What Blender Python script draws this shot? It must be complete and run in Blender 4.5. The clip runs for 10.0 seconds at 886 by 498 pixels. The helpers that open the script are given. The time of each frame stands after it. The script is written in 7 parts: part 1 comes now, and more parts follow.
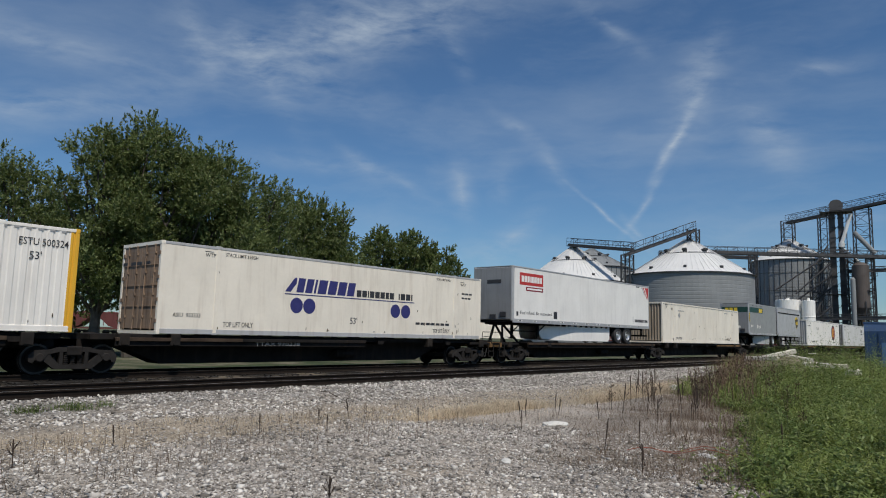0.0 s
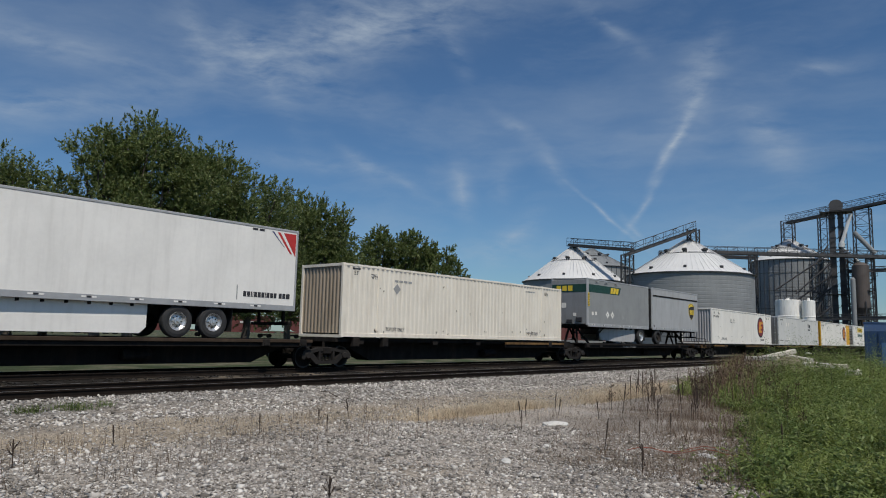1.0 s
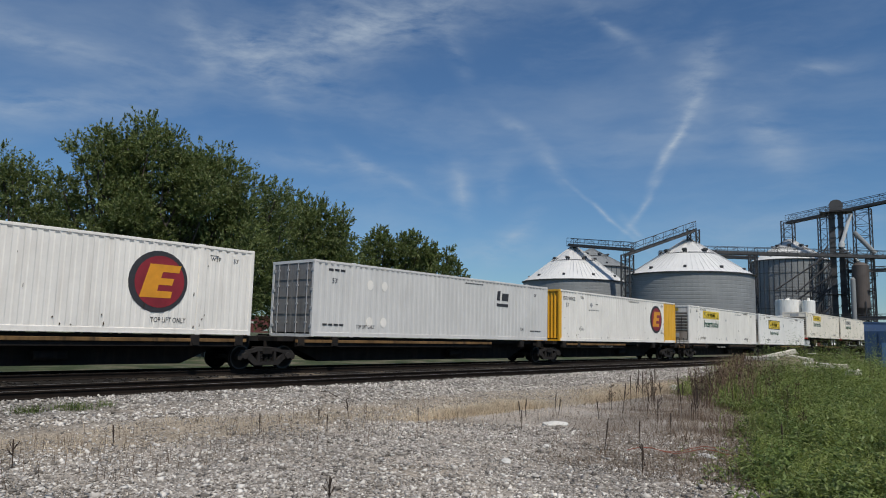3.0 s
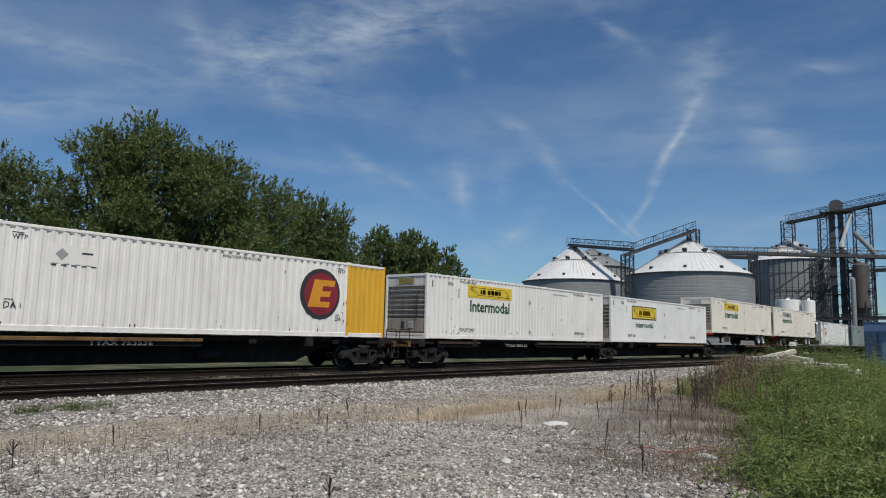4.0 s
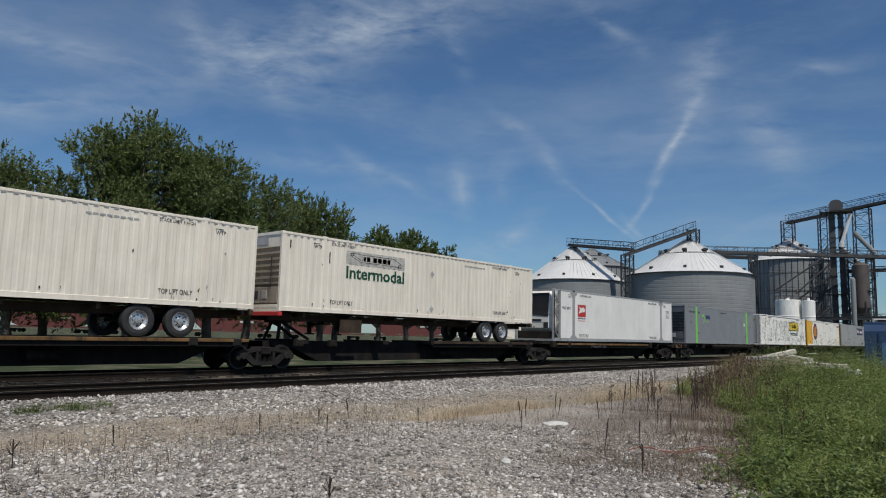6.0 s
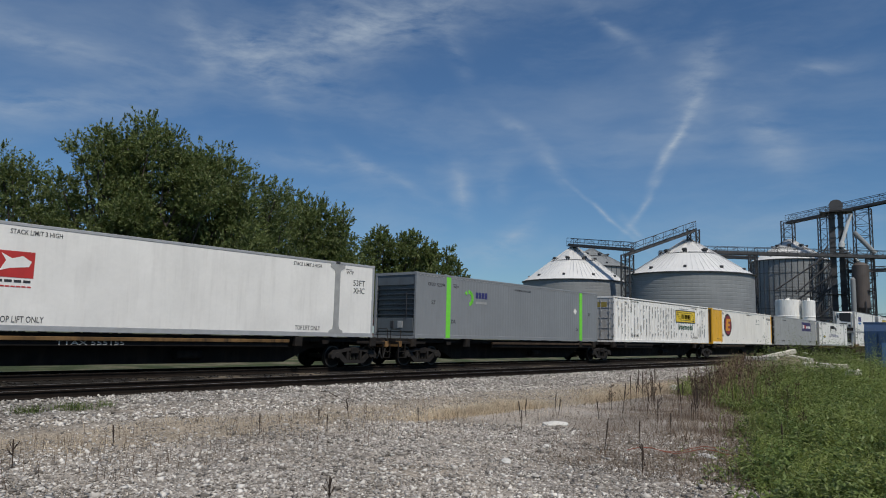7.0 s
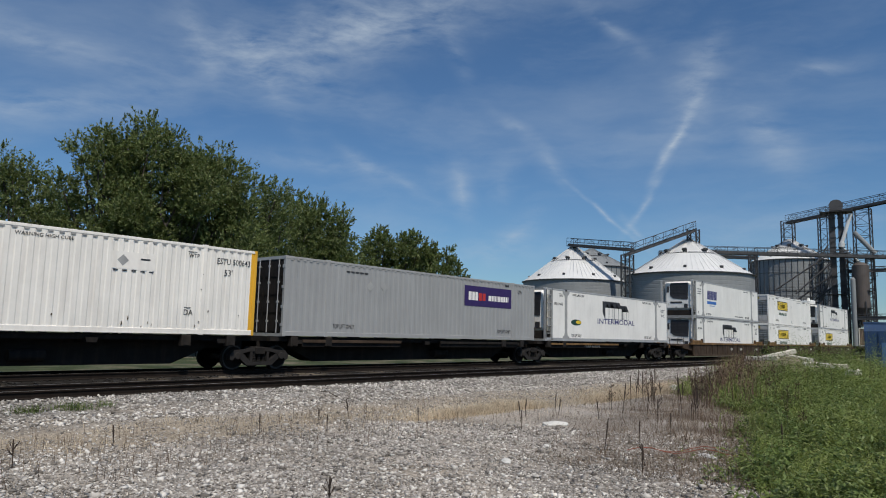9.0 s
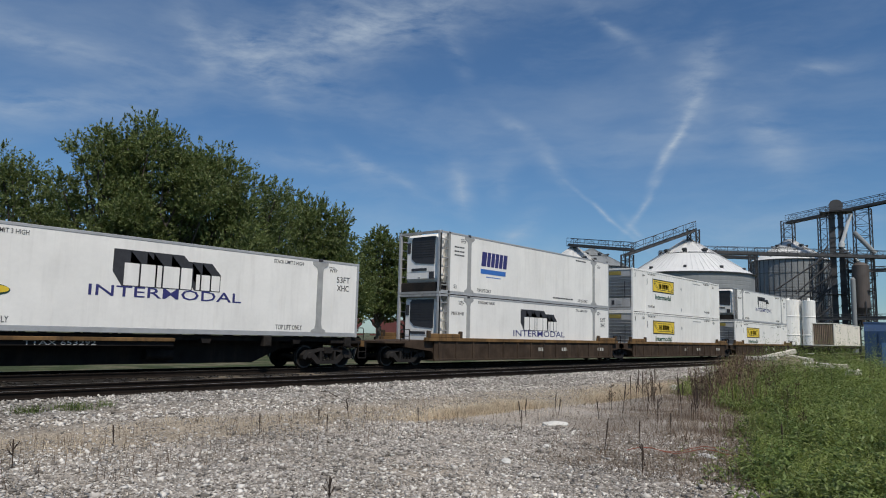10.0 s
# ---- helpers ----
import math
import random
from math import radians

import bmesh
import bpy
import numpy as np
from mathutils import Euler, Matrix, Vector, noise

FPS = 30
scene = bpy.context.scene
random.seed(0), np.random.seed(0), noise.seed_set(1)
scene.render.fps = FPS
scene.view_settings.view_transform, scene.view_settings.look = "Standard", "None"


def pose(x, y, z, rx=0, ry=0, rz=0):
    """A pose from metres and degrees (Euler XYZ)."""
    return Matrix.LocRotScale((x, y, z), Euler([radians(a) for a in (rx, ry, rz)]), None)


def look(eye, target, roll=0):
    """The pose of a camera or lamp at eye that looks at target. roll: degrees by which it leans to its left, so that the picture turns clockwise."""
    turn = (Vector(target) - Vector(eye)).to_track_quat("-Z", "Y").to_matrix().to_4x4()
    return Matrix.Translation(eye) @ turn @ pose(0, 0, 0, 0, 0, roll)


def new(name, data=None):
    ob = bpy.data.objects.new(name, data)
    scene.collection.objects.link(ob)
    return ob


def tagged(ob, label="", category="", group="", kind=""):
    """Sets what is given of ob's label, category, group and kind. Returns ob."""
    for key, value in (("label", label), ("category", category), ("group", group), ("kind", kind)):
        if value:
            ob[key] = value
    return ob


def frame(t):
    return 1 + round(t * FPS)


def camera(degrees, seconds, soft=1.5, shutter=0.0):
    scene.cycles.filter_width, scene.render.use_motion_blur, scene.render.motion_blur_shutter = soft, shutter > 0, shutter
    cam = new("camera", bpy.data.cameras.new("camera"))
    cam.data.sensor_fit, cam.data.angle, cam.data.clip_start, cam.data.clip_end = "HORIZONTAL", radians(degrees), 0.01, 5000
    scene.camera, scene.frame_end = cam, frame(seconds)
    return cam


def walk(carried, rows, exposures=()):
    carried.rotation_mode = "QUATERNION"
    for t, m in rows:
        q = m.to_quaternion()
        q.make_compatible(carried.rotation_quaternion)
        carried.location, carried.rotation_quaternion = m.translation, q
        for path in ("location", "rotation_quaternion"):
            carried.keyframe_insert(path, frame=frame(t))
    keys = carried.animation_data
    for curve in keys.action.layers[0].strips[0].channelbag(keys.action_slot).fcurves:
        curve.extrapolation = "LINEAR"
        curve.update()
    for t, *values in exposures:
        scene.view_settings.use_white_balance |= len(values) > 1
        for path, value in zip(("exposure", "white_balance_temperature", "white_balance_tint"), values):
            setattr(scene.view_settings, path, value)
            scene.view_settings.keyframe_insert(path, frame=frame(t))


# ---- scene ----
# camera: stands still beside the line, about 1.6 m over the gravel
cam = camera(64.83, 10.0, soft=1.05)
YAW, PITCH = radians(49.19), radians(6.99)
EYE = Vector((0, 0, 1.36))
AIM = EYE + Vector((math.sin(YAW) * math.cos(PITCH), math.cos(YAW) * math.cos(PITCH), math.sin(PITCH)))
walk(cam, [(0.0, look(EYE, AIM, 1.41)), (10.0, look(EYE, AIM, 1.41))], exposures=[(0.0, -0.06), (1.0, -0.17), (2.0, -0.08), (2.7, -0.03), (4.5, -0.03), (5.5, -0.12), (7.0, -0.13), (7.5, -0.05), (8.5, 0.0), (10.0, 0.02)])

# ---- light ----
SUN = Vector((-0.25, -0.48, 0.84)).normalized()  # towards the sun
sun = new("sun", bpy.data.lights.new("sun", "SUN"))
sun.data.energy, sun.data.angle, sun.data.color = 3.7, radians(0.53), (1.0, 0.935, 0.835)
sun.matrix_world = look(SUN * 50, (0, 0, 0))

world = bpy.data.worlds.new("sky")
scene.world = world
world.use_nodes = True


def node(tree, kind, **sets):
    n = tree.nodes.new(kind)
    for k, val in sets.items():
        n.inputs[k.replace("_", " ")].default_value = val
    return n


CIRRUS = [(0.309, 0.142, 65, 0.105, 0.013, 1.5), (0.272, 0.060, 56, 0.095, 0.009, 0.8), (0.262, 0.028, -50, 0.045, 0.010, 0.7),
          (0.329, 0.206, 75, 0.103, 0.058, 0.7), (0.224, 0.048, -40, 0.110, 0.006, 1.0), (0.152, 0.112, -50, 0.085, 0.027, 0.5),
          (0.027, 0.082, -80, 0.073, 0.029, 0.75), (0.098, 0.017, 40, 0.103, 0.041, 0.6), (0.085, 0.093, 80, 0.055, 0.032, 0.4),
          (0.100, 0.171, -35, 0.073, 0.015, 0.5), (0.418, 0.142, -55, 0.115, 0.041, 0.6), (0.462, 0.226, 10, 0.109, 0.024, 0.5),
          (0.219, 0.298, -42, 0.146, 0.017, 0.5), (-0.258, 0.278, -5, 0.049, 0.017, 0.7), (-0.498, 0.176, 8, 0.231, 0.041, 0.75),
          (-0.490, 0.251, -12, 0.231, 0.036, 0.6), (-0.318, 0.280, -70, 0.109, 0.032, 0.4), (-0.111, 0.300, 14, 0.420, 0.085, 1.05), (-0.20, 0.235, -20, 0.24, 0.060, 0.45),
          (-0.233, 0.223, -60, 0.170, 0.032, 0.35), (-0.068, 0.097, -28, 0.158, 0.017, 0.4), (-0.177, 0.119, -5, 0.243, 0.027, 0.4),
          (0.435, 0.030, 5, 0.401, 0.049, 0.3), (0.078, -0.007, 0, 0.194, 0.049, 0.35), (0.020, 0.266, -65, 0.085, 0.027, 0.35),
          (0.348, 0.250, 80, 0.073, 0.032, 0.35), (-0.115, 0.113, -40, 0.097, 0.019, 0.3)]


def build_sky():
    """Blue summer sky with thin cirrus: soft noise sheets and single wisps, laid out along two fixed axes of the sky."""
    nt = world.node_tree
    nt.nodes.clear()
    link = nt.links.new
    out = nt.nodes.new("ShaderNodeOutputWorld")
    bg = node(nt, "ShaderNodeBackground", Strength=0.076)
    sky = nt.nodes.new("ShaderNodeTexSky")
    sky.sky_type, sky.sun_disc = "NISHITA", False
    sky.sun_elevation = math.asin(SUN.z)
    sky.sun_rotation = math.atan2(SUN.x, SUN.y)
    sky.air_density, sky.dust_density, sky.ozone_density = 1.0, 0.35, 3.0
    axes = look(EYE, AIM, 1.41).to_3x3()
    tc = nt.nodes.new("ShaderNodeTexCoord")
    comb = nt.nodes.new("ShaderNodeCombineXYZ")
    for i in (0, 1):
        dot = nt.nodes.new("ShaderNodeVectorMath")
        dot.operation = "DOT_PRODUCT"
        link(tc.outputs["Generated"], dot.inputs[0])
        dot.inputs[1].default_value = axes.col[i]
        link(dot.outputs["Value"], comb.inputs[i])

    def warp(vec, scale, amount):
        nz = node(nt, "ShaderNodeTexNoise", Scale=scale, Detail=5.0)
        link(vec, nz.inputs["Vector"])
        sub = nt.nodes.new("ShaderNodeVectorMath")
        sub.operation = "SUBTRACT"
        link(nz.outputs["Color"], sub.inputs[0])
        sub.inputs[1].default_value = (0.5, 0.5, 0.5)
        mad = nt.nodes.new("ShaderNodeVectorMath")
        mad.operation = "MULTIPLY_ADD"
        link(sub.outputs[0], mad.inputs[0])
        mad.inputs[1].default_value = (amount, amount, 0)
        link(vec, mad.inputs[2])
        return mad.outputs[0]

    flat = comb.outputs[0]
    bent = warp(flat, 9.0, 0.035)

    def sheet(turn, sx, sy, scale, lo, hi, amount, seed):
        mp = nt.nodes.new("ShaderNodeMapping")
        mp.inputs["Rotation"].default_value = (0, 0, radians(turn))
        mp.inputs["Scale"].default_value = (sx, sy, 1)
        mp.inputs["Location"].default_value = (seed, seed * 0.7, 0)
        link(bent, mp.inputs[0])
        nz = node(nt, "ShaderNodeTexNoise", Scale=scale, Detail=9.0, Roughness=0.58)
        link(mp.outputs[0], nz.inputs["Vector"])
        return ramp(nt, nz.outputs["Fac"], [(lo, (0, 0, 0)), (hi, (amount,) * 3)])

    def add(p, q):
        m = nt.nodes.new("ShaderNodeMath")
        m.operation = "ADD"
        link(p, m.inputs[0])
        link(q, m.inputs[1])
        return m.outputs[0]

    total = add(sheet(14, 1.0, 3.4, 2.3, 0.47, 0.80, 0.26, 3.1), sheet(-38, 1.0, 4.5, 3.4, 0.53, 0.85, 0.20, 7.7))
    total = add(total, sheet(60, 1.0, 2.4, 5.0, 0.55, 0.85, 0.14, 1.3))
    # wisps: place, turn, half length, half width, strength
    grain = sheet(25, 2.0, 6.0, 9.0, 0.28, 0.66, 1.0, 5.0)
    wisps = None
    for s, t, turn, ln, wd, amount in CIRRUS:
        mp = nt.nodes.new("ShaderNodeMapping")
        mp.vector_type = "TEXTURE"
        mp.inputs["Location"].default_value = (s, t, 0)
        mp.inputs["Rotation"].default_value = (0, 0, radians(turn))
        mp.inputs["Scale"].default_value = (ln, wd, 1)
        link(bent, mp.inputs[0])
        gr = nt.nodes.new("ShaderNodeTexGradient")
        gr.gradient_type = "QUADRATIC_SPHERE"
        link(mp.outputs[0], gr.inputs[0])
        m = nt.nodes.new("ShaderNodeMath")
        m.operation = "MULTIPLY"
        m.inputs[1].default_value = amount * 0.66
        link(gr.outputs["Fac"], m.inputs[0])
        wisps = m.outputs[0] if wisps is None else add(wisps, m.outputs[0])
    mul = nt.nodes.new("ShaderNodeMath")
    mul.operation = "MULTIPLY"
    link(wisps, mul.inputs[0])
    link(grain, mul.inputs[1])
    total = add(total, mul.outputs[0])
    cap = nt.nodes.new("ShaderNodeClamp")
    cap.inputs["Max"].default_value = 0.85
    link(total, cap.inputs[0])
    tint = mix(nt, 1.0, sky.outputs[0], (0.69, 0.93, 1.12), "MULTIPLY")
    col = mix(nt, cap.outputs[0], tint, (6.0, 7.0, 8.1))
    link(col, bg.inputs[0])
    link(bg.outputs[0], out.inputs[0])


# ---- materials ----
MATS = {}


def ramp(nt, fac, stops):
    r = nt.nodes.new("ShaderNodeValToRGB")
    els = r.color_ramp.elements
    while len(els) < len(stops):
        els.new(0.5)
    for e, (pos, col) in zip(els, stops):
        e.position, e.color = pos, (*col, 1) if len(col) == 3 else col
    nt.links.new(fac, r.inputs[0])
    return r.outputs[0]


def noise_tex(nt, scale, detail=4, stretch=(1, 1, 1), coords="Object"):
    tc = nt.nodes.new("ShaderNodeTexCoord")
    mp = nt.nodes.new("ShaderNodeMapping")
    mp.inputs["Scale"].default_value = stretch
    nt.links.new(tc.outputs[coords], mp.inputs[0])
    nz = node(nt, "ShaderNodeTexNoise", Scale=scale, Detail=detail)
    nt.links.new(mp.outputs[0], nz.inputs["Vector"])
    return nz.outputs["Fac"]


def mix(nt, fac, a, b, mode="MIX"):
    m = nt.nodes.new("ShaderNodeMix")
    m.data_type, m.blend_type = "RGBA", mode
    for sock, val in ((m.inputs[0], fac), (m.inputs[6], a), (m.inputs[7], b)):
        if hasattr(val, "is_linked"):
            nt.links.new(val, sock)
        else:
            sock.default_value = val if not isinstance(val, tuple) else (*val, 1)
    return m.outputs[2]


build_sky()


def material(name, col, rough=0.6, metal=0.0, vary=0.12, scale=3.0, dirt=None, dirt_amount=0.0, streak=False, bump=0.0, bump_scale=30.0, spec=0.5):
    """A surface with a large and a fine variation, dirt that may run down in streaks, and fine relief."""
    if name in MATS:
        return MATS[name]
    m = bpy.data.materials.new(name)
    m.use_nodes = True
    nt = m.node_tree
    bsdf = nt.nodes["Principled BSDF"]
    bsdf.inputs["Roughness"].default_value, bsdf.inputs["Metallic"].default_value = rough, metal
    bsdf.inputs["Specular IOR Level"].default_value = spec
    lo, hi = tuple(c * (1 - vary) for c in col), tuple(min(1, c * (1 + vary * 0.6)) for c in col)
    big = ramp(nt, noise_tex(nt, scale), [(0.32, lo), (0.68, hi)])
    fine = ramp(nt, noise_tex(nt, scale * 14, 3), [(0.3, (1 - vary * 0.5,) * 3), (0.7, (1, 1, 1))])
    c = mix(nt, 1.0, big, fine, "MULTIPLY")
    if dirt:
        stretch = (2.2, 2.2, 0.22) if streak else (1, 1, 1)
        f = ramp(nt, noise_tex(nt, 2.6 if streak else 1.3, 6, stretch), [(0.50, (0, 0, 0)), (0.78, (dirt_amount,) * 3)])
        c = mix(nt, f, c, dirt)
    nt.links.new(c, bsdf.inputs["Base Color"])
    rr = ramp(nt, noise_tex(nt, scale * 3), [(0.3, (max(0, rough - 0.1),) * 3), (0.7, (min(1, rough + 0.1),) * 3)])
    nt.links.new(rr, bsdf.inputs["Roughness"])
    if bump:
        b = node(nt, "ShaderNodeBump", Strength=bump, Distance=0.02)
        nt.links.new(noise_tex(nt, bump_scale, 4), b.inputs["Height"])
        nt.links.new(b.outputs[0], bsdf.inputs["Normal"])
    MATS[name] = m
    return m


def paint(name, col, dirt=(0.18, 0.13, 0.09), amount=0.35, rough=0.45):
    return material(name, col, rough, 0, 0.07, 0.7, dirt, amount, True, 0.03, 18)


def island_material(name, cols, rough=0.9, translucent=0.0, spec=0.2):
    """Pieces of one heap or one crown, each with a tone of its own."""
    m = bpy.data.materials.new(name)
    m.use_nodes = True
    nt = m.node_tree
    bsdf = nt.nodes["Principled BSDF"]
    g = nt.nodes.new("ShaderNodeNewGeometry")
    n = len(cols)
    c = ramp(nt, g.outputs["Random Per Island"], [(i / max(1, n - 1), q) for i, q in enumerate(cols)])
    f = ramp(nt, noise_tex(nt, 0.35, 3), [(0.3, (0.72,) * 3), (0.7, (1.12,) * 3)])
    c = mix(nt, 1.0, c, f, "MULTIPLY")
    nt.links.new(c, bsdf.inputs["Base Color"])
    bsdf.inputs["Roughness"].default_value, bsdf.inputs["Specular IOR Level"].default_value = rough, spec
    if translucent:
        out = nt.nodes["Material Output"]
        tr = nt.nodes.new("ShaderNodeBsdfTranslucent")
        nt.links.new(c, tr.inputs[0])
        mx = node(nt, "ShaderNodeMixShader", Fac=translucent)
        nt.links.new(bsdf.outputs[0], mx.inputs[1])
        nt.links.new(tr.outputs[0], mx.inputs[2])
        nt.links.new(mx.outputs[0], out.inputs[0])
    MATS[name] = m
    return m


WHITE = paint("white_paint", (0.875, 0.835, 0.765), (0.30, 0.23, 0.17), 0.2)
CREAM = paint("cream_paint", (0.86, 0.79, 0.67), (0.30, 0.20, 0.12), 0.24)
GREY = paint("grey_paint", (0.235, 0.245, 0.255), (0.15, 0.15, 0.15), 0.25)
SILVER = paint("silver_paint", (0.44, 0.44, 0.44))
BRIGHT = paint("bright_white_paint", (0.865, 0.84, 0.79), (0.45, 0.42, 0.38), 0.2)
YELLOW = paint("yellow_paint", (0.78, 0.42, 0.03), (0.2, 0.1, 0.03), 0.3)
ALU = material("aluminium_panel", (0.315, 0.315, 0.305), 0.45, 0.08, 0.08, 0.8, (0.2, 0.2, 0.2), 0.3, True)
RAILGREY = material("galvanised_rail", (0.45, 0.45, 0.45), 0.5, 0.3, 0.12, 3)
BLACK = material("black_rubber", (0.025, 0.025, 0.026), 0.75, 0, 0.2, 5, (0.1, 0.09, 0.08), 0.4)
CARBLACK = material("black_wagon_paint", (0.020, 0.018, 0.017), 0.8, 0, 0.3, 2, (0.045, 0.033, 0.025), 0.5, True, 0.1, 30, 0.1)
RUST = material("rusty_brown_steel", (0.068, 0.047, 0.033), 0.85, 0.0, 0.35, 1.5, (0.03, 0.022, 0.018), 0.7, True, 0.15, 40, 0.15)
OCHRE = material("worn_ochre_paint", (0.20, 0.115, 0.048), 0.8, 0, 0.4, 1.2, (0.035, 0.025, 0.018), 0.95, True, 0.1, 40, 0.2)
IRON = material("cast_iron", (0.024, 0.021, 0.019), 0.75, 0.0, 0.3, 4, (0.055, 0.04, 0.028), 0.5, False, 0.2, 60, 0.15)
WHEELIRON = material("grimy_wheel_iron", (0.014, 0.0125, 0.0115), 0.85, 0.0, 0.3, 4, (0.03, 0.022, 0.016), 0.4, False, 0.2, 60, 0.1)
FRAMEIRON = material("dusty_cast_frame", (0.028, 0.025, 0.023), 0.8, 0.0, 0.3, 4, (0.025, 0.02, 0.017), 0.6, False, 0.2, 50, 0.2)
TREAD = material("worn_wheel_tread", (0.035, 0.032, 0.03), 0.4, 0.3, 0.1, 6)
RAILTOP = material("polished_rail_head", (0.42, 0.40, 0.38), 0.35, 0.8, 0.2, 3)
RAILSIDE = material("rusty_rail", (0.021, 0.016, 0.013), 0.9, 0.0, 0.3, 6, (0.02, 0.016, 0.013), 0.6, False, 0.2, 60, 0.1)
TIE = material("weathered_tie", (0.022, 0.019, 0.017), 0.9, 0, 0.4, 4, (0.03, 0.026, 0.022), 0.7, False, 0.3, 40)
INK = material("black_lettering", (0.035, 0.035, 0.04), 0.6, 0, 0.2, 6)
NAVY = material("navy_lettering", (0.035, 0.035, 0.16), 0.55, 0, 0.15, 6)
GREEN = material("green_lettering", (0.009, 0.075, 0.038), 0.55, 0, 0.15, 6)
PALE = material("pale_lettering", (0.55, 0.53, 0.48), 0.7, 0, 0.3, 6)
RED = material("red_decal", (0.50, 0.035, 0.03), 0.5, 0, 0.1, 4)
DARKRED = material("dark_red_decal", (0.26, 0.02, 0.03), 0.5, 0, 0.2, 2)
LOGOYEL = material("yellow_decal", (0.78, 0.55, 0.04), 0.5, 0, 0.08, 4)
LOGOORANGE = material("orange_decal", (0.72, 0.30, 0.02), 0.5, 0, 0.12, 3)
LIME = material("lime_band", (0.20, 0.72, 0.06), 0.5, 0, 0.08, 3)
DKGREEN = material("dark_green_band", (0.012, 0.055, 0.04), 0.5, 0, 0.1, 3)
PURPLE = material("purple_panel", (0.032, 0.013, 0.10), 0.45, 0, 0.1, 3)
BLUE = material("blue_decal", (0.04, 0.16, 0.50), 0.5, 0, 0.1, 4)
BROWNDECAL = material("dark_brown_decal", (0.035, 0.022, 0.014), 0.5, 0, 0.1, 4)
LIFTGREY = material("grey_lift_mark", (0.36, 0.36, 0.35), 0.6, 0, 0.15, 3)
DOORBROWN = paint("soiled_door", (0.27, 0.19, 0.13), (0.06, 0.04, 0.03), 0.85, 0.75)


# ---- mesh helpers ----
def mesh_of(bm, name, mat, smooth=False):
    me = bpy.data.meshes.new(name)
    bmesh.ops.recalc_face_normals(bm, faces=bm.faces)
    bm.to_mesh(me)
    bm.free()
    me.materials.append(mat)
    if smooth:
        me.polygons.foreach_set("use_smooth", [True] * len(me.polygons))
    return me


def part(name, bm, mat, parent=None, label="", smooth=False, at=None):
    me = bm if isinstance(bm, bpy.types.Mesh) else mesh_of(bm, name, mat, smooth)
    ob = new(name, me)
    ob.parent = parent
    if at is not None:
        ob.matrix_basis = at
    return tagged(ob, label)


def thing(name, label, category, at=None, group="", kind=""):
    ob = new(name)
    ob.empty_display_size = 0.3
    if at is not None:
        ob.matrix_basis = at
    return tagged(ob, label, category, group, kind)


def add_box(bm, x0, x1, y0, y1, z0, z1, bevel=0.0):
    r = bmesh.ops.create_cube(bm, size=1.0)
    vs = r["verts"]
    for q in vs:
        q.co = Vector((x0 + (q.co.x + 0.5) * (x1 - x0), y0 + (q.co.y + 0.5) * (y1 - y0), z0 + (q.co.z + 0.5) * (z1 - z0)))
    if bevel:
        es = list({e for q in vs for e in q.link_edges})
        bmesh.ops.bevel(bm, geom=es, offset=bevel, segments=1, affect="EDGES", profile=0.7)
    return bm


def box(*a, **k):
    return add_box(bmesh.new(), *a, **k)


def add_beam(bm, a, b, w, h=None):
    """A square bar from a to b."""
    a, b, h = Vector(a), Vector(b), h or w
    d = b - a
    m = Matrix.Translation((a + b) / 2) @ d.to_track_quat("X", "Z").to_matrix().to_4x4() @ Matrix.Diagonal((d.length, w, h, 1))
    bmesh.ops.create_cube(bm, size=1.0, matrix=m)
    return bm


def add_tube(bm, a, b, r0, r1=None, seg=10):
    a, b = Vector(a), Vector(b)
    d = b - a
    m = Matrix.Translation((a + b) / 2) @ d.to_track_quat("Z", "Y").to_matrix().to_4x4()
    bmesh.ops.create_cone(bm, cap_ends=True, segments=seg, radius1=r0, radius2=r0 if r1 is None else r1, depth=d.length, matrix=m)
    return bm


def add_path(bm, pts, r, seg=6):
    """A round bar that follows points, in one piece."""
    pts = [Vector(p) for p in pts]
    rings = []
    for i, p in enumerate(pts):
        d = (pts[min(i + 1, len(pts) - 1)] - pts[max(i - 1, 0)]).normalized()
        q = d.to_track_quat("Z", "Y").to_matrix()
        rings.append([bm.verts.new(p + q @ Vector((r * math.cos(2 * math.pi * k / seg), r * math.sin(2 * math.pi * k / seg), 0))) for k in range(seg)])
    for a, b in zip(rings, rings[1:]):
        for k in range(seg):
            bm.faces.new((a[k], a[(k + 1) % seg], b[(k + 1) % seg], b[k]))
    bm.faces.new(rings[0])
    bm.faces.new(rings[-1][::-1])
    return bm


def add_prism(bm, outline, y0, y1):
    """An outline in x and z, as thick as from y0 to y1."""
    lo = [bm.verts.new((x, y0, z)) for x, z in outline]
    hi = [bm.verts.new((x, y1, z)) for x, z in outline]
    n = len(outline)
    bm.faces.new(lo)
    bm.faces.new(hi[::-1])
    for i in range(n):
        bm.faces.new((lo[i], hi[i], hi[(i + 1) % n], lo[(i + 1) % n]))
    return bm


def prism(outline, y0, y1):
    return add_prism(bmesh.new(), outline, y0, y1)


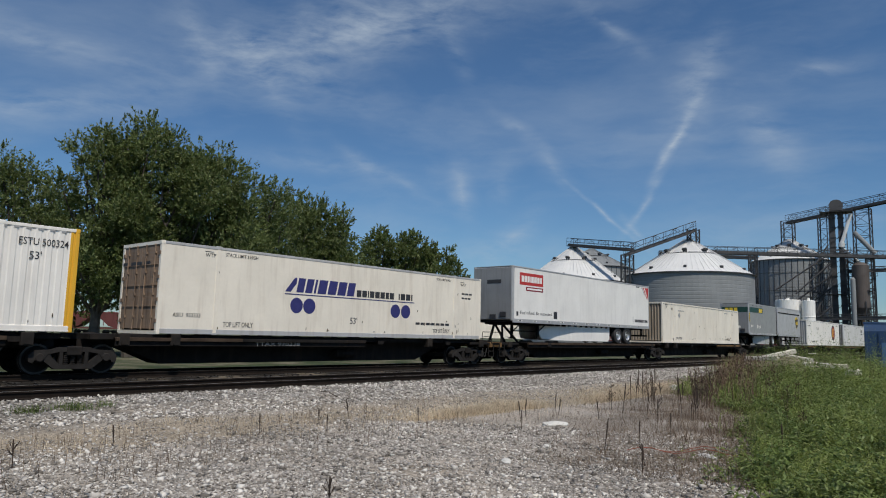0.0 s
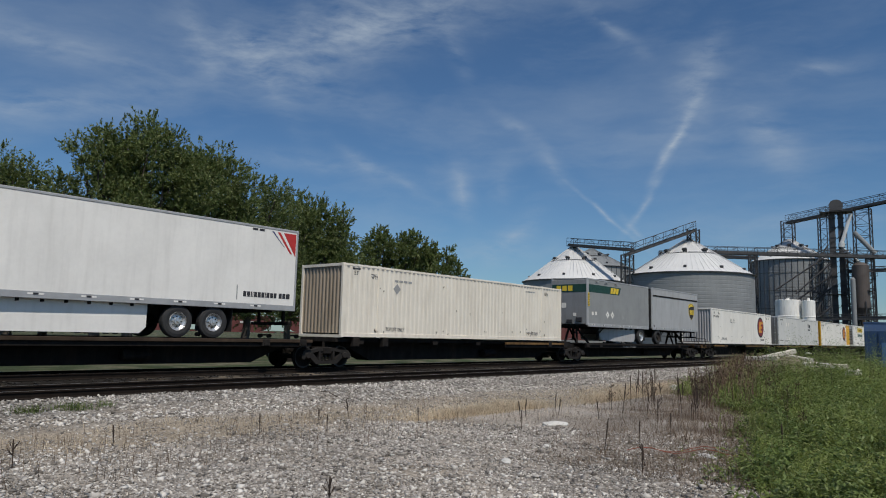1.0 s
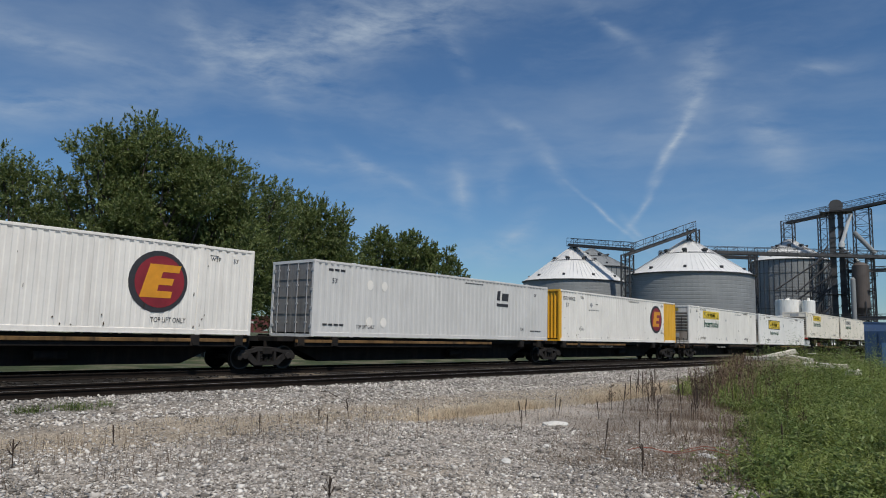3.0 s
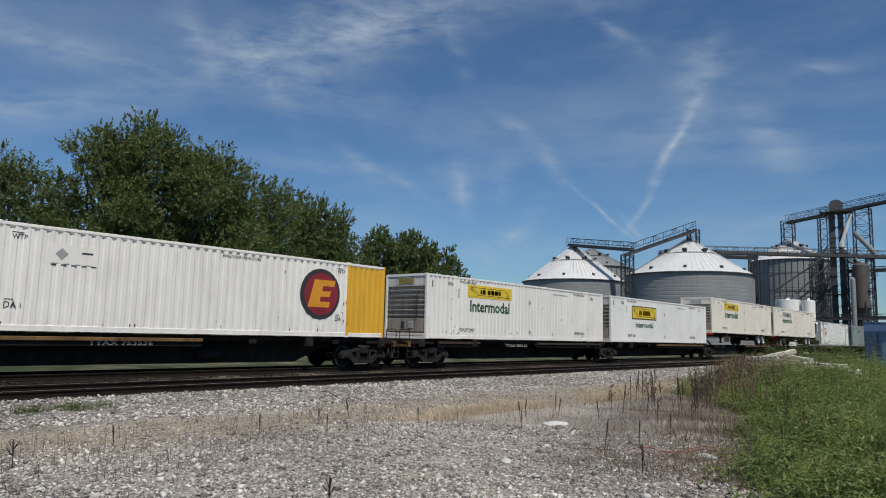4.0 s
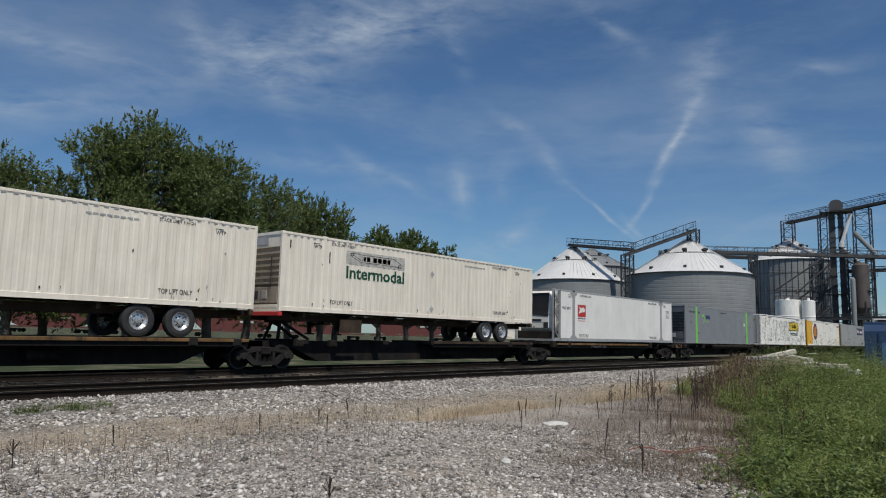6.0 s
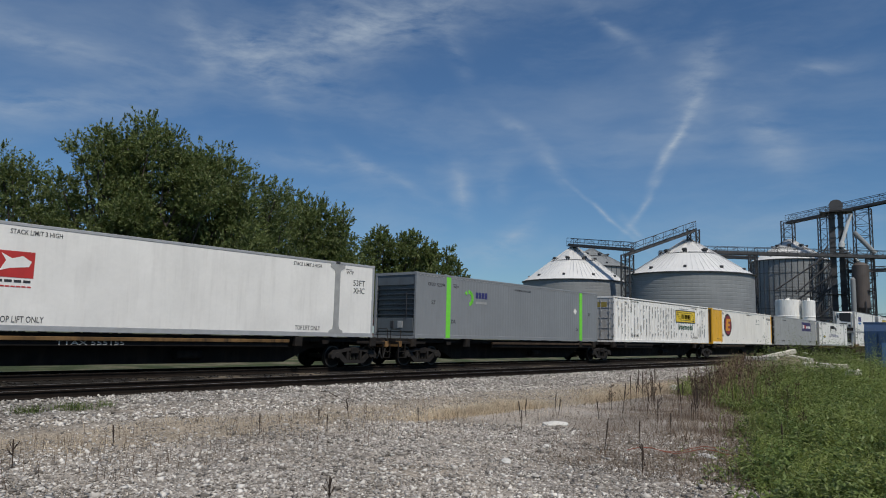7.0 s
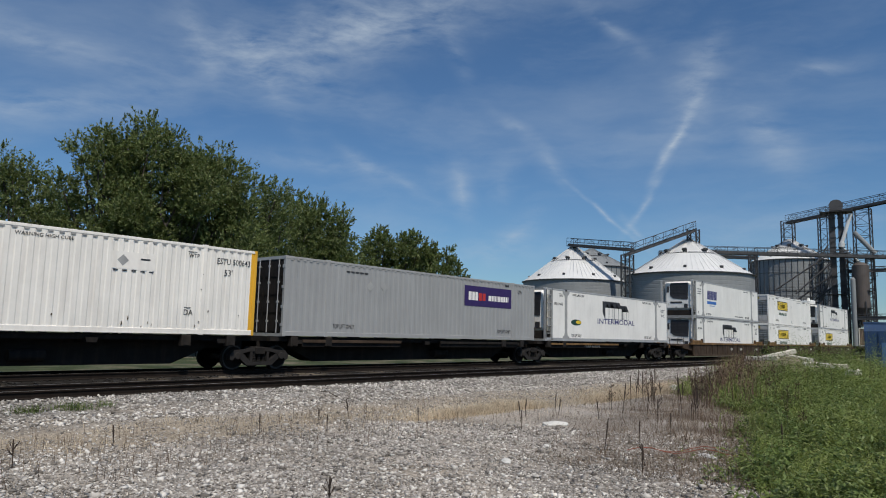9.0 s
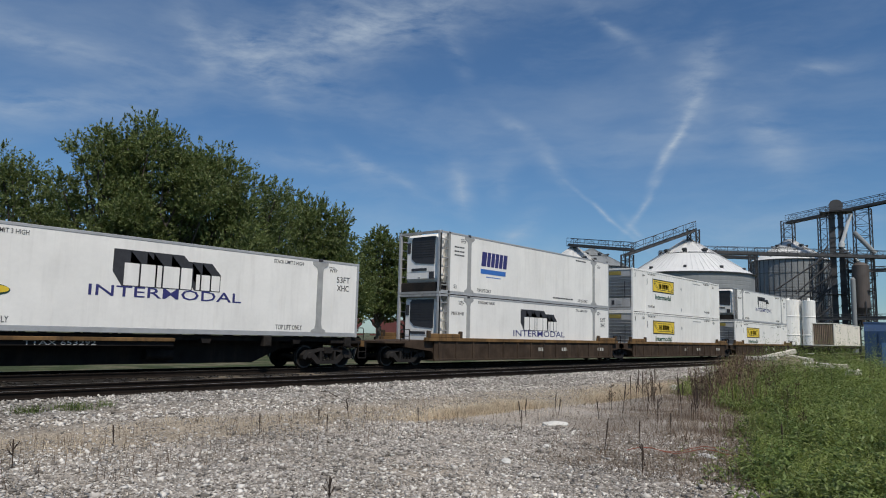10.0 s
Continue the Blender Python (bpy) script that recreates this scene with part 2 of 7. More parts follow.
def lathe(profile, axis="Y", seg=28, caps=(True, True)):
    """A turned body: (distance along the axis, radius) pairs."""
    bm = bmesh.new()
    rings = []
    for d, r in profile:
        ring = []
        for i in range(seg):
            a = 2 * math.pi * i / seg
            c, s = r * math.cos(a), r * math.sin(a)
            ring.append(bm.verts.new((c, d, s) if axis == "Y" else (c, s, d)))
        rings.append(ring)
    for p, q in zip(rings, rings[1:]):
        for i in range(seg):
            bm.faces.new((p[i], p[(i + 1) % seg], q[(i + 1) % seg], q[i]))
    if caps[0]:
        bm.faces.new(rings[0])
    if caps[1]:
        bm.faces.new(rings[-1][::-1])
    return bm


def add_sheet(bm, pts, z0, z1):
    """A wall that follows points in plan."""
    lo = [bm.verts.new((x, y, z0)) for x, y in pts]
    hi = [bm.verts.new((x, y, z1)) for x, y in pts]
    for i in range(len(pts) - 1):
        bm.faces.new((lo[i], lo[i + 1], hi[i + 1], hi[i]))
    return bm


def corrugation(a, b, pitch, depth, wide=0.5):
    """Points along a trapezoid corrugation from a to b, (distance, depth)."""
    n = max(1, round((b - a) / pitch))
    p = (b - a) / n
    f, s = p * wide, p * 0.12
    pts = [(a, 0.0)]
    for i in range(n):
        x = a + i * p
        pts += [(x + p - f - 2 * s, 0.0), (x + p - f - s, depth), (x + p - s, depth), (x + p, 0.0)]
    return pts


LETTERS = {}


def lettering(text, parent, x, z, height, mat, y, width=None, name="lettering"):
    """Raised letters on the near side of a thing, x and z of their lower left corner."""
    key = (text, mat.name)
    if key not in LETTERS:
        cu = bpy.data.curves.new("letters", "FONT")
        cu.body, cu.size, cu.extrude, cu.resolution_u, cu.offset = text, 1.0, 0.002, 2, 0.022 if mat is GREEN else 0.004
        tmp = bpy.data.objects.new("letters", cu)
        me = bpy.data.meshes.new_from_object(tmp)
        bpy.data.objects.remove(tmp)
        co = np.empty(len(me.vertices) * 3)
        me.vertices.foreach_get("co", co)
        co = co.reshape(-1, 3)
        size = co[:, :2].max(0) - co[:, :2].min(0)
        co[:, :2] -= co[:, :2].min(0)
        co[:, 2] /= 1.0
        me.vertices.foreach_set("co", co.ravel())
        me.materials.clear()
        me.materials.append(mat)
        LETTERS[key] = (me, size)
    me, size = LETTERS[key]
    sy = height / size[1]
    sx = width / size[0] if width else sy * 0.92
    ob = new(name, me)
    ob.parent = parent
    ob.matrix_basis = Matrix.Translation((x, y + 0.011, z)) @ pose(0, 0, 0, 90) @ Matrix.Diagonal((sx, sy, 1, 1))
    return ob


def decal(outline, parent, mat, y, name="decal", label=""):
    """A flat mark on a near side, 5 mm proud."""
    return part(name, prism(outline, y + 0.005, y + 0.014), mat, parent, label)


def rect(x0, x1, z0, z1, slant=0.0):
    return [(x0, z0), (x1, z0), (x1 + slant, z1), (x0 + slant, z1)]


def oval(cx, cz, rx, rz, n=28):
    return [(cx + rx * math.cos(2 * math.pi * i / n), cz + rz * math.sin(2 * math.pi * i / n)) for i in range(n)]


# ---- the line ----
TRACK_NEAR, TRACK_FAR = 16.70, 21.85  # centre lines, rail heads at height 0
GROUND = -0.28
MOVERS = []  # (thing, place along the train, y, z)
SPEED = 29.85


def ground_height(x, y):
    """Near gravel, ballast bed, field behind."""
    def s(a, b, q):
        k = min(1, max(0, (q - a) / (b - a)))
        return k * k * (3 - 2 * k)
    z = GROUND
    z += 0.10 * s(13.6, 14.9, y) - 0.42 * s(24.0, 26.2, y) - 0.16 * s(17.9, 18.7, y) * (1 - s(20.0, 20.6, y))
    lump = noise.noise((x * 0.35, y * 0.35, 0)) * 0.05 + noise.noise((x * 1.7, y * 1.7, 5)) * 0.02
    bed = s(13.8, 14.6, y) * (1 - s(24, 25, y))
    return z + lump * (1 - 0.8 * bed)


def build_ground():
    xs = np.concatenate([np.linspace(-900, -20, 18), np.arange(-16, 60, 0.5), np.linspace(62, 160, 40), np.linspace(180, 2600, 25)])
    ys = np.concatenate([np.linspace(-600, -12, 12), np.arange(-8, 27, 0.35), np.linspace(28, 120, 36), np.linspace(150, 2600, 22)])
    vs = [(x, y, ground_height(x, y)) for y in ys for x in xs]
    n = len(xs)
    fs = [(j * n + i, j * n + i + 1, (j + 1) * n + i + 1, (j + 1) * n + i) for j in range(len(ys) - 1) for i in range(n - 1)]
    me = bpy.data.meshes.new("ground")
    me.from_pydata(vs, [], fs)
    m = bpy.data.materials.new("gravel_and_field")
    m.use_nodes = True
    nt = m.node_tree
    bsdf = nt.nodes["Principled BSDF"]
    bsdf.inputs["Roughness"].default_value, bsdf.inputs["Specular IOR Level"].default_value = 0.95, 0.1
    tc = nt.nodes.new("ShaderNodeTexCoord")
    sep = nt.nodes.new("ShaderNodeSeparateXYZ")
    nt.links.new(tc.outputs["Object"], sep.inputs[0])
    wob = nt.nodes.new("ShaderNodeMath")
    wob.operation = "MULTIPLY_ADD"
    nt.links.new(noise_tex(nt, 0.45, 5), wob.inputs[0])
    wob.inputs[1].default_value = 3.2
    nt.links.new(sep.outputs["Y"], wob.inputs[2])
    sc = nt.nodes.new("ShaderNodeMath")
    sc.operation = "MULTIPLY"
    sc.inputs[1].default_value = 1 / 40
    nt.links.new(wob.outputs[0], sc.inputs[0])
    y = lambda q: (q + 1.6) / 40
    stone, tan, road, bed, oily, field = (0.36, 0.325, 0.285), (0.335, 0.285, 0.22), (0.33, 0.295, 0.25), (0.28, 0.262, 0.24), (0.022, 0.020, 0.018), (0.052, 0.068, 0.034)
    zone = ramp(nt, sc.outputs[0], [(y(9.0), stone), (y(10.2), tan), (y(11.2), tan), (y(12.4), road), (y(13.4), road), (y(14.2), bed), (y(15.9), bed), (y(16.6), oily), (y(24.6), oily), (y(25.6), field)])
    # trodden brown ground where dead weeds stand, dark soil under the green bank
    lean = nt.nodes.new("ShaderNodeMath")
    lean.operation = "MULTIPLY_ADD"
    nt.links.new(sep.outputs["X"], lean.inputs[0])
    lean.inputs[1].default_value = -0.336
    nt.links.new(wob.outputs[0], lean.inputs[2])
    far = nt.nodes.new("ShaderNodeMapRange")
    nt.links.new(lean.outputs[0], far.inputs[0])
    far.inputs[1].default_value, far.inputs[2].default_value = 0.0, 8.0
    brown = ramp(nt, far.outputs[0], [(0.16, (0.9,) * 3), (0.40, (0.8,) * 3), (0.66, (0, 0, 0))])
    soil = ramp(nt, far.outputs[0], [(0.12, (1, 1, 1)), (0.24, (0, 0, 0))])
    out = nt.nodes.new("ShaderNodeMapRange")
    nt.links.new(sep.outputs["X"], out.inputs[0])
    out.inputs[1].default_value, out.inputs[2].default_value = 6.0, 9.5
    near = nt.nodes.new("ShaderNodeMath")
    near.operation = "MULTIPLY"
    nt.links.new(brown, near.inputs[0])
    nt.links.new(out.outputs[0], near.inputs[1])
    patch = nt.nodes.new("ShaderNodeMath")
    patch.operation = "MULTIPLY"
    nt.links.new(near.outputs[0], patch.inputs[0])
    nt.links.new(ramp(nt, noise_tex(nt, 1.1, 5), [(0.36, (0.25,) * 3), (0.58, (1, 1, 1))]), patch.inputs[1])
    warm = ramp(nt, noise_tex(nt, 0.55, 5), [(0.45, (0, 0, 0)), (0.70, (0.55,) * 3)])
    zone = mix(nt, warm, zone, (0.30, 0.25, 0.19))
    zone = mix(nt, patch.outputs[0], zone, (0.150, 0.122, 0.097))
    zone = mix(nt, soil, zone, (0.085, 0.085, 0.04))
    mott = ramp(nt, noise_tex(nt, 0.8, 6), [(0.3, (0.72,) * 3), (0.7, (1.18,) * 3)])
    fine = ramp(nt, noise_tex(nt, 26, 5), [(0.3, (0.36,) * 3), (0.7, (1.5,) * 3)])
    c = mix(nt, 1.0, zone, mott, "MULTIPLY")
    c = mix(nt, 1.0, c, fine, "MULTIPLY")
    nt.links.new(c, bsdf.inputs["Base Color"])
    b = node(nt, "ShaderNodeBump", Strength=0.5, Distance=0.03)
    nt.links.new(noise_tex(nt, 18, 5), b.inputs["Height"])
    nt.links.new(b.outputs[0], bsdf.inputs["Normal"])
    me.materials.append(m)
    tagged(new("ground", me), "grey gravel and dry grass beside the line, green field behind", "ground", "", "structure")


def rail_mesh(length):
    prof = [(-0.07, -0.17), (0.07, -0.17), (0.07, -0.155), (0.012, -0.135), (0.012, -0.045), (0.036, -0.035), (0.036, -0.004), (0.028, 0.0), (-0.028, 0.0), (-0.036, -0.004), (-0.036, -0.035), (-0.012, -0.045), (-0.012, -0.135), (-0.07, -0.155)]
    bm = bmesh.new()
    a = [bm.verts.new((0, y, z)) for y, z in prof]
    b = [bm.verts.new((length, y, z)) for y, z in prof]
    for i in range(len(prof)):
        k = (i + 1) % len(prof)
        f = bm.faces.new((a[i], a[k], b[k], b[i]))
        f.material_index = 1 if i == 7 else 0
    bm.faces.new(a)
    bm.faces.new(b[::-1])
    me = mesh_of(bm, "rail", RAILSIDE)
    me.materials.append(RAILTOP)
    return me


def build_tracks():
    rail = rail_mesh(420)
    tie = mesh_of(box(-0.115, 0.115, -1.3, 1.3, -0.36, -0.172, bevel=0.012), "tie", TIE)
    plate = mesh_of(box(-0.09, 0.09, -0.17, 0.17, -0.172, -0.155), "tie_plate", RAILSIDE)
    for yc, word in ((TRACK_NEAR, "empty"), (TRACK_FAR, "busy")):
        root = thing("railway_track", "rusty steel rails on dark timber ties, " + ("left empty" if word == "empty" else "carrying the freight train"), "railway track", pose(0, yc, 0), kind="structure")
        for side in (-0.7525, 0.7525):
            part("rail", rail, None, root, at=pose(-60, side, 0))
        rnd = random.Random(4)
        for i in range(150):
            x = -8 + i * 0.53
            t = part("tie", tie, None, root, at=pose(x, rnd.uniform(-0.05, 0.05), rnd.uniform(-0.02, 0.0), 0, 0, rnd.uniform(-1.5, 1.5)))
            if i % 2 == 0 and x < 40:
                part("tie_plate", plate, None, t, at=pose(0, -0.7525, 0))


build_ground()
build_tracks()

# ---- railway wagons ----
TRUCK = {}


def truck_meshes():
    """Meshes of a two-axle freight truck, centred on its own middle at rail height."""
    if TRUCK:
        return TRUCK
    wheel = lathe([(-0.065, 0.30), (-0.065, 0.415), (0.045, 0.419), (0.052, 0.445), (0.07, 0.445), (0.072, 0.37), (0.03, 0.33), (0.02, 0.20), (0.06, 0.13), (0.06, 0.0), (-0.06, 0.0), (-0.07, 0.13), (-0.01, 0.20), (-0.02, 0.32)][1:-1], seg=32)
    TRUCK["wheel"] = mesh_of(wheel, "wheel", WHEELIRON)
    TRUCK["tread"] = mesh_of(lathe([(-0.067, 0.36), (-0.068, 0.412), (-0.02, 0.4205), (0.044, 0.4215), (0.044, 0.40)], seg=32, caps=(False, False)), "tread", TREAD)
    TRUCK["axle"] = mesh_of(add_tube(bmesh.new(), (0, -0.95, 0), (0, 0.95, 0), 0.085), "axle", IRON)
    # cast side frame: top and bottom chords, slanting arms, bearing horns and columns round open windows
    bm = bmesh.new()
    add_prism(bm, [(-1.14, 0.56), (-1.06, 0.665), (-0.62, 0.69), (-0.42, 0.755), (0.42, 0.755), (0.62, 0.69), (1.06, 0.665), (1.14, 0.56), (0.70, 0.56), (0.40, 0.625), (-0.40, 0.625), (-0.70, 0.56)], -0.10, 0.10)
    add_prism(bm, [(-0.50, 0.15), (0.50, 0.15), (0.42, 0.275), (-0.42, 0.275)], -0.10, 0.10)
    for k in (-1, 1):
        add_prism(bm, [(k * 0.50, 0.152), (k * 0.86, 0.44), (k * 0.80, 0.558), (k * 0.66, 0.558), (k * 0.36, 0.27)][::k], -0.092, 0.092)
        add_prism(bm, [(k * 0.70, 0.563), (k * 1.138, 0.563), (k * 1.19, 0.50), (k * 1.17, 0.36), (k * 1.06, 0.32), (k * 1.02, 0.40), (k * 0.78, 0.42)][::k], -0.112, 0.112)
        add_prism(bm, [(k * 0.29, 0.27), (k * 0.385, 0.27), (k * 0.385, 0.63), (k * 0.29, 0.63)][::k], -0.094, 0.094)
    TRUCK["side_frame"] = mesh_of(bm, "side_frame", FRAMEIRON)
    coil = [(0.27, 0.0)]
    for k in range(6):
        coil += [(0.275 + k * 0.055, 0.055), (0.285 + k * 0.055, 0.078), (0.31 + k * 0.055, 0.078), (0.32 + k * 0.055, 0.055)]
    TRUCK["spring"] = mesh_of(lathe(coil, "Z", 10, (False, True)), "spring", IRON)
    TRUCK["bearing_cap"] = mesh_of(lathe([(-0.10, 0.06), (-0.10, 0.10), (-0.07, 0.125), (0.08, 0.125)], seg=14), "bearing_cap", FRAMEIRON)
    TRUCK["bolster"] = mesh_of(box(-0.2, 0.2, -1.15, 1.15, 0.52, 0.78, bevel=0.03), "bolster", IRON)
    return TRUCK


def add_truck(parent, x):
    t = truck_meshes()
    body = part("truck", t["bolster"], None, parent, "dark cast-iron two-axle truck with steel wheels", at=pose(x, 0, 0))
    for s in (-1, 1):
        part("side_frame", t["side_frame"], None, body, at=pose(0, s * 1.0, 0))
        for dx in (-0.19, 0.0, 0.19):
            part("spring", t["spring"], None, body, at=pose(dx, s * 1.0, 0))
        for ax in (-0.89, 0.89):
            part("wheel", t["wheel"], None, body, at=pose(ax, s * 0.755, 0.419, 0, 0, 0 if s < 0 else 180))
            part("wheel_tread", t["tread"], None, body, "bright worn steel tread", at=pose(ax, s * 0.755, 0.419, 0, 0, 0 if s < 0 else 180))
            part("bearing_cap", t["bearing_cap"], None, body, at=pose(ax, s * 1.03, 0.47, 0, 0, 0 if s < 0 else 180))
    for ax in (-0.89, 0.89):
        part("axle", t["axle"], None, body, at=pose(ax, 0, 0.419))
    return body


def mover(ob, s, z=0.0, y=TRACK_FAR):
    MOVERS.append((ob, s, y, z))
    return ob


def spine_car(a, b, first, last, deck, number="", flat=False):
    """One platform of a spine wagon from truck a to truck b; the trucks of its own end are first and last."""
    n = b - a
    root = mover(thing("spine_car", "black spine wagon with worn ochre deck edges, running loaded", "railway wagon", group="wagons of the freight train"), a)
    # deep sill that thins towards the trucks
    part("spine", prism([(-0.3, 0.72), (1.7, 0.72), (2.9, 0.22), (n - 2.9, 0.22), (n - 1.7, 0.72), (n + 0.3, 0.72), (n + 0.3, 0.98), (-0.3, 0.98)], -0.42, 0.42), CARBLACK, root)
    e0 = -1.7 if first else 0.4
    e1 = n + 1.7 if last else n - 0.4
    # cross bearers and pedestals under the container corners
    for x in (1.6, n * 0.33, n * 0.5, n * 0.67, n - 1.6):
        bm = bmesh.new()
        add_prism(bm, [(x - 0.14, 0.90), (x + 0.14, 0.90), (x + 0.18, 1.05), (x - 0.18, 1.05)], -1.22, 1.22)
        part("cross_bearer", bm, CARBLACK, root)
    for x in (e0 + 0.9, 2.9, n - 2.9, e1 - 0.9):
        for s in (-1, 1):
            bm = box(x - 0.16, x + 0.16, s * 1.2 - 0.11, s * 1.2 + 0.11, 0.80, 1.05 if flat else 1.16, bevel=0.02)
            add_box(bm, x - 0.09, x + 0.09, s * 1.2 - 0.13, s * 1.2 + 0.13, 0.84, 0.92)
            part("pedestal", bm, IRON, root)
    for s in (-1, 1):
        for d0, d1, m in deck:
            bm = box(d0 * n, d1 * n, s * 1.24 - 0.06, s * 1.24 + 0.06, 0.94, 1.05, bevel=0.012)
            part("side_sill", bm, m, root)
            part("sill_web", box(d0 * n, d1 * n, s * 1.21 - 0.02, s * 1.21 + 0.02, 0.80, 0.945), CARBLACK, root)
            part("deck_plate", box(d0 * n, d1 * n, s * 0.80 - 0.38, s * 0.80 + 0.38, 1.02, 1.05), CARBLACK, root)
    if not flat:
        part("centre_deck", box(e0, e1, -1.08, 1.08, 0.985, 1.135), CARBLACK, root)
    for e, on in ((0, first), (n, last)):
        d = -1 if e == 0 else 1
        if on:
            # end platform, coupler, hose, steps
            part("end_platform", box(min(e, e + d * 1.7), max(e, e + d * 1.7), -1.25, 1.25, 0.92, 1.03, bevel=0.015), CARBLACK, root)
            part("end_sill", box(e + d * 1.60 - 0.09, e + d * 1.60 + 0.09, -1.28, 1.28, 0.80, 1.04, bevel=0.015), OCHRE, root)
            bm = box(e + d * 1.75 - 0.30, e + d * 1.75 + 0.30, -0.12, 0.12, 0.74, 0.98, bevel=0.03)
            add_box(bm, e + d * 2.0 - 0.14, e + d * 2.0 + 0.14, -0.17, 0.17, 0.70, 1.0, bevel=0.04)
            part("coupler", bm, IRON, root)
            pts = [Vector((e + d * (1.68 + 0.34 * k / 8), -0.45, 0.72 - 0.42 * math.sin(math.pi * k / 8))) for k in range(9)]
            part("brake_hose", add_path(bmesh.new(), pts, 0.028), BLACK, root)
            for x in (e + d * 1.35, e + d * 1.75):
                part("ladder_side", add_beam(bmesh.new(), (x, -1.30, 0.36), (x, -1.30, 0.98), 0.03), IRON, root)
            for z in (0.37, 0.62):
                part("ladder_rung", add_beam(bmesh.new(), (e + d * 1.35, -1.30, z), (e + d * 1.75, -1.30, z), 0.035), IRON, root)
            hand = [(e + d * 1.62, -1.27, 0.95), (e + d * 1.62, -1.27, 1.50), (e + d * 1.62, -1.22, 1.54), (e + d * 1.62, -0.75, 1.54), (e + d * 1.62, -0.70, 1.50), (e + d * 1.62, -0.70, 0.95)]
            part("hand_rail", add_path(bmesh.new(), hand, 0.018), IRON, root)
        if e == 0 or on:
            add_truck(root, e)
    if number:
        lettering(number, root, n * 0.33, 0.82, 0.13, PALE, -1.246, 1.9)
    # brake gear below the sill
    bm = add_tube(bmesh.new(), (n * 0.56, -0.62, 0.52), (n * 0.56 + 0.9, -0.62, 0.52), 0.17, seg=14)
    part("air_tank", bm, CARBLACK, root)
    return root


def well_car(a, b, first, last):
    """A well wagon that carries two containers one above the other."""
    n = b - a
    root = mover(thing("well_car", "rust-brown well wagon with ribbed low sides and a double stack", "railway wagon", group="wagons of the freight train"), a)
    x0, x1 = 1.45, n - 1.45
    for s in (-1, 1):
        part("side_wall", box(x0, x1, s * 1.38 - 0.03, s * 1.38 + 0.03, 0.24, 1.10), RUST, root)
        part("top_chord", box(x0 - 0.6, x1 + 0.6, s * 1.39 - 0.09, s * 1.39 + 0.09, 1.06, 1.22, bevel=0.015), OCHRE, root)
        part("bottom_chord", box(x0, x1, s * 1.37 - 0.08, s * 1.37 + 0.08, 0.20, 0.30, bevel=0.01), RUST, root)
        k = 0
        x = x0 + 0.3
        while x < x1 - 0.2:
            part("rib", box(x - 0.05, x + 0.05, s * 1.425 - 0.025, s * 1.425 + 0.025, 0.28, 1.07), RUST, root)
            x += 1.22
            k += 1
        for g0, g1 in ((x0 - 0.5, x0 + 1.9), (x1 - 1.9, x1 + 0.5)):
            part("guide_rail", box(g0, g1, s * 1.40 - 0.06, s * 1.40 + 0.06, 1.21, 1.40, bevel=0.03), OCHRE, root)
            for x in (g0 + 0.1, g1 - 0.1):
                part("guide_post", box(x - 0.09, x + 0.09, s * 1.41 - 0.08, s * 1.41 + 0.08, 1.2, 1.52, bevel=0.03), RUST, root)
    for x, w in ((n * 0.62, 0.75), (n * 0.83, 0.8), (n * 0.5, 0.5)):
        for i in range(3):
            part("writing_bar", box(x + i * w / 3, x + i * w / 3 + w * 0.22, -1.418, -1.40, 0.62, 0.80), PALE, root)
    part("well_floor", box(x0, x1, -1.3, 1.3, 0.20, 0.27), RUST, root)
    for e, d in ((0, 1), (n, -1)):
        part("end_deck", prism([(e - d * 0.3, 0.80), (e + d * 1.4, 0.62), (e + d * 1.7, 0.26), (e + d * 1.7, 1.10), (e - d * 0.3, 1.04)], -1.3, 1.3), RUST, root)
        bm = bmesh.new()
        for y in (-1.25, -0.75):
            add_beam(bm, (e, y, 1.0), (e, y, 1.55), 0.03)
        for z in (1.25, 1.54):
            add_beam(bm, (e, -1.25, z), (e, -0.75, z), 0.03)
        part("hand_rail", bm, IRON, root)
    add_truck(root, 0)
    if last:
        add_truck(root, n)
    if first:
        bm = box(-2.0, -0.2, -0.15, 0.15, 0.74, 0.98, bevel=0.03)
        part("coupler", bm, IRON, root)
        part("end_platform", box(-1.5, 0, -1.28, 1.28, 0.95, 1.03), RUST, root)
    return root


# ---- containers ----
CL, CH, CW = 16.154, 2.896, 2.591
NEAR = -CW / 2


def end_doors(root, mat, bar=None):
    bar = bar or (mat if mat is DOORBROWN else RAILGREY)
    for s in (-1, 1):
        y0, y1 = (NEAR + 0.12, -0.01) if s < 0 else (0.01, -NEAR - 0.12)
        leaf = part("door", box(0.02, 0.07, y0, y1, 0.16, CH - 0.14), mat, root)
        for k in (0.22, 0.72):
            y = y0 + (y1 - y0) * k
            bm = add_tube(bmesh.new(), (-0.01, y, 0.12), (-0.01, y, CH - 0.1), 0.02, seg=8)
            for z in (0.5, 1.2, 1.9, 2.5):
                add_box(bm, -0.03, 0.03, y - 0.05, y + 0.05, z, z + 0.07)
            part("locking_bar", bm, bar, leaf)
        yh = y0 if s < 0 else y1
        for z in (0.35, 1.0, 1.7, 2.45):
            part("hinge", box(-0.015, 0.05, yh - 0.09, yh + 0.05, z, z + 0.12, bevel=0.01), bar, leaf)
        for z in (0.85, 1.5, 2.15):
            part("door_rib", box(-0.004, 0.03, y0 + 0.06, y1 - 0.06, z, z + 0.03), mat, leaf)


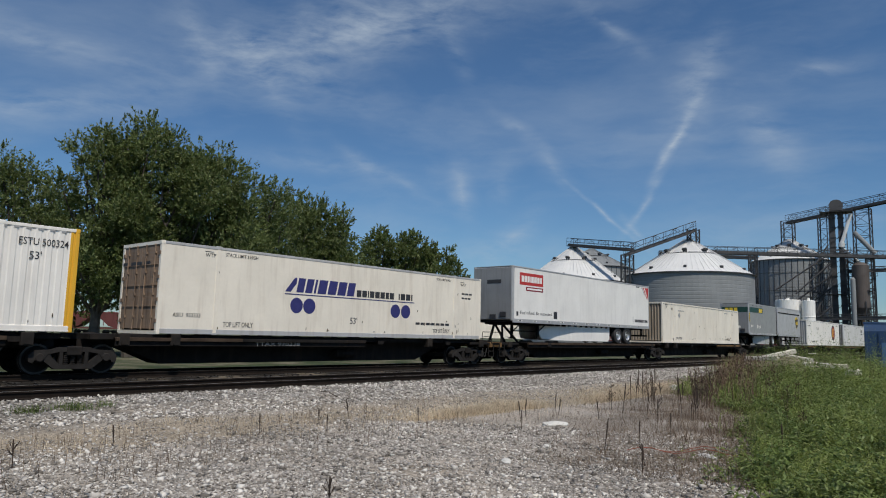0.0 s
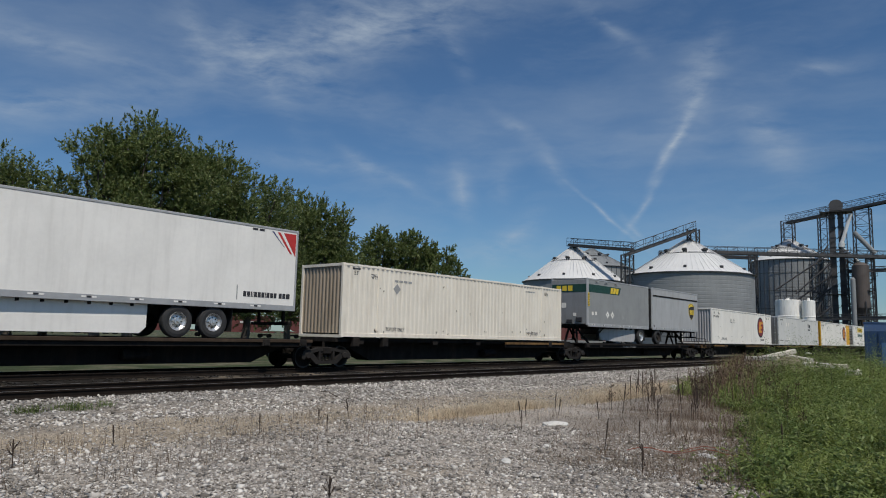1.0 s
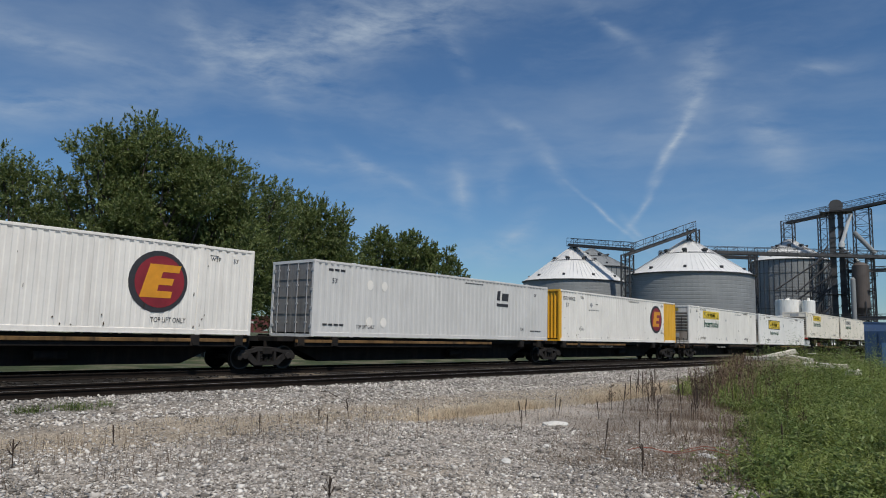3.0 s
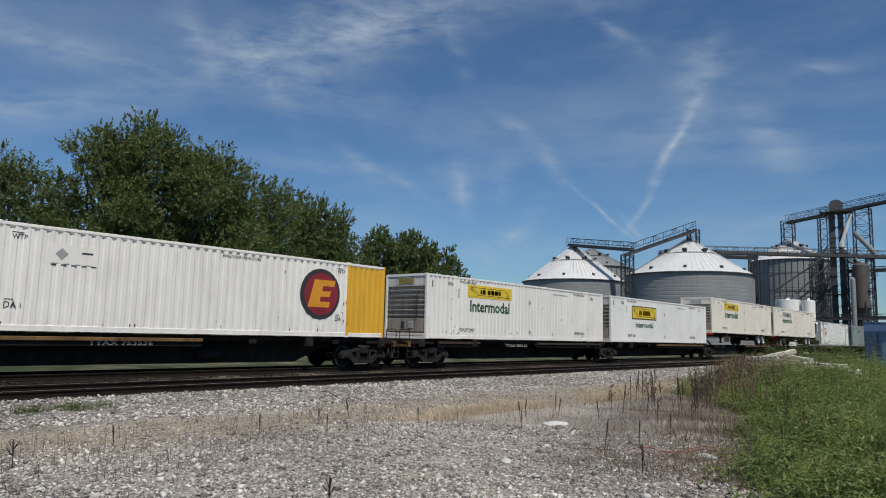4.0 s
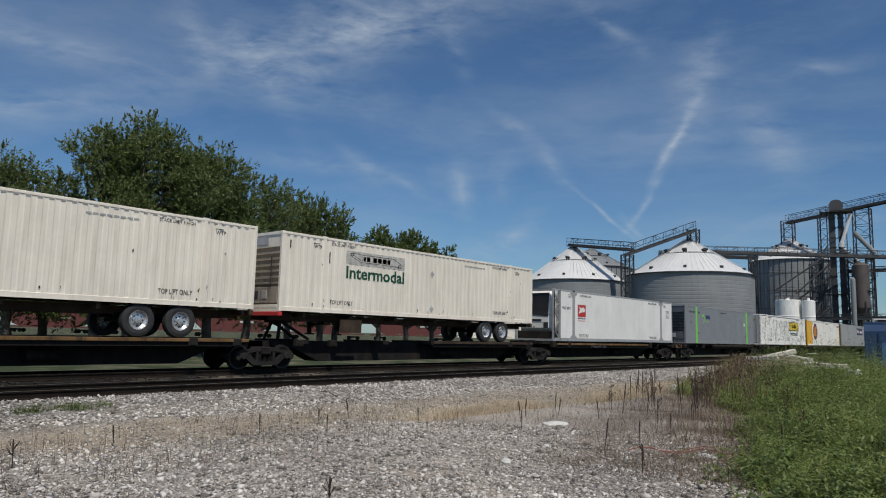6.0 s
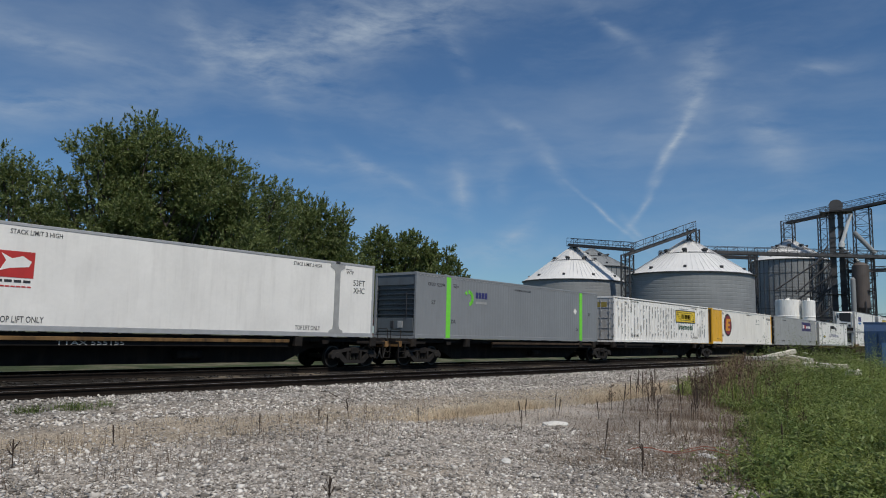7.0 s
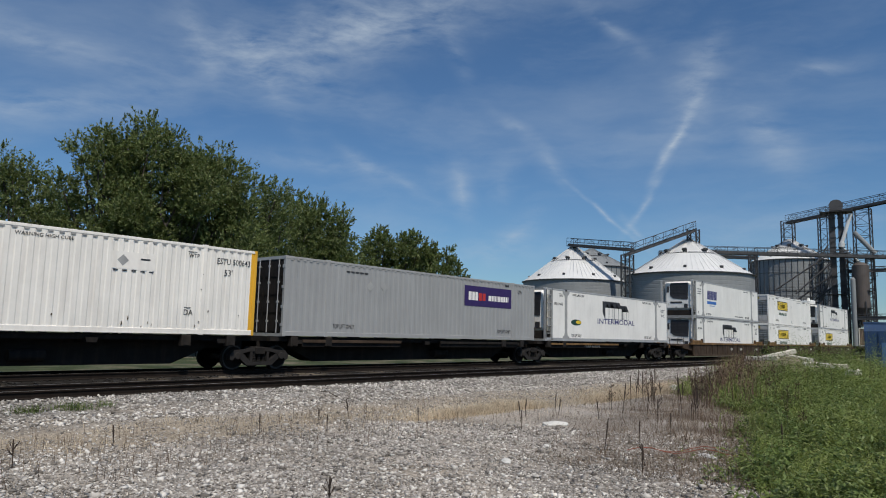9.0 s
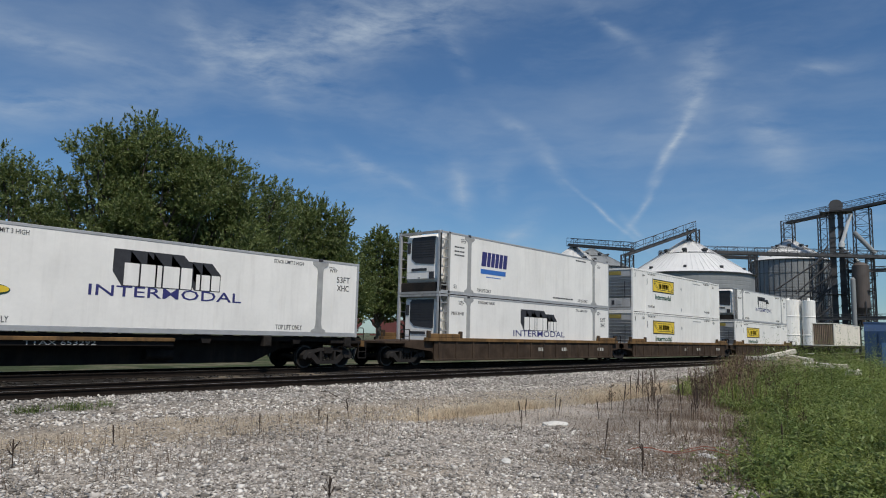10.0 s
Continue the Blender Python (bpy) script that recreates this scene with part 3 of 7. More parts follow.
def end_corrugated(root, mat):
    bm = bmesh.new()
    pts = [(0.03 + d, y) for y, d in corrugation(NEAR + 0.12, -NEAR - 0.12, 0.21, 0.05)]
    add_sheet(bm, pts, 0.16, CH - 0.12)
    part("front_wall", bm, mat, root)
    if mat is SILVER or mat is YELLOW:
        part("data_panel", box(0.012, 0.03, -0.2, 0.85, 1.95, 2.55), SILVER, root)


# wall behind the ribs: rust stains, plus recess shade darkened into the paint
SOILSHADEWALL = paint("shaded_soiled_end_wall", (0.34, 0.29, 0.24), (0.09, 0.055, 0.035), 0.8, 0.7)


def end_ribbed(root, mat, plaque=None, wall=None):
    """A front wall of pressed horizontal ribs under a plain head panel."""
    part("front_wall", box(0.15, 0.19, NEAR + 0.12, -NEAR - 0.12, 0.16, CH - 0.12), wall or SOILSHADEWALL, root)
    part("head_panel", box(0.03, 0.15, NEAR + 0.13, -NEAR - 0.13, 2.34, CH - 0.11), mat, root)
    for i in range(6):
        z = 0.98 + i * 0.225
        bm = prism([(0.15, z), (0.02, z + 0.015), (0.0, z + 0.06), (0.15, z + 0.085)], NEAR + 0.16, -NEAR - 0.16)
        part("pressed_rib", bm, mat, root)
    part("lower_panel", box(0.02, 0.15, NEAR + 0.2, -NEAR - 0.2, 0.30, 0.88, bevel=0.01), wall or SOILSHADEWALL, root)
    part("lower_beam", box(0.0, 0.15, NEAR + 0.14, -NEAR - 0.14, 0.12, 0.24, bevel=0.01), mat, root)
    part("drain_pipe", add_tube(bmesh.new(), (-0.005, -0.72, 0.9), (-0.005, -0.72, 2.0), 0.02, seg=6), INK, root)
    part("document_box", box(0.0, 0.03, -0.5, -0.2, 0.45, 0.75, bevel=0.01), RAILGREY, root)
    part("document_box", box(0.0, 0.03, 0.05, 0.25, 0.45, 0.75, bevel=0.01), INK, root)
    if plaque:
        part("plaque", box(0.008, 0.03, -0.45, 0.45, 2.44, 2.70), plaque, root)


def reefer_unit(root, truss, white=BRIGHT):
    """A cooling unit set back inside the end frame: white casing, black grille above, dark base tray."""
    part("front_wall", box(0.72, 0.76, NEAR + 0.05, -NEAR - 0.05, 0.1, CH - 0.05), white, root)
    unit = part("cooling_unit", box(0.14, 0.72, -1.02, 1.02, 0.56, CH - 0.12, bevel=0.16), white, root, "white cooling unit with black grille")
    face = [(-0.90, CH - 0.24), (0.46, CH - 0.24), (0.56, CH - 0.36), (0.56, 1.66), (0.30, 1.44), (-0.86, 1.36)]
    bm = bmesh.new()
    lo = [bm.verts.new((0.118, y, z)) for y, z in face]
    hi = [bm.verts.new((0.142, y, z)) for y, z in face]
    bm.faces.new(lo)
    bm.faces.new(hi[::-1])
    for i in range(6):
        bm.faces.new((lo[i], hi[i], hi[(i + 1) % 6], lo[(i + 1) % 6]))
    part("grille", bm, INK, unit, "black slatted grille")
    slat = mesh_of(box(0.106, 0.120, -0.84, 0.54, 0, 0.022), "grille_slat", BLACK)
    for i in range(7):
        part("grille_slat", slat, None, unit, at=pose(0, 0, 1.72 + i * 0.115))
    part("grille", box(0.120, 0.142, 0.64, 0.84, 1.92, 2.42, bevel=0.02), INK, unit, "small black side grille")
    part("control_panel", box(0.112, 0.142, -0.84, -0.56, 0.70, 1.02), INK, unit)
    part("unit_badge", box(0.122, 0.142, -0.40, 0.55, 1.08, 1.20), INK, unit)
    part("fuel_cap", box(0.12, 0.142, 0.0, 0.14, 0.70, 0.80), RAILGREY, unit)
    part("seam", box(0.132, 0.142, -0.86, 0.86, 1.02, 1.035), RAILGREY, unit)
    part("base_tray", box(0.1, 0.72, NEAR + 0.1, -NEAR - 0.1, 0.12, 0.54, bevel=0.03), IRON, root)
    frame_grey = material("grimy_frame_grey", (0.33, 0.33, 0.32), 0.6, 0.1, 0.15, 3, (0.12, 0.10, 0.09), 0.5, True)
    for s in (-1, 1):
        y = s * (CW / 2 - 0.06)
        for x in (0.07, 0.68):
            part("end_post", add_beam(bmesh.new(), (x, y, 0), (x, y, CH), 0.12, 0.12), frame_grey, root)
        if truss:
            zs = [0.15, 0.65, 1.15, 1.65, 2.15, 2.65]
            for i, (p, q) in enumerate(zip(zs, zs[1:])):
                a, b = (0.1, 0.66) if i % 2 else (0.66, 0.1)
                part("brace", add_beam(bmesh.new(), (a, y, p), (b, y, q), 0.05), frame_grey, root)
        else:
            for i in range(6):
                z = 0.42 + i * 0.42
                part("rung", add_beam(bmesh.new(), (0.1, y, z), (0.66, y, z), 0.045), frame_grey, root)
    for z in (0.06, CH - 0.06):
        part("end_beam", add_beam(bmesh.new(), (0.08, NEAR + 0.06, z), (0.08, -NEAR - 0.06, z), 0.11), frame_grey, root)


def container(s, z, label, side, kind, end, end_mat=None, post=None, rail=None, endcols=None, marks=None, plaque=None, pitch=0.30, lift="post", y=TRACK_FAR, depth=0.011, truss=False):
    root = mover(thing("shipping_container", label, "container", group="loads of the freight train"), s, z, y)
    post, rail, end_mat = post or side, rail or side, end_mat or side
    x0 = 0.74 if end == "reefer" else 0.10
    segs = [(x0, CL - 0.10, side)]
    if endcols:
        a, b, m = endcols
        segs = [(x0, a, m), (a, b, side), (b, CL - 0.10, m)]
    lift_x = (2.15, CL - 1.95) if lift == "grey" else (1.98, CL - 1.98)
    for p, q, m in segs:
        if q - p < 0.02:
            continue
        for sd in (-1, 1):
            bm = bmesh.new()
            if kind == "corrugated":
                pts = [(x, sd * (CW / 2 - 0.012 - d)) for x, d in corrugation(p, q, pitch, depth, 0.34)]
                add_sheet(bm, pts, 0.17, CH - 0.09)
            elif kind == "ribbed":
                add_sheet(bm, [(x, sd * (CW / 2 - 0.045 + d)) for x, d in corrugation(p, q, 0.46, 0.035, 0.30)], 0.17, CH - 0.14)
            else:
                add_sheet(bm, [(p, sd * (CW / 2 - 0.012)), (q, sd * (CW / 2 - 0.012))], 0.17, CH - 0.09)
            part("side_panel", bm, m, root)
    if kind == "smooth":
        # joint strips between the sheets
        x = 1.25
        while x < CL - 0.3:
            part("joint_strip", box(x - 0.022, x + 0.022, NEAR + 0.009, NEAR + 0.016, 0.2, CH - 0.1), side, root)
            x += 1.235
    if kind == "corrugated":
        # grey dashes below the top rail draw the shade in the corrugation recesses
        bm = bmesh.new()
        k = round((CL - 0.3) / pitch)
        for i in range(k):
            x = 0.2 + i * (CL - 0.4) / k
            add_box(bm, x, x + pitch * 0.42, NEAR - 0.002, NEAR + 0.03, CH - 0.145, CH - 0.098)
        tagged(part("recess_shade_dashes", bm, LIFTGREY, root), kind="stuff")
    part("roof", box(x0, CL - 0.03, NEAR + 0.03, -NEAR - 0.03, CH - 0.05, CH - 0.02), side, root)
    part("floor", box(0.1, CL - 0.1, NEAR + 0.05, -NEAR - 0.05, 0.06, 0.16), CARBLACK, root)
    for sd in (-1, 1):
        o, i = sd * CW / 2, sd * (CW / 2 - 0.06)
        part("top_rail", box(0.1, CL - 0.1, min(o, i), max(o, i), CH - 0.10, CH - 0.01, bevel=0.01), rail, root)
        bm = box(0.1, CL - 0.1, min(o, i), max(o, i), 0.03, 0.18, bevel=0.01)
        add_box(bm, 0.1, CL - 0.1, min(o + sd * 0.006, i), max(o + sd * 0.006, i), 0.025, 0.055)
        part("bottom_rail", bm, rail, root)
        for x in (0.0, CL - 0.12):
            pm = endcols[2] if endcols else post
            part("corner_post", box(x, x + 0.12, min(o, sd * (CW / 2 - 0.13)), max(o, sd * (CW / 2 - 0.13)), 0.11, CH - 0.11, bevel=0.012), pm, root)
            for z0 in (0.0, CH - 0.118):
                bm = box(x - 0.003, x + 0.123, min(o + sd * 0.003, sd * (CW / 2 - 0.16)), max(o + sd * 0.003, sd * (CW / 2 - 0.16)), z0, z0 + 0.118, bevel=0.012)
                part("corner_casting", bm, pm, root)
        for x in lift_x:
            if lift == "post":
                part("lift_post", box(x - 0.07, x + 0.07, min(o + sd * 0.004, i), max(o + sd * 0.004, i), 0.03, CH - 0.005, bevel=0.01), endcols[2] if endcols and (x < endcols[0] or x > endcols[1]) else side, root)
            elif lift == "grey" and sd < 0:
                prof = [(-0.13, 0.5), (-0.17, 0.32), (-0.33, 0.25), (-0.36, 0.13), (0.36, 0.13), (0.33, 0.25), (0.17, 0.32), (0.13, 0.5), (0.13, CH - 0.45), (0.17, CH - 0.33), (0.36, CH - 0.22), (0.36, CH - 0.11), (-0.36, CH - 0.11), (-0.36, CH - 0.22), (-0.17, CH - 0.33), (-0.13, CH - 0.45)]
                part("lift_post", prism([(x + a, b) for a, b in prof], NEAR - 0.004, NEAR + 0.02), LIFTGREY, root, "grey lifting post with flared ends")
            part("lift_casting", box(x - 0.11, x + 0.11, min(o + sd * 0.008, i), max(o + sd * 0.008, i), CH - 0.10, CH + 0.012, bevel=0.012), INK if lift == "grey" else rail, root)
            part("lift_foot", box(x - 0.09, x + 0.09, min(o + sd * 0.008, i), max(o + sd * 0.008, i), 0.0, 0.07, bevel=0.012), rail, root)
    # the two ends
    em = endcols[2] if endcols else post
    for zz, nm in ((0.05, "end_sill"), (CH - 0.06, "end_header")):
        if end != "reefer":
            part(nm, add_beam(bmesh.new(), (0.05, NEAR + 0.1, zz), (0.05, -NEAR - 0.1, zz), 0.10, 0.11), em, root)
    if end == "doors" and plaque:
        part("plaque", box(-0.004, 0.02, -0.75, 0.75, 2.2, 2.52), plaque, root)
    {"doors": end_doors, "corrugated": end_corrugated}.get(end, lambda *a: None)(root, end_mat)
    if end == "ribs":
        end_ribbed(root, end_mat, plaque)
    if end == "clean_ribs":
        end_ribbed(root, end_mat, plaque, end_mat)
    if end == "reefer":
        reefer_unit(root, truss)
    part("rear_wall", box(CL - 0.09, CL - 0.03, NEAR + 0.1, -NEAR - 0.1, 0.05, CH - 0.05), side, root)
    if side in (WHITE, CREAM):
        # chipped paint and rust along the lower wall and the lifting posts
        rnd = random.Random(int(s * 10))
        bm = bmesh.new()
        for i in range(26):
            x = rnd.uniform(0.3, CL - 0.4) if i % 3 else rnd.choice(lift_x) + rnd.uniform(-0.3, 0.3)
            zz = 0.2 + 0.5 * rnd.random() ** 2.5 if i % 4 else rnd.uniform(0.4, 2.3)
            w, h = rnd.uniform(0.012, 0.05), rnd.uniform(0.03, 0.13)
            add_prism(bm, [(x, zz), (x + w, zz + 0.2 * h), (x + 0.8 * w, zz + h), (x + 0.2 * w, zz + 0.8 * h)], NEAR - 0.007, NEAR + 0.004)
        tagged(part("scuff_marks", bm, RUST, root, "rusty chips in the paint"), kind="stuff")
    if marks:
        marks(root)
    return root


# ---- marks on the loads ----
def tiny(root, x, z, w, h, mat=INK, y=NEAR):
    """Writing too small to read: a plain bar."""
    if w < 0.5 or h < 0.04:
        return decal(rect(x, x + w, z, z + h), root, mat, y, "writing_bar")
    n = max(2, round(w / (h * 2.6)))
    for i in range(n):
        a = x + i * w / n
        decal(rect(a, a + 0.78 * w / n, z + 0.12 * h, z + 0.88 * h), root, mat, y, "writing_bar")


def wtp(root, x, z):
    lettering("WTP", root, x, z, 0.13, INK, NEAR - 0.004)
    tiny(root, x - 0.02, z + 0.17, 0.3, 0.02)


def hazard(root, x, z, r=0.2, mat=None):
    decal([(x - r, z), (x, z - r), (x + r, z), (x, z + r)], root, mat or PALE, NEAR, "placard", "grey diamond placard")


def word_shapes(root, x0, x1, z0, z1, cells, mat, y, slant=0.0):
    """A row of plain block shapes that fills the place of a name; a width of 0 leaves a gap."""
    unit = (x1 - x0) / sum(c or 0.5 for c in cells)
    h, x = z1 - z0, x0
    for i, c in enumerate(cells):
        w = (c or 0.5) * unit
        if c:
            a, b, k = x + 0.09 * unit, x + w - 0.09 * unit, slant * h
            decal([(a, z0), (b, z0), (b + k, z1), (a + k, z1)], root, mat, y, "logo_shape")
        x += w


def marks_discs(root):
    """White container: slanted navy word shape, underline, four navy discs."""
    y = NEAR
    decal([(4.70, 1.60), (4.95, 1.60), (5.20, 1.92), (5.21, 2.12), (5.12, 2.12)], root, NAVY, y, "logo")
    word_shapes(root, 5.16, 8.02, 1.60, 2.12, (0.9, 0.9, 0.4, 1.1, 1.1, 1.1, 1.0), NAVY, y, 0.2)
    word_shapes(root, 8.12, 10.25, 1.60, 1.86, (1, 1, 0.4, 1, 1, 1, 0.8, 1), INK, y)
    word_shapes(root, 10.48, 11.38, 1.60, 1.86, (0.4, 1, 1, 0.4), INK, y)
    decal(rect(4.70, 11.47, 1.50, 1.535), root, NAVY, y, "logo_line")
    for cx in (5.24, 5.82, 10.34, 10.96):
        decal(oval(cx, 1.12, 0.28, 0.28), root, NAVY, y, "logo_disc")
    lettering("53'", root, 7.85, 0.52, 0.26, INK, y - 0.004)
    tiny(root, 11.6, 0.58, 2.3, 0.13)
    for x in (2.28, 12.72):
        lettering("TOP LIFT ONLY", root, x, 0.27, 0.17, INK, y - 0.004, 1.15)
    lettering("ASIU  953333", root, 0.5, 0.55, 0.13, INK, y - 0.004, 0.95)
    lettering("STACK LIMIT 3 HIGH", root, 2.25, 2.60, 0.12, INK, y - 0.004, 1.25)
    lettering("STACK LIMIT 3 HIGH", root, 12.9, 2.60, 0.10, INK, y - 0.004, 1.0)
    wtp(root, 1.5, 2.52)
    wtp(root, 14.6, 2.45)
    tiny(root, 14.7, 2.05, 0.8, 0.10)
    tiny(root, 14.7, 1.85, 0.7, 0.10)
    for s in (-0.6, -0.05, 0.3, 0.85):
        part("writing_bar", box(-0.006, 0.02, s, s + 0.35, 2.18, 2.28), INK, root)


def round_logo(root, cx, cz=1.60, r=0.95):
    """Black and dark red disc with a slanted orange block that has two notches."""
    y = NEAR
    decal(oval(cx, cz, r, r), root, INK, y - 0.001, "logo_disc")
    decal(oval(cx + 0.04, cz, r * 0.84, r * 0.84), root, DARKRED, y - 0.006, "logo_disc")
    x0, z0 = cx - 0.62 * r, cz - 0.52 * r
    sl = 0.30 * r
    outline = [(x0, z0), (x0 + 1.05 * r, z0), (x0 + 1.10 * r, z0 + 0.22 * r), (x0 + 0.58 * r, z0 + 0.22 * r), (x0 + 0.62 * r, z0 + 0.42 * r), (x0 + 1.08 * r, z0 + 0.42 * r), (x0 + 1.14 * r, z0 + 0.64 * r), (x0 + 0.68 * r, z0 + 0.64 * r), (x0 + 0.74 * r, z0 + 0.84 * r), (x0 + 1.30 * r, z0 + 0.84 * r), (x0 + 1.36 * r, z0 + 1.08 * r), (x0 + sl, z0 + 1.08 * r)]
    decal(outline, root, LOGOORANGE, y - 0.011, "logo_block")


def marks_round(cx, number, flip=False, panel=None, top="53'"):
    def f(root):
        y = NEAR - 0.004
        round_logo(root, cx)
        nx = 0.45 if not flip else 14.62
        lettering(number, root, nx, 2.33, 0.20, INK, y, 1.25)
        lettering("53'", root, nx + 0.28, 1.95, 0.22, INK, y)
        px = panel or 4.4
        decal(rect(px, px + 1.3, 1.90, 2.42), root, WHITE, NEAR + 0.005, "placard_panel")
        hazard(root, px + 0.32, 2.16, 0.17, LIFTGREY)
        for i in range(5):
            tiny(root, px + 0.05 + i * 0.27, 1.84, 0.14, 0.035)
        tiny(root, px + 0.85, 2.2, 0.3, 0.05)
        wtp(root, 2.35, 2.45)
        wtp(root, 13.6, 2.45)
        for x in (2.3, 13.55):
            lettering("DA", root, x, 0.62, 0.17, INK, y)
            tiny(root, x, 0.84, 0.22, 0.02)
        lettering("WARNING HIGH CUBE", root, 8.6, 2.58, 0.10, INK, y, 1.5)
        for i in range(11):
            tiny(root, 0.6 + i * 1.42, 0.10, 0.3, 0.05)
    return f


def marks_round_white(root):
    y = NEAR - 0.004
    round_logo(root, 12.78)
    lettering("53'", root, 0.52, 2.42, 0.20, INK, y)
    lettering("ESTU 500945", root, 0.43, 2.16, 0.17, INK, y, 1.2)
    wtp(root, 1.5, 2.42)
    lettering("DA", root, 1.4, 0.45, 0.16, INK, y)
    for x in (2.32, 12.6):
        lettering("TOP LIFT ONLY", root, x, 0.36, 0.16, INK, y, 1.15)
    hazard(root, 4.6, 2.05, 0.17)
    hazard(root, 5.35, 2.05, 0.17)
    for i in range(6):
        tiny(root, 4.35 + i * 0.22, 1.82, 0.15, 0.035)
    wtp(root, 14.5, 2.4)
    lettering("53'", root, 15.35, 2.4, 0.14, INK, y)
    for i in range(12):
        tiny(root, 0.6 + i * 1.32, 0.10, 0.3, 0.05)


def marks_yellow_panel(x0, x1, z0, z1, word_x, word_w, word_z, word_h, dark=True, faded=False):
    """Yellow panel with a black rim and a plain black shape, a green word below."""
    def f(root):
        y = NEAR - 0.004
        ym = PALE if faded else LOGOYEL
        decal(rect(x0, x1, z0, z1), root, INK if dark else ym, NEAR, "logo_panel")
        e = 0.07
        decal(rect(x0 + e, x1 - e, z0 + e, z1 - e), root, ym, NEAR - 0.005, "logo_panel")
        w, h = x1 - x0, z1 - z0
        word_shapes(root, x0 + 0.27 * w, x0 + 0.74 * w, z0 + 0.31 * h, z0 + 0.68 * h, (0.7, 1.0, 0.0, 1.1, 1.1, 1.2, 0.9), INK, NEAR - 0.005)
        px, pz = lambda q: x0 + q * w, lambda q: z0 + q * h
        for a, b, c, d in ((0.20, 0.80, 0.78, 0.78), (0.22, 0.80, 0.20, 0.20), (0.07, 0.20, 0.84, 0.80), (0.06, 0.22, 0.62, 0.22), (0.80, 0.93, 0.78, 0.40), (0.78, 0.93, 0.20, 0.12), (0.10, 0.24, 0.74, 0.30)):
            decal([(px(a), pz(c)), (px(b), pz(d)), (px(b), pz(d + 0.035)), (px(a), pz(c + 0.035))], root, INK, NEAR - 0.010, "logo_line")
        for a, c in ((0.085, 0.73), (0.905, 0.26)):
            decal(oval(px(a), pz(c), 0.030 * w, 0.13 * h, 16), root, INK, NEAR - 0.010, "logo_roll")
            decal(oval(px(a), pz(c), 0.016 * w, 0.07 * h, 16), root, ym, NEAR - 0.014, "logo_roll")
        lettering("Intermodal", root, word_x, word_z, word_h, GREEN, y, word_w)
        lettering("TOP LIFT ONLY", root, 2.32, 0.36, 0.16, INK, y, 1.15)
        lettering("TOP LIFT ONLY", root, 12.7, 0.36, 0.16, INK, y, 1.15)
        wtp(root, 1.45, 2.42)
        wtp(root, 14.55, 2.42)
        lettering("STACK LIMIT 3 HIGH", root, 2.3, 2.60, 0.11, INK, y, 1.2)
        lettering("STACK LIMIT 3 HIGH", root, 12.6, 2.60, 0.11, INK, y, 1.2)
        hazard(root, 8.13, 1.97, 0.14, SILVER)
        hazard(root, 8.13, 0.42, 0.14, SILVER)
        tiny(root, 10.4, 2.5, 1.6, 0.08, LIFTGREY)
        tiny(root, 2.2, 1.9, 0.05, 0.45)
        tiny(root, 0.35, 2.3, 0.05, 0.3)
    return f


def marks_plain(root):
    y = NEAR - 0.004
    lettering("53'", root, 0.58, 2.46, 0.17, INK, y)
    tiny(root, 0.5, 2.68, 0.4, 0.06)
    wtp(root, 1.5, 2.36)
    hazard(root, 3.0, 2.04, 0.22, LIFTGREY)
    tiny(root, 2.85, 2.33, 1.1, 0.10, LIFTGREY)
    for x in (2.4, 12.7):
        lettering("TOP LIFT ONLY", root, x, 0.28, 0.16, INK, y, 1.1)
    tiny(root, 12.6, 2.5, 0.9, 0.08, LIFTGREY)
    wtp(root, 14.4, 2.4)


def marks_two_tone(root):
    y = NEAR - 0.004
    lettering("53'", root, 0.9, 2.05, 0.2, INK, y)
    tiny(root, 0.7, 2.5, 0.9, 0.12)
    tiny(root, 0.5, 0.42, 1.1, 0.10)
    for x in (2.9, 3.7):
        for z in (2.1, 0.62):
            decal(oval(x, z, 0.16, 0.20), root, WHITE, NEAR, "placard")
    decal(rect(11.5, 11.75, 1.95, 2.42, 0.05), root, INK, NEAR, "logo")
    decal(rect(11.9, 12.45, 1.95, 2.32, 0.05), root, INK, NEAR, "logo")
    decal(rect(11.5, 12.45, 1.65, 1.80), root, INK, NEAR, "logo")
    tiny(root, 9.0, 2.6, 1.4, 0.07)
    lettering("53'", root, 14.8, 2.3, 0.16, INK, y)
    lettering("TOP LIFT ONLY", root, 2.2, 0.36, 0.14, INK, y, 1.0)
    lettering("DA", root, 13.6, 0.5, 0.15, INK, y)
    tiny(root, 14.5, 0.45, 1.0, 0.08)


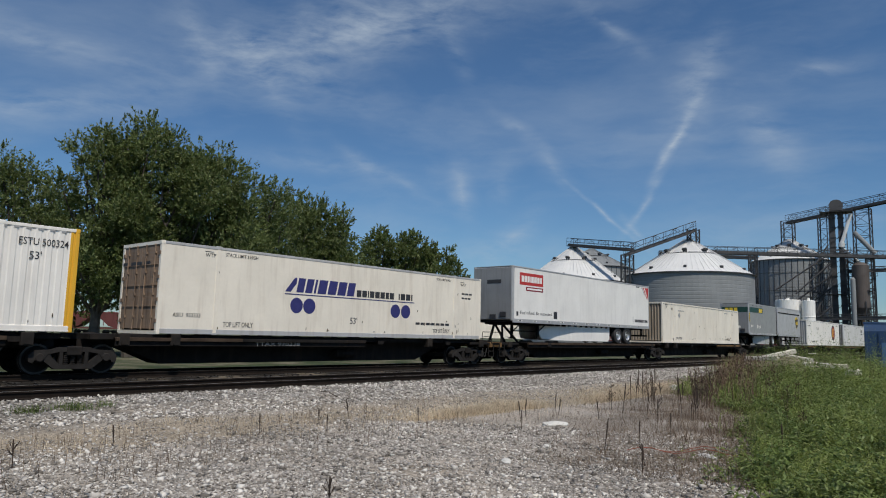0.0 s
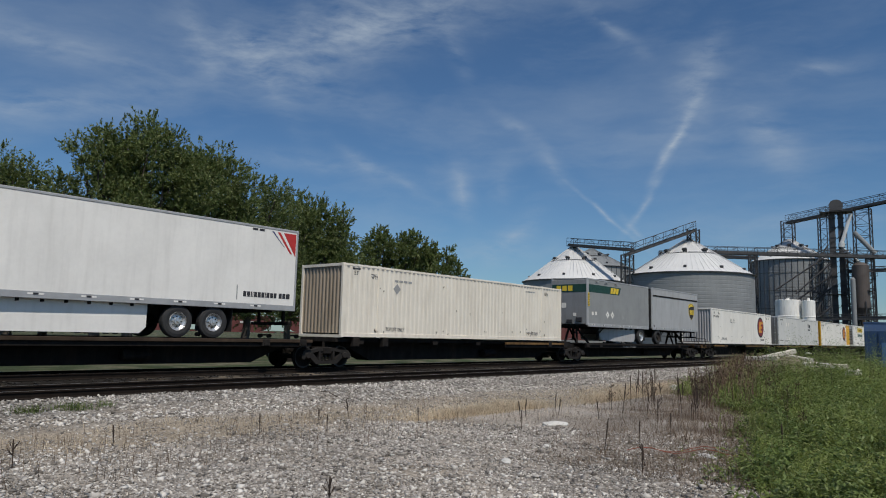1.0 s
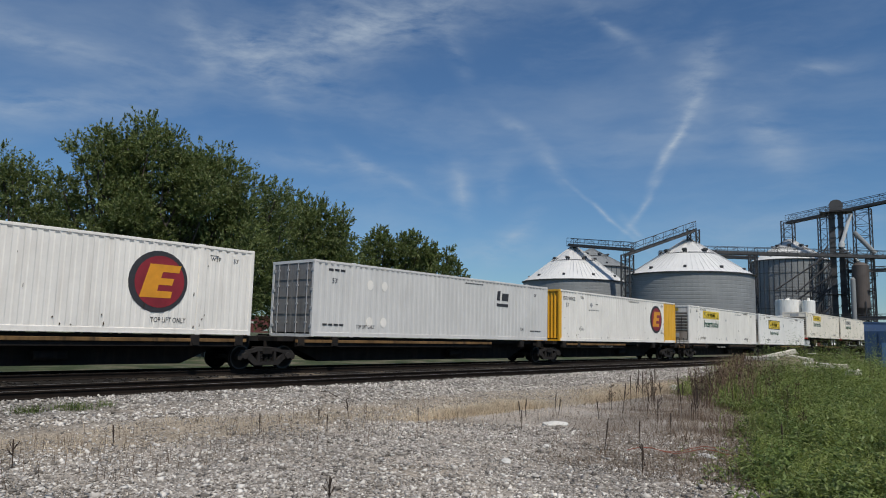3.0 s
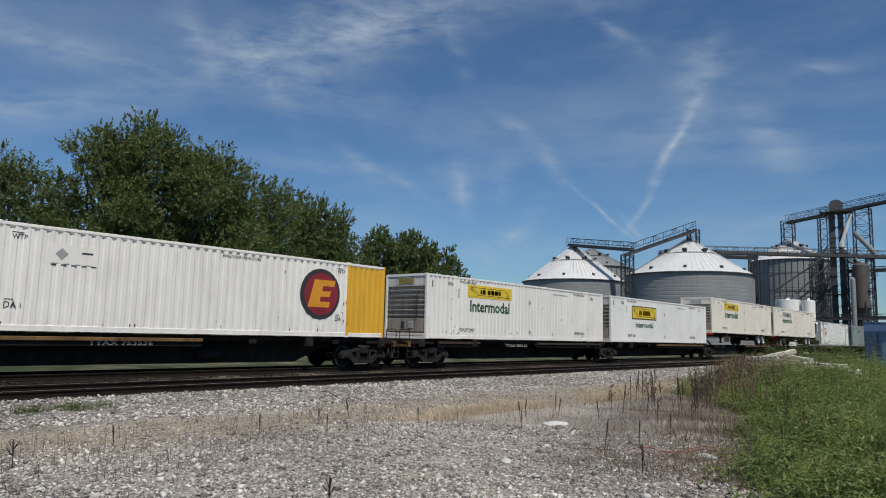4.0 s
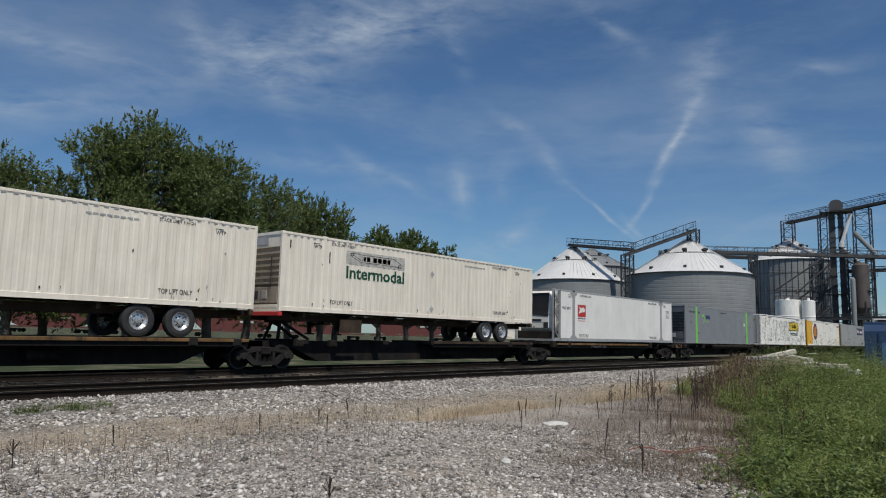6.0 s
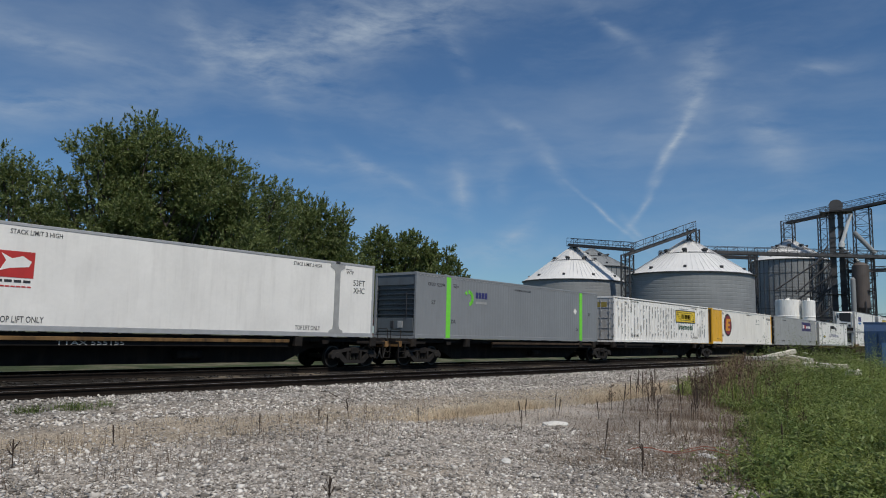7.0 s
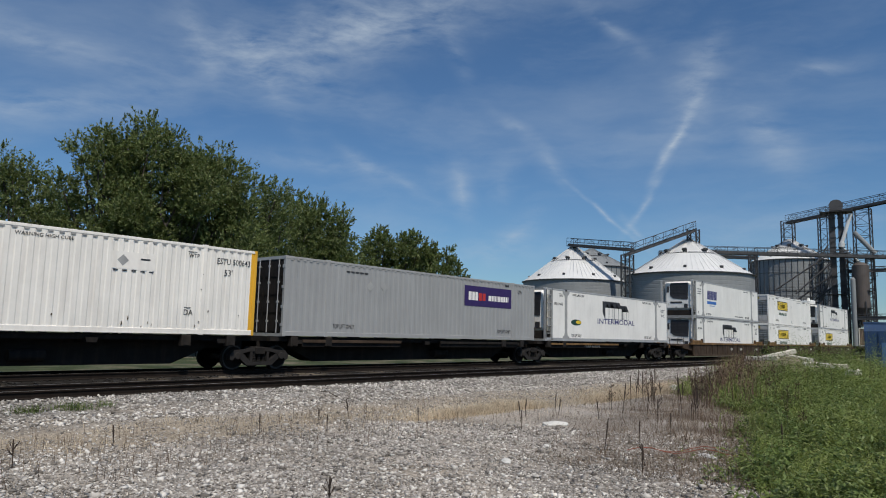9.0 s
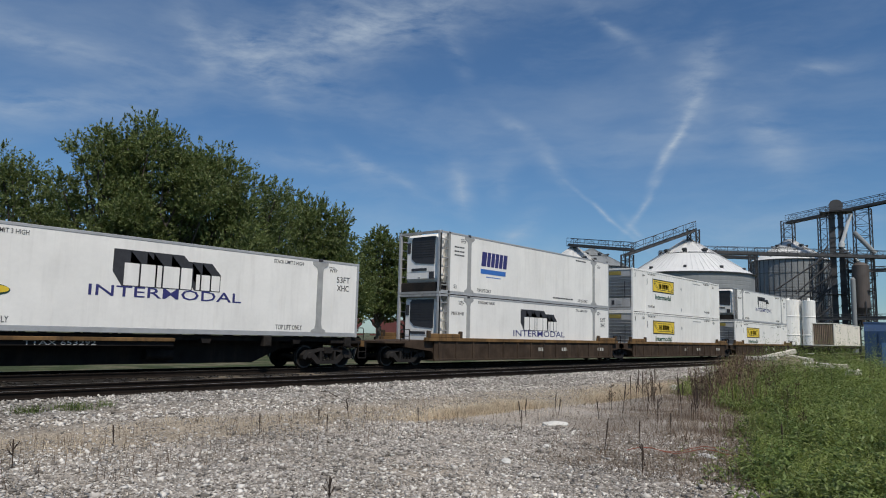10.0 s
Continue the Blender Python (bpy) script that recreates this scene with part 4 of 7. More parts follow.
def marks_lime(root):
    y = NEAR - 0.004
    for x in (2.0, 13.98):
        part("lime_band", box(x, x + 0.3, NEAR - 0.012, NEAR + 0.02, 0.05, CH - 0.1), LIME, root, "bright lime green band")
    lettering("53'", root, 1.0, 1.52, 0.19, INK, y)
    lettering("CFQU 722394", root, 0.75, 2.32, 0.17, INK, y, 1.15)
    wtp(root, 2.5, 2.32)
    lettering("DA", root, 2.4, 0.72, 0.17, INK, y)
    for i in range(10):
        a = -1.1 + i * 0.42
        if 1.1 < a % (2 * math.pi) < 4.6 and i % 2:
            continue
        c, s_ = math.cos(a), math.sin(a)
        decal([(3.64 + c * 0.2 - s_ * 0.05, 1.93 + s_ * 0.2 + c * 0.05), (3.64 + c * 0.2 + s_ * 0.05, 1.93 + s_ * 0.2 - c * 0.05), (3.64 + c * 0.37 + s_ * 0.10, 1.93 + s_ * 0.37 - c * 0.10), (3.64 + c * 0.37 - s_ * 0.10, 1.93 + s_ * 0.37 + c * 0.10)], root, LIME, NEAR, "logo")
    word_shapes(root, 4.16, 5.10, 1.95, 2.24, (1, 1, 1, 1), NAVY, NEAR)
    decal(rect(4.18, 5.05, 1.69, 1.80), root, LIFTGREY, NEAR, "logo")
    lettering("WARNING HIGH CUBE", root, 7.4, 2.50, 0.10, INK, y, 1.5)
    hazard(root, 13.5, 1.7, 0.18, WHITE)
    lettering("53'", root, 15.0, 1.5, 0.17, INK, y)
    lettering("DA", root, 13.6, 0.6, 0.15, INK, y)


def marks_purple(root):
    y = NEAR - 0.004
    decal(rect(10.25, 14.02, 1.58, 2.54), root, PURPLE, NEAR, "logo_panel", "dark purple panel")
    word_shapes(root, 10.52, 11.28, 1.86, 2.26, (1, 0.9, 0.9), BRIGHT, NEAR - 0.005)
    word_shapes(root, 11.30, 11.88, 1.86, 2.22, (1, 0.9), RED, NEAR - 0.005)
    word_shapes(root, 12.08, 13.78, 1.88, 2.14, (1.2, 0.8, 0.4, 0.6, 0.4, 1.2, 0.9, 0.9, 0.8, 0.4), BRIGHT, NEAR - 0.005)
    lettering("TOP LIFT ONLY", root, 12.85, 0.34, 0.16, INK, y, 1.15)
    lettering("TOP LIFT ONLY", root, 2.3, 0.34, 0.16, INK, y, 1.1)
    wtp(root, 14.6, 2.35)
    tiny(root, 13.5, 2.66, 0.3, 0.1)
    tiny(root, 2.9, 2.5, 1.2, 0.09)
    for x in (4.2, 5.0):
        hazard(root, x, 2.05, 0.2, LIFTGREY)


def block_logo(root, x0, x1, z0, z1):
    """White blocks in a row with black sides drawn in depth, five tall ones and three low ones."""
    w, h = x1 - x0, z1 - z0
    dx, dz = 0.09 * w, 0.36 * h
    tall = ((0.10, 0.22), (0.235, 0.355), (0.37, 0.41), (0.425, 0.565), (0.58, 0.68))
    low = ((0.72, 0.755), (0.77, 0.85), (0.865, 0.945))
    for k, (cells, hh) in enumerate(((tall, 0.62), (low, 0.46))):
        for a, b in cells:
            xa, xb, za, zb = x0 + a * w, x0 + b * w, z0, z0 + hh * h
            decal([(xa - 0.012 * w, za - 0.02 * h), (xb + 0.008 * w, za - 0.02 * h), (xb + 0.008 * w, zb + 0.03 * h), (xb + 0.008 * w - dx, zb + dz), (xa - dx, zb + dz), (xa - dx, za + dz)], root, INK, NEAR - 0.002 * (1 - k), "logo_side")
    for cells, hh in ((tall, 0.62), (low, 0.46)):
        for a, b in cells:
            decal(rect(x0 + a * w, x0 + b * w, z0, z0 + hh * h), root, BRIGHT, NEAR - 0.007, "logo_face")


def marks_block(z_shift=0.0, eco=True):
    def f(root):
        y = NEAR - 0.004
        block_logo(root, 6.45, 10.20, 1.42, 2.50)
        lettering("INTERMODAL", root, 5.85, 1.08, 0.32, NAVY, y, 5.0)
        if eco:
            decal(oval(3.3, 1.08, 0.58, 0.17), root, DKGREEN, NEAR, "logo")
            decal(oval(3.55, 1.10, 0.30, 0.10), root, LOGOYEL, NEAR - 0.005, "logo")
        lettering("TOP LIFT ONLY", root, 2.75, 0.24, 0.17, INK, y, 1.15)
        lettering("TOP LIFT ONLY", root, 12.3, 0.24, 0.17, INK, y, 1.15)
        lettering("STACK LIMIT 3 HIGH", root, 2.9, 2.58, 0.13, INK, y, 1.3)
        lettering("STACK LIMIT 3 HIGH", root, 12.1, 2.58, 0.13, INK, y, 1.3)
        wtp(root, 1.42, 2.45)
        wtp(root, 14.65, 2.45)
        lettering("53FT", root, 15.02, 2.08, 0.23, INK, y, 0.66)
        lettering("XHC", root, 15.04, 1.76, 0.23, INK, y, 0.60)
        lettering("PRIU 81445", root, 0.92, 1.98, 0.16, INK, y, 0.90)
    return f


def marks_red_square(root):
    y = NEAR - 0.004
    decal(rect(2.62, 3.55, 1.42, 2.12), root, RED, NEAR, "logo_panel", "red square mark with a white bird shape")
    decal([(2.72, 1.58), (2.95, 1.66), (3.42, 1.72), (3.48, 1.86), (3.25, 2.0), (3.0, 1.92), (2.74, 2.05), (2.86, 1.86)], root, BRIGHT, NEAR - 0.005, "logo_shape")
    tiny(root, 2.64, 1.28, 0.9, 0.09)
    tiny(root, 2.64, 1.16, 0.9, 0.05, RED)
    lettering("TOP LIFT ONLY", root, 2.75, 0.24, 0.17, INK, y, 1.15)
    lettering("TOP LIFT ONLY", root, 12.3, 0.24, 0.17, INK, y, 1.15)
    lettering("STACK LIMIT 3 HIGH", root, 2.9, 2.58, 0.13, INK, y, 1.3)
    lettering("STACK LIMIT 3 HIGH", root, 12.1, 2.58, 0.13, INK, y, 1.3)
    lettering("WARU  800157", root, 0.90, 1.78, 0.17, INK, y, 0.95)
    lettering("53FT", root, 15.02, 2.02, 0.23, INK, y, 0.62)
    lettering("XHC", root, 15.04, 1.72, 0.23, INK, y, 0.58)
    wtp(root, 1.55, 2.45)
    wtp(root, 14.65, 2.45)


def marks_blue_bar(root):
    y = NEAR - 0.004
    word_shapes(root, 3.05, 5.2, 1.52, 2.22, (1.3, 1, 1, 1, 1, 1.1), NAVY, NEAR, 0.12)
    decal(rect(3.05, 5.1, 1.15, 1.38), root, BLUE, NEAR, "logo")
    tiny(root, 3.5, 0.98, 1.2, 0.06, BLUE)
    lettering("TOP LIFT ONLY", root, 2.75, 0.24, 0.17, INK, y, 1.15)
    lettering("TOP LIFT ONLY", root, 12.3, 0.24, 0.17, INK, y, 1.15)
    tiny(root, 9.6, 0.30, 2.2, 0.10)
    tiny(root, 12.1, 2.60, 1.2, 0.10)
    wtp(root, 1.5, 2.45)
    wtp(root, 14.65, 2.4)
    for z in (2.2, 2.0, 1.82):
        tiny(root, 1.05, z, 0.75, 0.08)
    lettering("53", root, 1.02, 0.30, 0.18, INK, y)


def shadow_marks(then):
    """Rows of short grey bars that draw the shadows between the raised plates."""
    def f(root):
        me = mesh_of(box(-0.03, 0.03, NEAR - 0.006, NEAR + 0.02, 0.0, 1.0), "shadow_mark", LIFTGREY)
        rnd = random.Random(5)
        for i in range(33):
            x, z = 0.60 + i * 0.46, rnd.uniform(0.36, 0.6)
            while z < 2.35:
                ln = min(rnd.choice((0.12, 0.18, 0.3, 0.5, 0.75)) * rnd.uniform(0.8, 1.2), 2.5 - z)
                if not (9.5 < x < 13.6 and z + ln > 0.95) and rnd.random() < 0.85:
                    part("shadow_mark", me, None, root, at=pose(x + rnd.uniform(-0.03, 0.03), 0, z) @ Matrix.Diagonal((rnd.uniform(0.5, 1.5), 1, ln, 1)))
                z += ln + rnd.uniform(0.04, 0.22)
        then(root)
    return f


# ---- trailers ----
def road_wheel(parent, x, side, rim_mat):
    y = side * 1.10
    t = part("tyre", lathe([(-0.14, 0.30), (-0.15, 0.40), (-0.13, 0.485), (-0.09, 0.51), (0.09, 0.51), (0.13, 0.485), (0.15, 0.40), (0.14, 0.30)], seg=28, caps=(False, False)), BLACK, parent, smooth=False, at=pose(x, y, 0.51))
    d = side
    part("rim", lathe([(d * 0.13, 0.30), (d * 0.145, 0.29), (d * 0.10, 0.27), (d * 0.05, 0.20), (d * 0.06, 0.11), (d * 0.12, 0.10), (d * 0.13, 0.0)], seg=22, caps=(False, False)), rim_mat, t)
    bm = bmesh.new()
    for i in range(8):
        a = i * math.pi / 4
        add_tube(bm, (0.155 * math.cos(a), d * 0.05, 0.155 * math.sin(a)), (0.155 * math.cos(a), d * 0.075, 0.155 * math.sin(a)), 0.022, seg=6)
    part("wheel_nut", bm, IRON, t)


RIM = material("polished_rim", (0.62, 0.62, 0.62), 0.3, 0.7, 0.08, 6)
NOSE = material("trailer_nose", (0.28, 0.28, 0.28), 0.5, 0.1, 0.1, 1, (0.12, 0.11, 0.1), 0.4, True)


def running_gear(root, axles, rim_mat, x_leg, z_floor, stand_x):
    for x in axles:
        for sd in (-1, 1):
            road_wheel(root, x, sd, rim_mat)
        part("axle", add_tube(bmesh.new(), (x, -1.0, 0.51), (x, 1.0, 0.51), 0.07), CARBLACK, root)
    bm = bmesh.new()
    for sd in (-0.5, 0.5):
        add_box(bm, axles[0] - 0.9, axles[-1] + 0.9, sd - 0.05, sd + 0.05, 0.72, z_floor)
    for x in axles:
        add_box(bm, x - 0.45, x + 0.45, -0.58, -0.42, 0.58, 0.74)
        add_box(bm, x - 0.45, x + 0.45, 0.42, 0.58, 0.58, 0.74)
    part("suspension", bm, CARBLACK, root)
    bm = bmesh.new()
    for sd in (-0.85, 0.85):
        add_box(bm, x_leg - 0.07, x_leg + 0.07, sd - 0.06, sd + 0.06, 0.22, z_floor)
        add_box(bm, x_leg - 0.14, x_leg + 0.14, sd - 0.12, sd + 0.12, 0.17, 0.23)
        add_beam(bm, (x_leg, sd, 0.55), (x_leg + 0.75, sd, z_floor - 0.04), 0.05)
    add_beam(bm, (x_leg, -0.85, 0.6), (x_leg, 0.85, 0.6), 0.05)
    part("landing_gear", bm, CARBLACK, root)
    bm = bmesh.new()
    x = stand_x
    for sd in (-0.42, 0.42):
        add_beam(bm, (x - 0.25, sd, 0.0), (x - 0.05, sd * 0.6, z_floor - 0.05), 0.11)
        add_beam(bm, (x + 1.15, sd, 0.0), (x + 0.05, sd * 0.6, z_floor - 0.12), 0.09)
    add_box(bm, x - 0.28, x + 0.35, -0.45, 0.45, z_floor - 0.12, z_floor, bevel=0.02)
    part("hitch_stand", bm, CARBLACK, root)


def trailer(s, length, label, side, z_floor, height, axles, x_leg, stand_x, marks=None, skirt=None, rim_mat=None, nose=None, joints=True):
    """A box trailer riding on a wagon deck; its tyres stand at height 0."""
    root = mover(thing("semi_trailer", label, "trailer", group="loads of the freight train"), s, 1.06)
    zt = z_floor + height
    bm = box(0.06, length, NEAR + 0.01, -NEAR - 0.01, z_floor + 0.14, zt - 0.07, bevel=0.03)
    part("box_body", bm, side, root)
    part("nose_panel", box(0.0, 0.055, NEAR + 0.10, -NEAR - 0.10, z_floor + 0.15, zt - 0.1, bevel=0.02), nose or NOSE, root)
    for sd in (-1, 1):
        part("nose_post", lathe([(z_floor + 0.1, 0.10), (zt - 0.05, 0.10)], "Z", 12), RAILGREY, root, at=pose(0.10, sd * (CW / 2 - 0.10), 0))
        o, i = sd * (CW / 2 + 0.005), sd * (CW / 2 - 0.06)
        part("bottom_rail", box(0.05, length, min(o, i), max(o, i), z_floor, z_floor + 0.20, bevel=0.012), RAILGREY, root)
        part("top_rail", box(0.05, length, min(o, i), max(o, i), zt - 0.11, zt - 0.03, bevel=0.012), RAILGREY, root)
    part("roof", box(0.05, length, NEAR + 0.04, -NEAR - 0.04, zt - 0.05, zt - 0.02), ALU, root)
    part("floor_beam", box(0.1, length - 0.1, NEAR + 0.08, -NEAR - 0.08, z_floor + 0.02, z_floor + 0.13), CARBLACK, root)
    joist = mesh_of(box(-0.03, 0.03, NEAR + 0.09, -NEAR - 0.09, z_floor - 0.08, z_floor + 0.02), "cross_member", CARBLACK)
    x = 1.0
    while x < length - 0.4:
        part("cross_member", joist, None, root, at=pose(x, 0, 0))
        x += 0.62
    part("rear_frame", box(length - 0.01, length + 0.06, NEAR, -NEAR, z_floor, zt - 0.02, bevel=0.015), RAILGREY, root)
    bm = bmesh.new()
    for sd in (-0.75, 0.75):
        add_beam(bm, (length - 0.05, sd, z_floor), (length - 0.05, sd, 0.55), 0.09)
    add_beam(bm, (length - 0.05, -1.15, 0.55), (length - 0.05, 1.15, 0.55), 0.11)
    part("bumper", bm, CARBLACK, root)
    for sd in (-0.85, 0.85):
        part("mud_flap", box(axles[-1] + 0.72, axles[-1] + 0.735, sd - 0.3, sd + 0.3, 0.22, z_floor - 0.02), BLACK, root)
    # reflective tape
    n = int(length / 1.35)
    for i in range(n):
        x = 0.45 + i * (length - 0.9) / n
        tp = part("reflector_tape", box(x, x + 0.42, NEAR - 0.011, NEAR - 0.002, z_floor + 0.10, z_floor + 0.15), BRIGHT, root)
        part("dark_band", box(x + 0.14, x + 0.28, NEAR - 0.014, NEAR - 0.004, z_floor + 0.10, z_floor + 0.15), INK, tp)
    if joints:
        x = 1.25
        while x < length - 0.4:
            part("joint_strip", box(x - 0.02, x + 0.02, NEAR + 0.007, NEAR + 0.02, z_floor + 0.2, zt - 0.11), side, root)
            x += 1.22
    # lamp cluster and hose box on the nose
    part("hose_box", box(-0.06, 0.01, -0.9, -0.5, z_floor + 0.28, z_floor + 0.55, bevel=0.02), INK, root)
    part("hose_box", box(-0.05, 0.01, -0.25, 0.15, z_floor + 0.2, z_floor + 0.42, bevel=0.02), INK, root)
    running_gear(root, axles, rim_mat or RIM, x_leg, z_floor, stand_x)
    if skirt:
        a, b = skirt
        for sd in (-1, 1):
            bm = bmesh.new()
            y0 = sd * (CW / 2 - 0.19)
            pts = [(a, y0 - sd * 0.45, 0.55), (a + 0.25, y0 - sd * 0.40, 0.20), (a + 1.5, y0 - sd * 0.18, 0.14), (a + 3.2, y0 - sd * 0.04, 0.12), (b - 0.2, y0, 0.12), (b, y0, 0.30)]
            lo = [bm.verts.new(p) for p in pts]
            hi = [bm.verts.new((p[0], p[1], z_floor + 0.02)) for p in pts]
            for i in range(len(pts) - 1):
                bm.faces.new((lo[i], lo[i + 1], hi[i + 1], hi[i]))
            ob = part("side_skirt", bm, BRIGHT if side is BRIGHT else SILVER, root, "plain aerodynamic skirt")
            m = ob.modifiers.new("thickness", "SOLIDIFY")
            m.thickness = 0.02
    if marks:
        marks(root)
    return root


def marks_red_shield(root):
    decal([(0.62, 2.98), (2.85, 2.98), (2.85, 3.62), (0.62, 3.62)], root, RED, NEAR, "logo_panel", "red name panel")
    word_shapes(root, 0.76, 2.74, 3.14, 3.46, (1.1, 1, 0.9, 0.4, 1.1, 1.1, 1, 0.9), BRIGHT, NEAR - 0.005)
    decal(rect(1.2, 2.85, 2.68, 2.90), root, DARKRED, NEAR, "logo_panel")
    decal(rect(1.3, 2.75, 2.75, 2.84), root, BRIGHT, NEAR - 0.005, "logo_shape")
    lettering("Feel valued. Be respected.", root, 0.7, 1.40, 0.22, INK, NEAR - 0.004, 3.1)
    decal(rect(3.95, 4.3, 1.30, 1.70), root, INK, NEAR, "logo")
    tiny(root, 0.35, 1.36, 0.16, 0.22)
    word_shapes(root, 14.0, 15.95, 1.42, 1.60, (1, 1, 0.5, 0.4, 1, 1, 1, 0.4, 1, 1, 1, 0, 1, 1, 1.3), INK, NEAR)
    tiny(root, 13.75, 1.30, 0.04, 0.5, LIFTGREY)
    tiny(root, 14.25, 3.72, 0.55, 0.10)
    decal([(15.05, 3.78), (15.12, 3.78), (15.62, 3.25), (15.55, 3.30)], root, NAVY, NEAR, "logo")
    decal([(15.28, 3.78), (15.40, 3.78), (15.95, 3.05), (15.86, 3.05)], root, RED, NEAR, "logo")
    decal([(15.55, 3.78), (16.10, 3.78), (16.10, 2.95)], root, RED, NEAR, "logo")
    part("writing_bar", box(-0.008, 0.01, -0.55, 0.35, 3.02, 3.22), INK, root)


def marks_green_band(root):
    decal([(0.12, 3.05), (4.05, 3.05), (4.28, 3.52), (0.12, 3.52)], root, DKGREEN, NEAR, "green_band", "dark green band")
    part("green_band", box(-0.012, 0.01, NEAR + 0.12, -NEAR - 0.12, 3.05, 3.52), DKGREEN, root)
    for i in range(3):
        decal(rect(2.85 + i * 0.36, 3.15 + i * 0.36, 3.10, 3.46, 0.12), root, LOGOYEL, NEAR - 0.005, "logo_shape")
        part("logo_shape", box(-0.02, -0.011, 0.55 - i * 0.4, 0.85 - i * 0.4, 3.12, 3.44), LOGOYEL, root)
    part("yellow_edge", box(0.02, 0.2, NEAR - 0.008, NEAR + 0.01, 2.2, 3.0), LOGOYEL, root)
    for i in range(5):
        part("writing_bar", box(0.06, 0.16, NEAR - 0.014, NEAR - 0.006, 2.25 + i * 0.15, 2.35 + i * 0.15), INK, root)
    for x in (0.85, 2.05, 3.35):
        vent = part("vent", box(x, x + 0.42, NEAR - 0.016, NEAR + 0.01, 3.64, 3.75, bevel=0.004), RAILGREY, root, "small slotted metal vent")
        for k in range(4):
            part("vent_slot", box(x + 0.04 + k * 0.09, x + 0.10 + k * 0.09, NEAR - 0.02, NEAR - 0.012, 3.66, 3.73), INK, vent)
    for x in (2.48, 3.12):
        hazard(root, x, 1.76, 0.22, WHITE)
        tiny(root, x - 0.06, 1.72, 0.12, 0.08, LIFTGREY, NEAR - 0.005)
    hazard(root, 4.5, 1.66, 0.2, LIFTGREY)
    for x, y0 in ((0.5, 1.68), (0.9, 1.70)):
        decal(rect(x, x + 0.2, y0, y0 + 0.2), root, WHITE, NEAR, "placard")
    part("placard", prism([(-0.012, 2.1), (0.01, 2.1), (0.01, 2.4), (-0.012, 2.4)], 0.2, 0.5), WHITE, root)
    part("placard", box(-0.012, 0.01, -0.5, -0.3, 1.6, 1.8), WHITE, root)


def marks_shield(root):
    cx, cz = 7.02, 2.52
    shape = lambda k: [(cx - 0.56 * k, cz + 0.42 * k), (cx - 0.54 * k, cz - 0.10 * k), (cx - 0.36 * k, cz - 0.44 * k), (cx, cz - 0.68 * k), (cx + 0.36 * k, cz - 0.44 * k), (cx + 0.54 * k, cz - 0.10 * k), (cx + 0.56 * k, cz + 0.42 * k), (cx + 0.3 * k, cz + 0.55 * k), (cx, cz + 0.60 * k), (cx - 0.3 * k, cz + 0.55 * k)]
    decal(shape(1.0), root, LOGOYEL, NEAR, "logo_shield", "brown and yellow shield")
    decal(shape(0.95), root, BROWNDECAL, NEAR - 0.005, "logo_shield")
    decal([(cx - 0.50, cz + 0.22), (cx - 0.1, cz + 0.36), (cx + 0.50, cz + 0.40), (cx + 0.2, cz + 0.50), (cx, cz + 0.55), (cx - 0.50, cz + 0.42)], root, LOGOYEL, NEAR - 0.010, "logo_shape")
    for a in (-0.34, -0.05, 0.22):
        decal(rect(cx + a, cx + a + 0.2, cz - 0.25, cz + 0.10), root, LOGOYEL, NEAR - 0.010, "logo_shape")
    part("rub_strip", box(0.1, 8.2, NEAR - 0.012, NEAR + 0.01, 3.30, 3.40), CARBLACK, root)
    tiny(root, 0.2, 1.2, 0.16, 0.12)


def chassis(s):
    """A skeletal container chassis on tyres, below a container."""
    root = mover(thing("container_chassis", "dark brown skeletal chassis with red front beam", "chassis", group="loads of the freight train"), s, 1.06)
    top = 0.975
    bm = bmesh.new()
    for sd in (-0.5, 0.5):
        add_box(bm, 0.1, 16.0, sd - 0.06, sd + 0.06, top - 0.30, top - 0.04)
    for x in (1.2, 3.5, 6, 8.5, 11, 13.5, 15.8):
        add_box(bm, x - 0.06, x + 0.06, -1.2, 1.2, top - 0.16, top - 0.02)
    part("chassis_frame", bm, RUST, root)
    part("front_beam", box(-0.02, 0.16, NEAR, -NEAR, top - 0.16, top - 0.005, bevel=0.02), RED, root, "bright red front beam")
    part("rear_beam", box(16.0, 16.15, NEAR, -NEAR, top - 0.18, top - 0.005, bevel=0.02), RUST, root)
    part("side_board", box(2.9, 4.0, NEAR + 0.02, NEAR + 0.06, 0.28, top - 0.2), RUST, root)
    running_gear(root, [12.2, 13.55], RIM, 3.1, top - 0.25, 0.9)
    return root


# ---- the train ----
B, O, K = RUST, OCHRE, CARBLACK
OLIVE = material("faded_olive_plaque", (0.30, 0.24, 0.06), 0.6, 0, 0.2, 4)


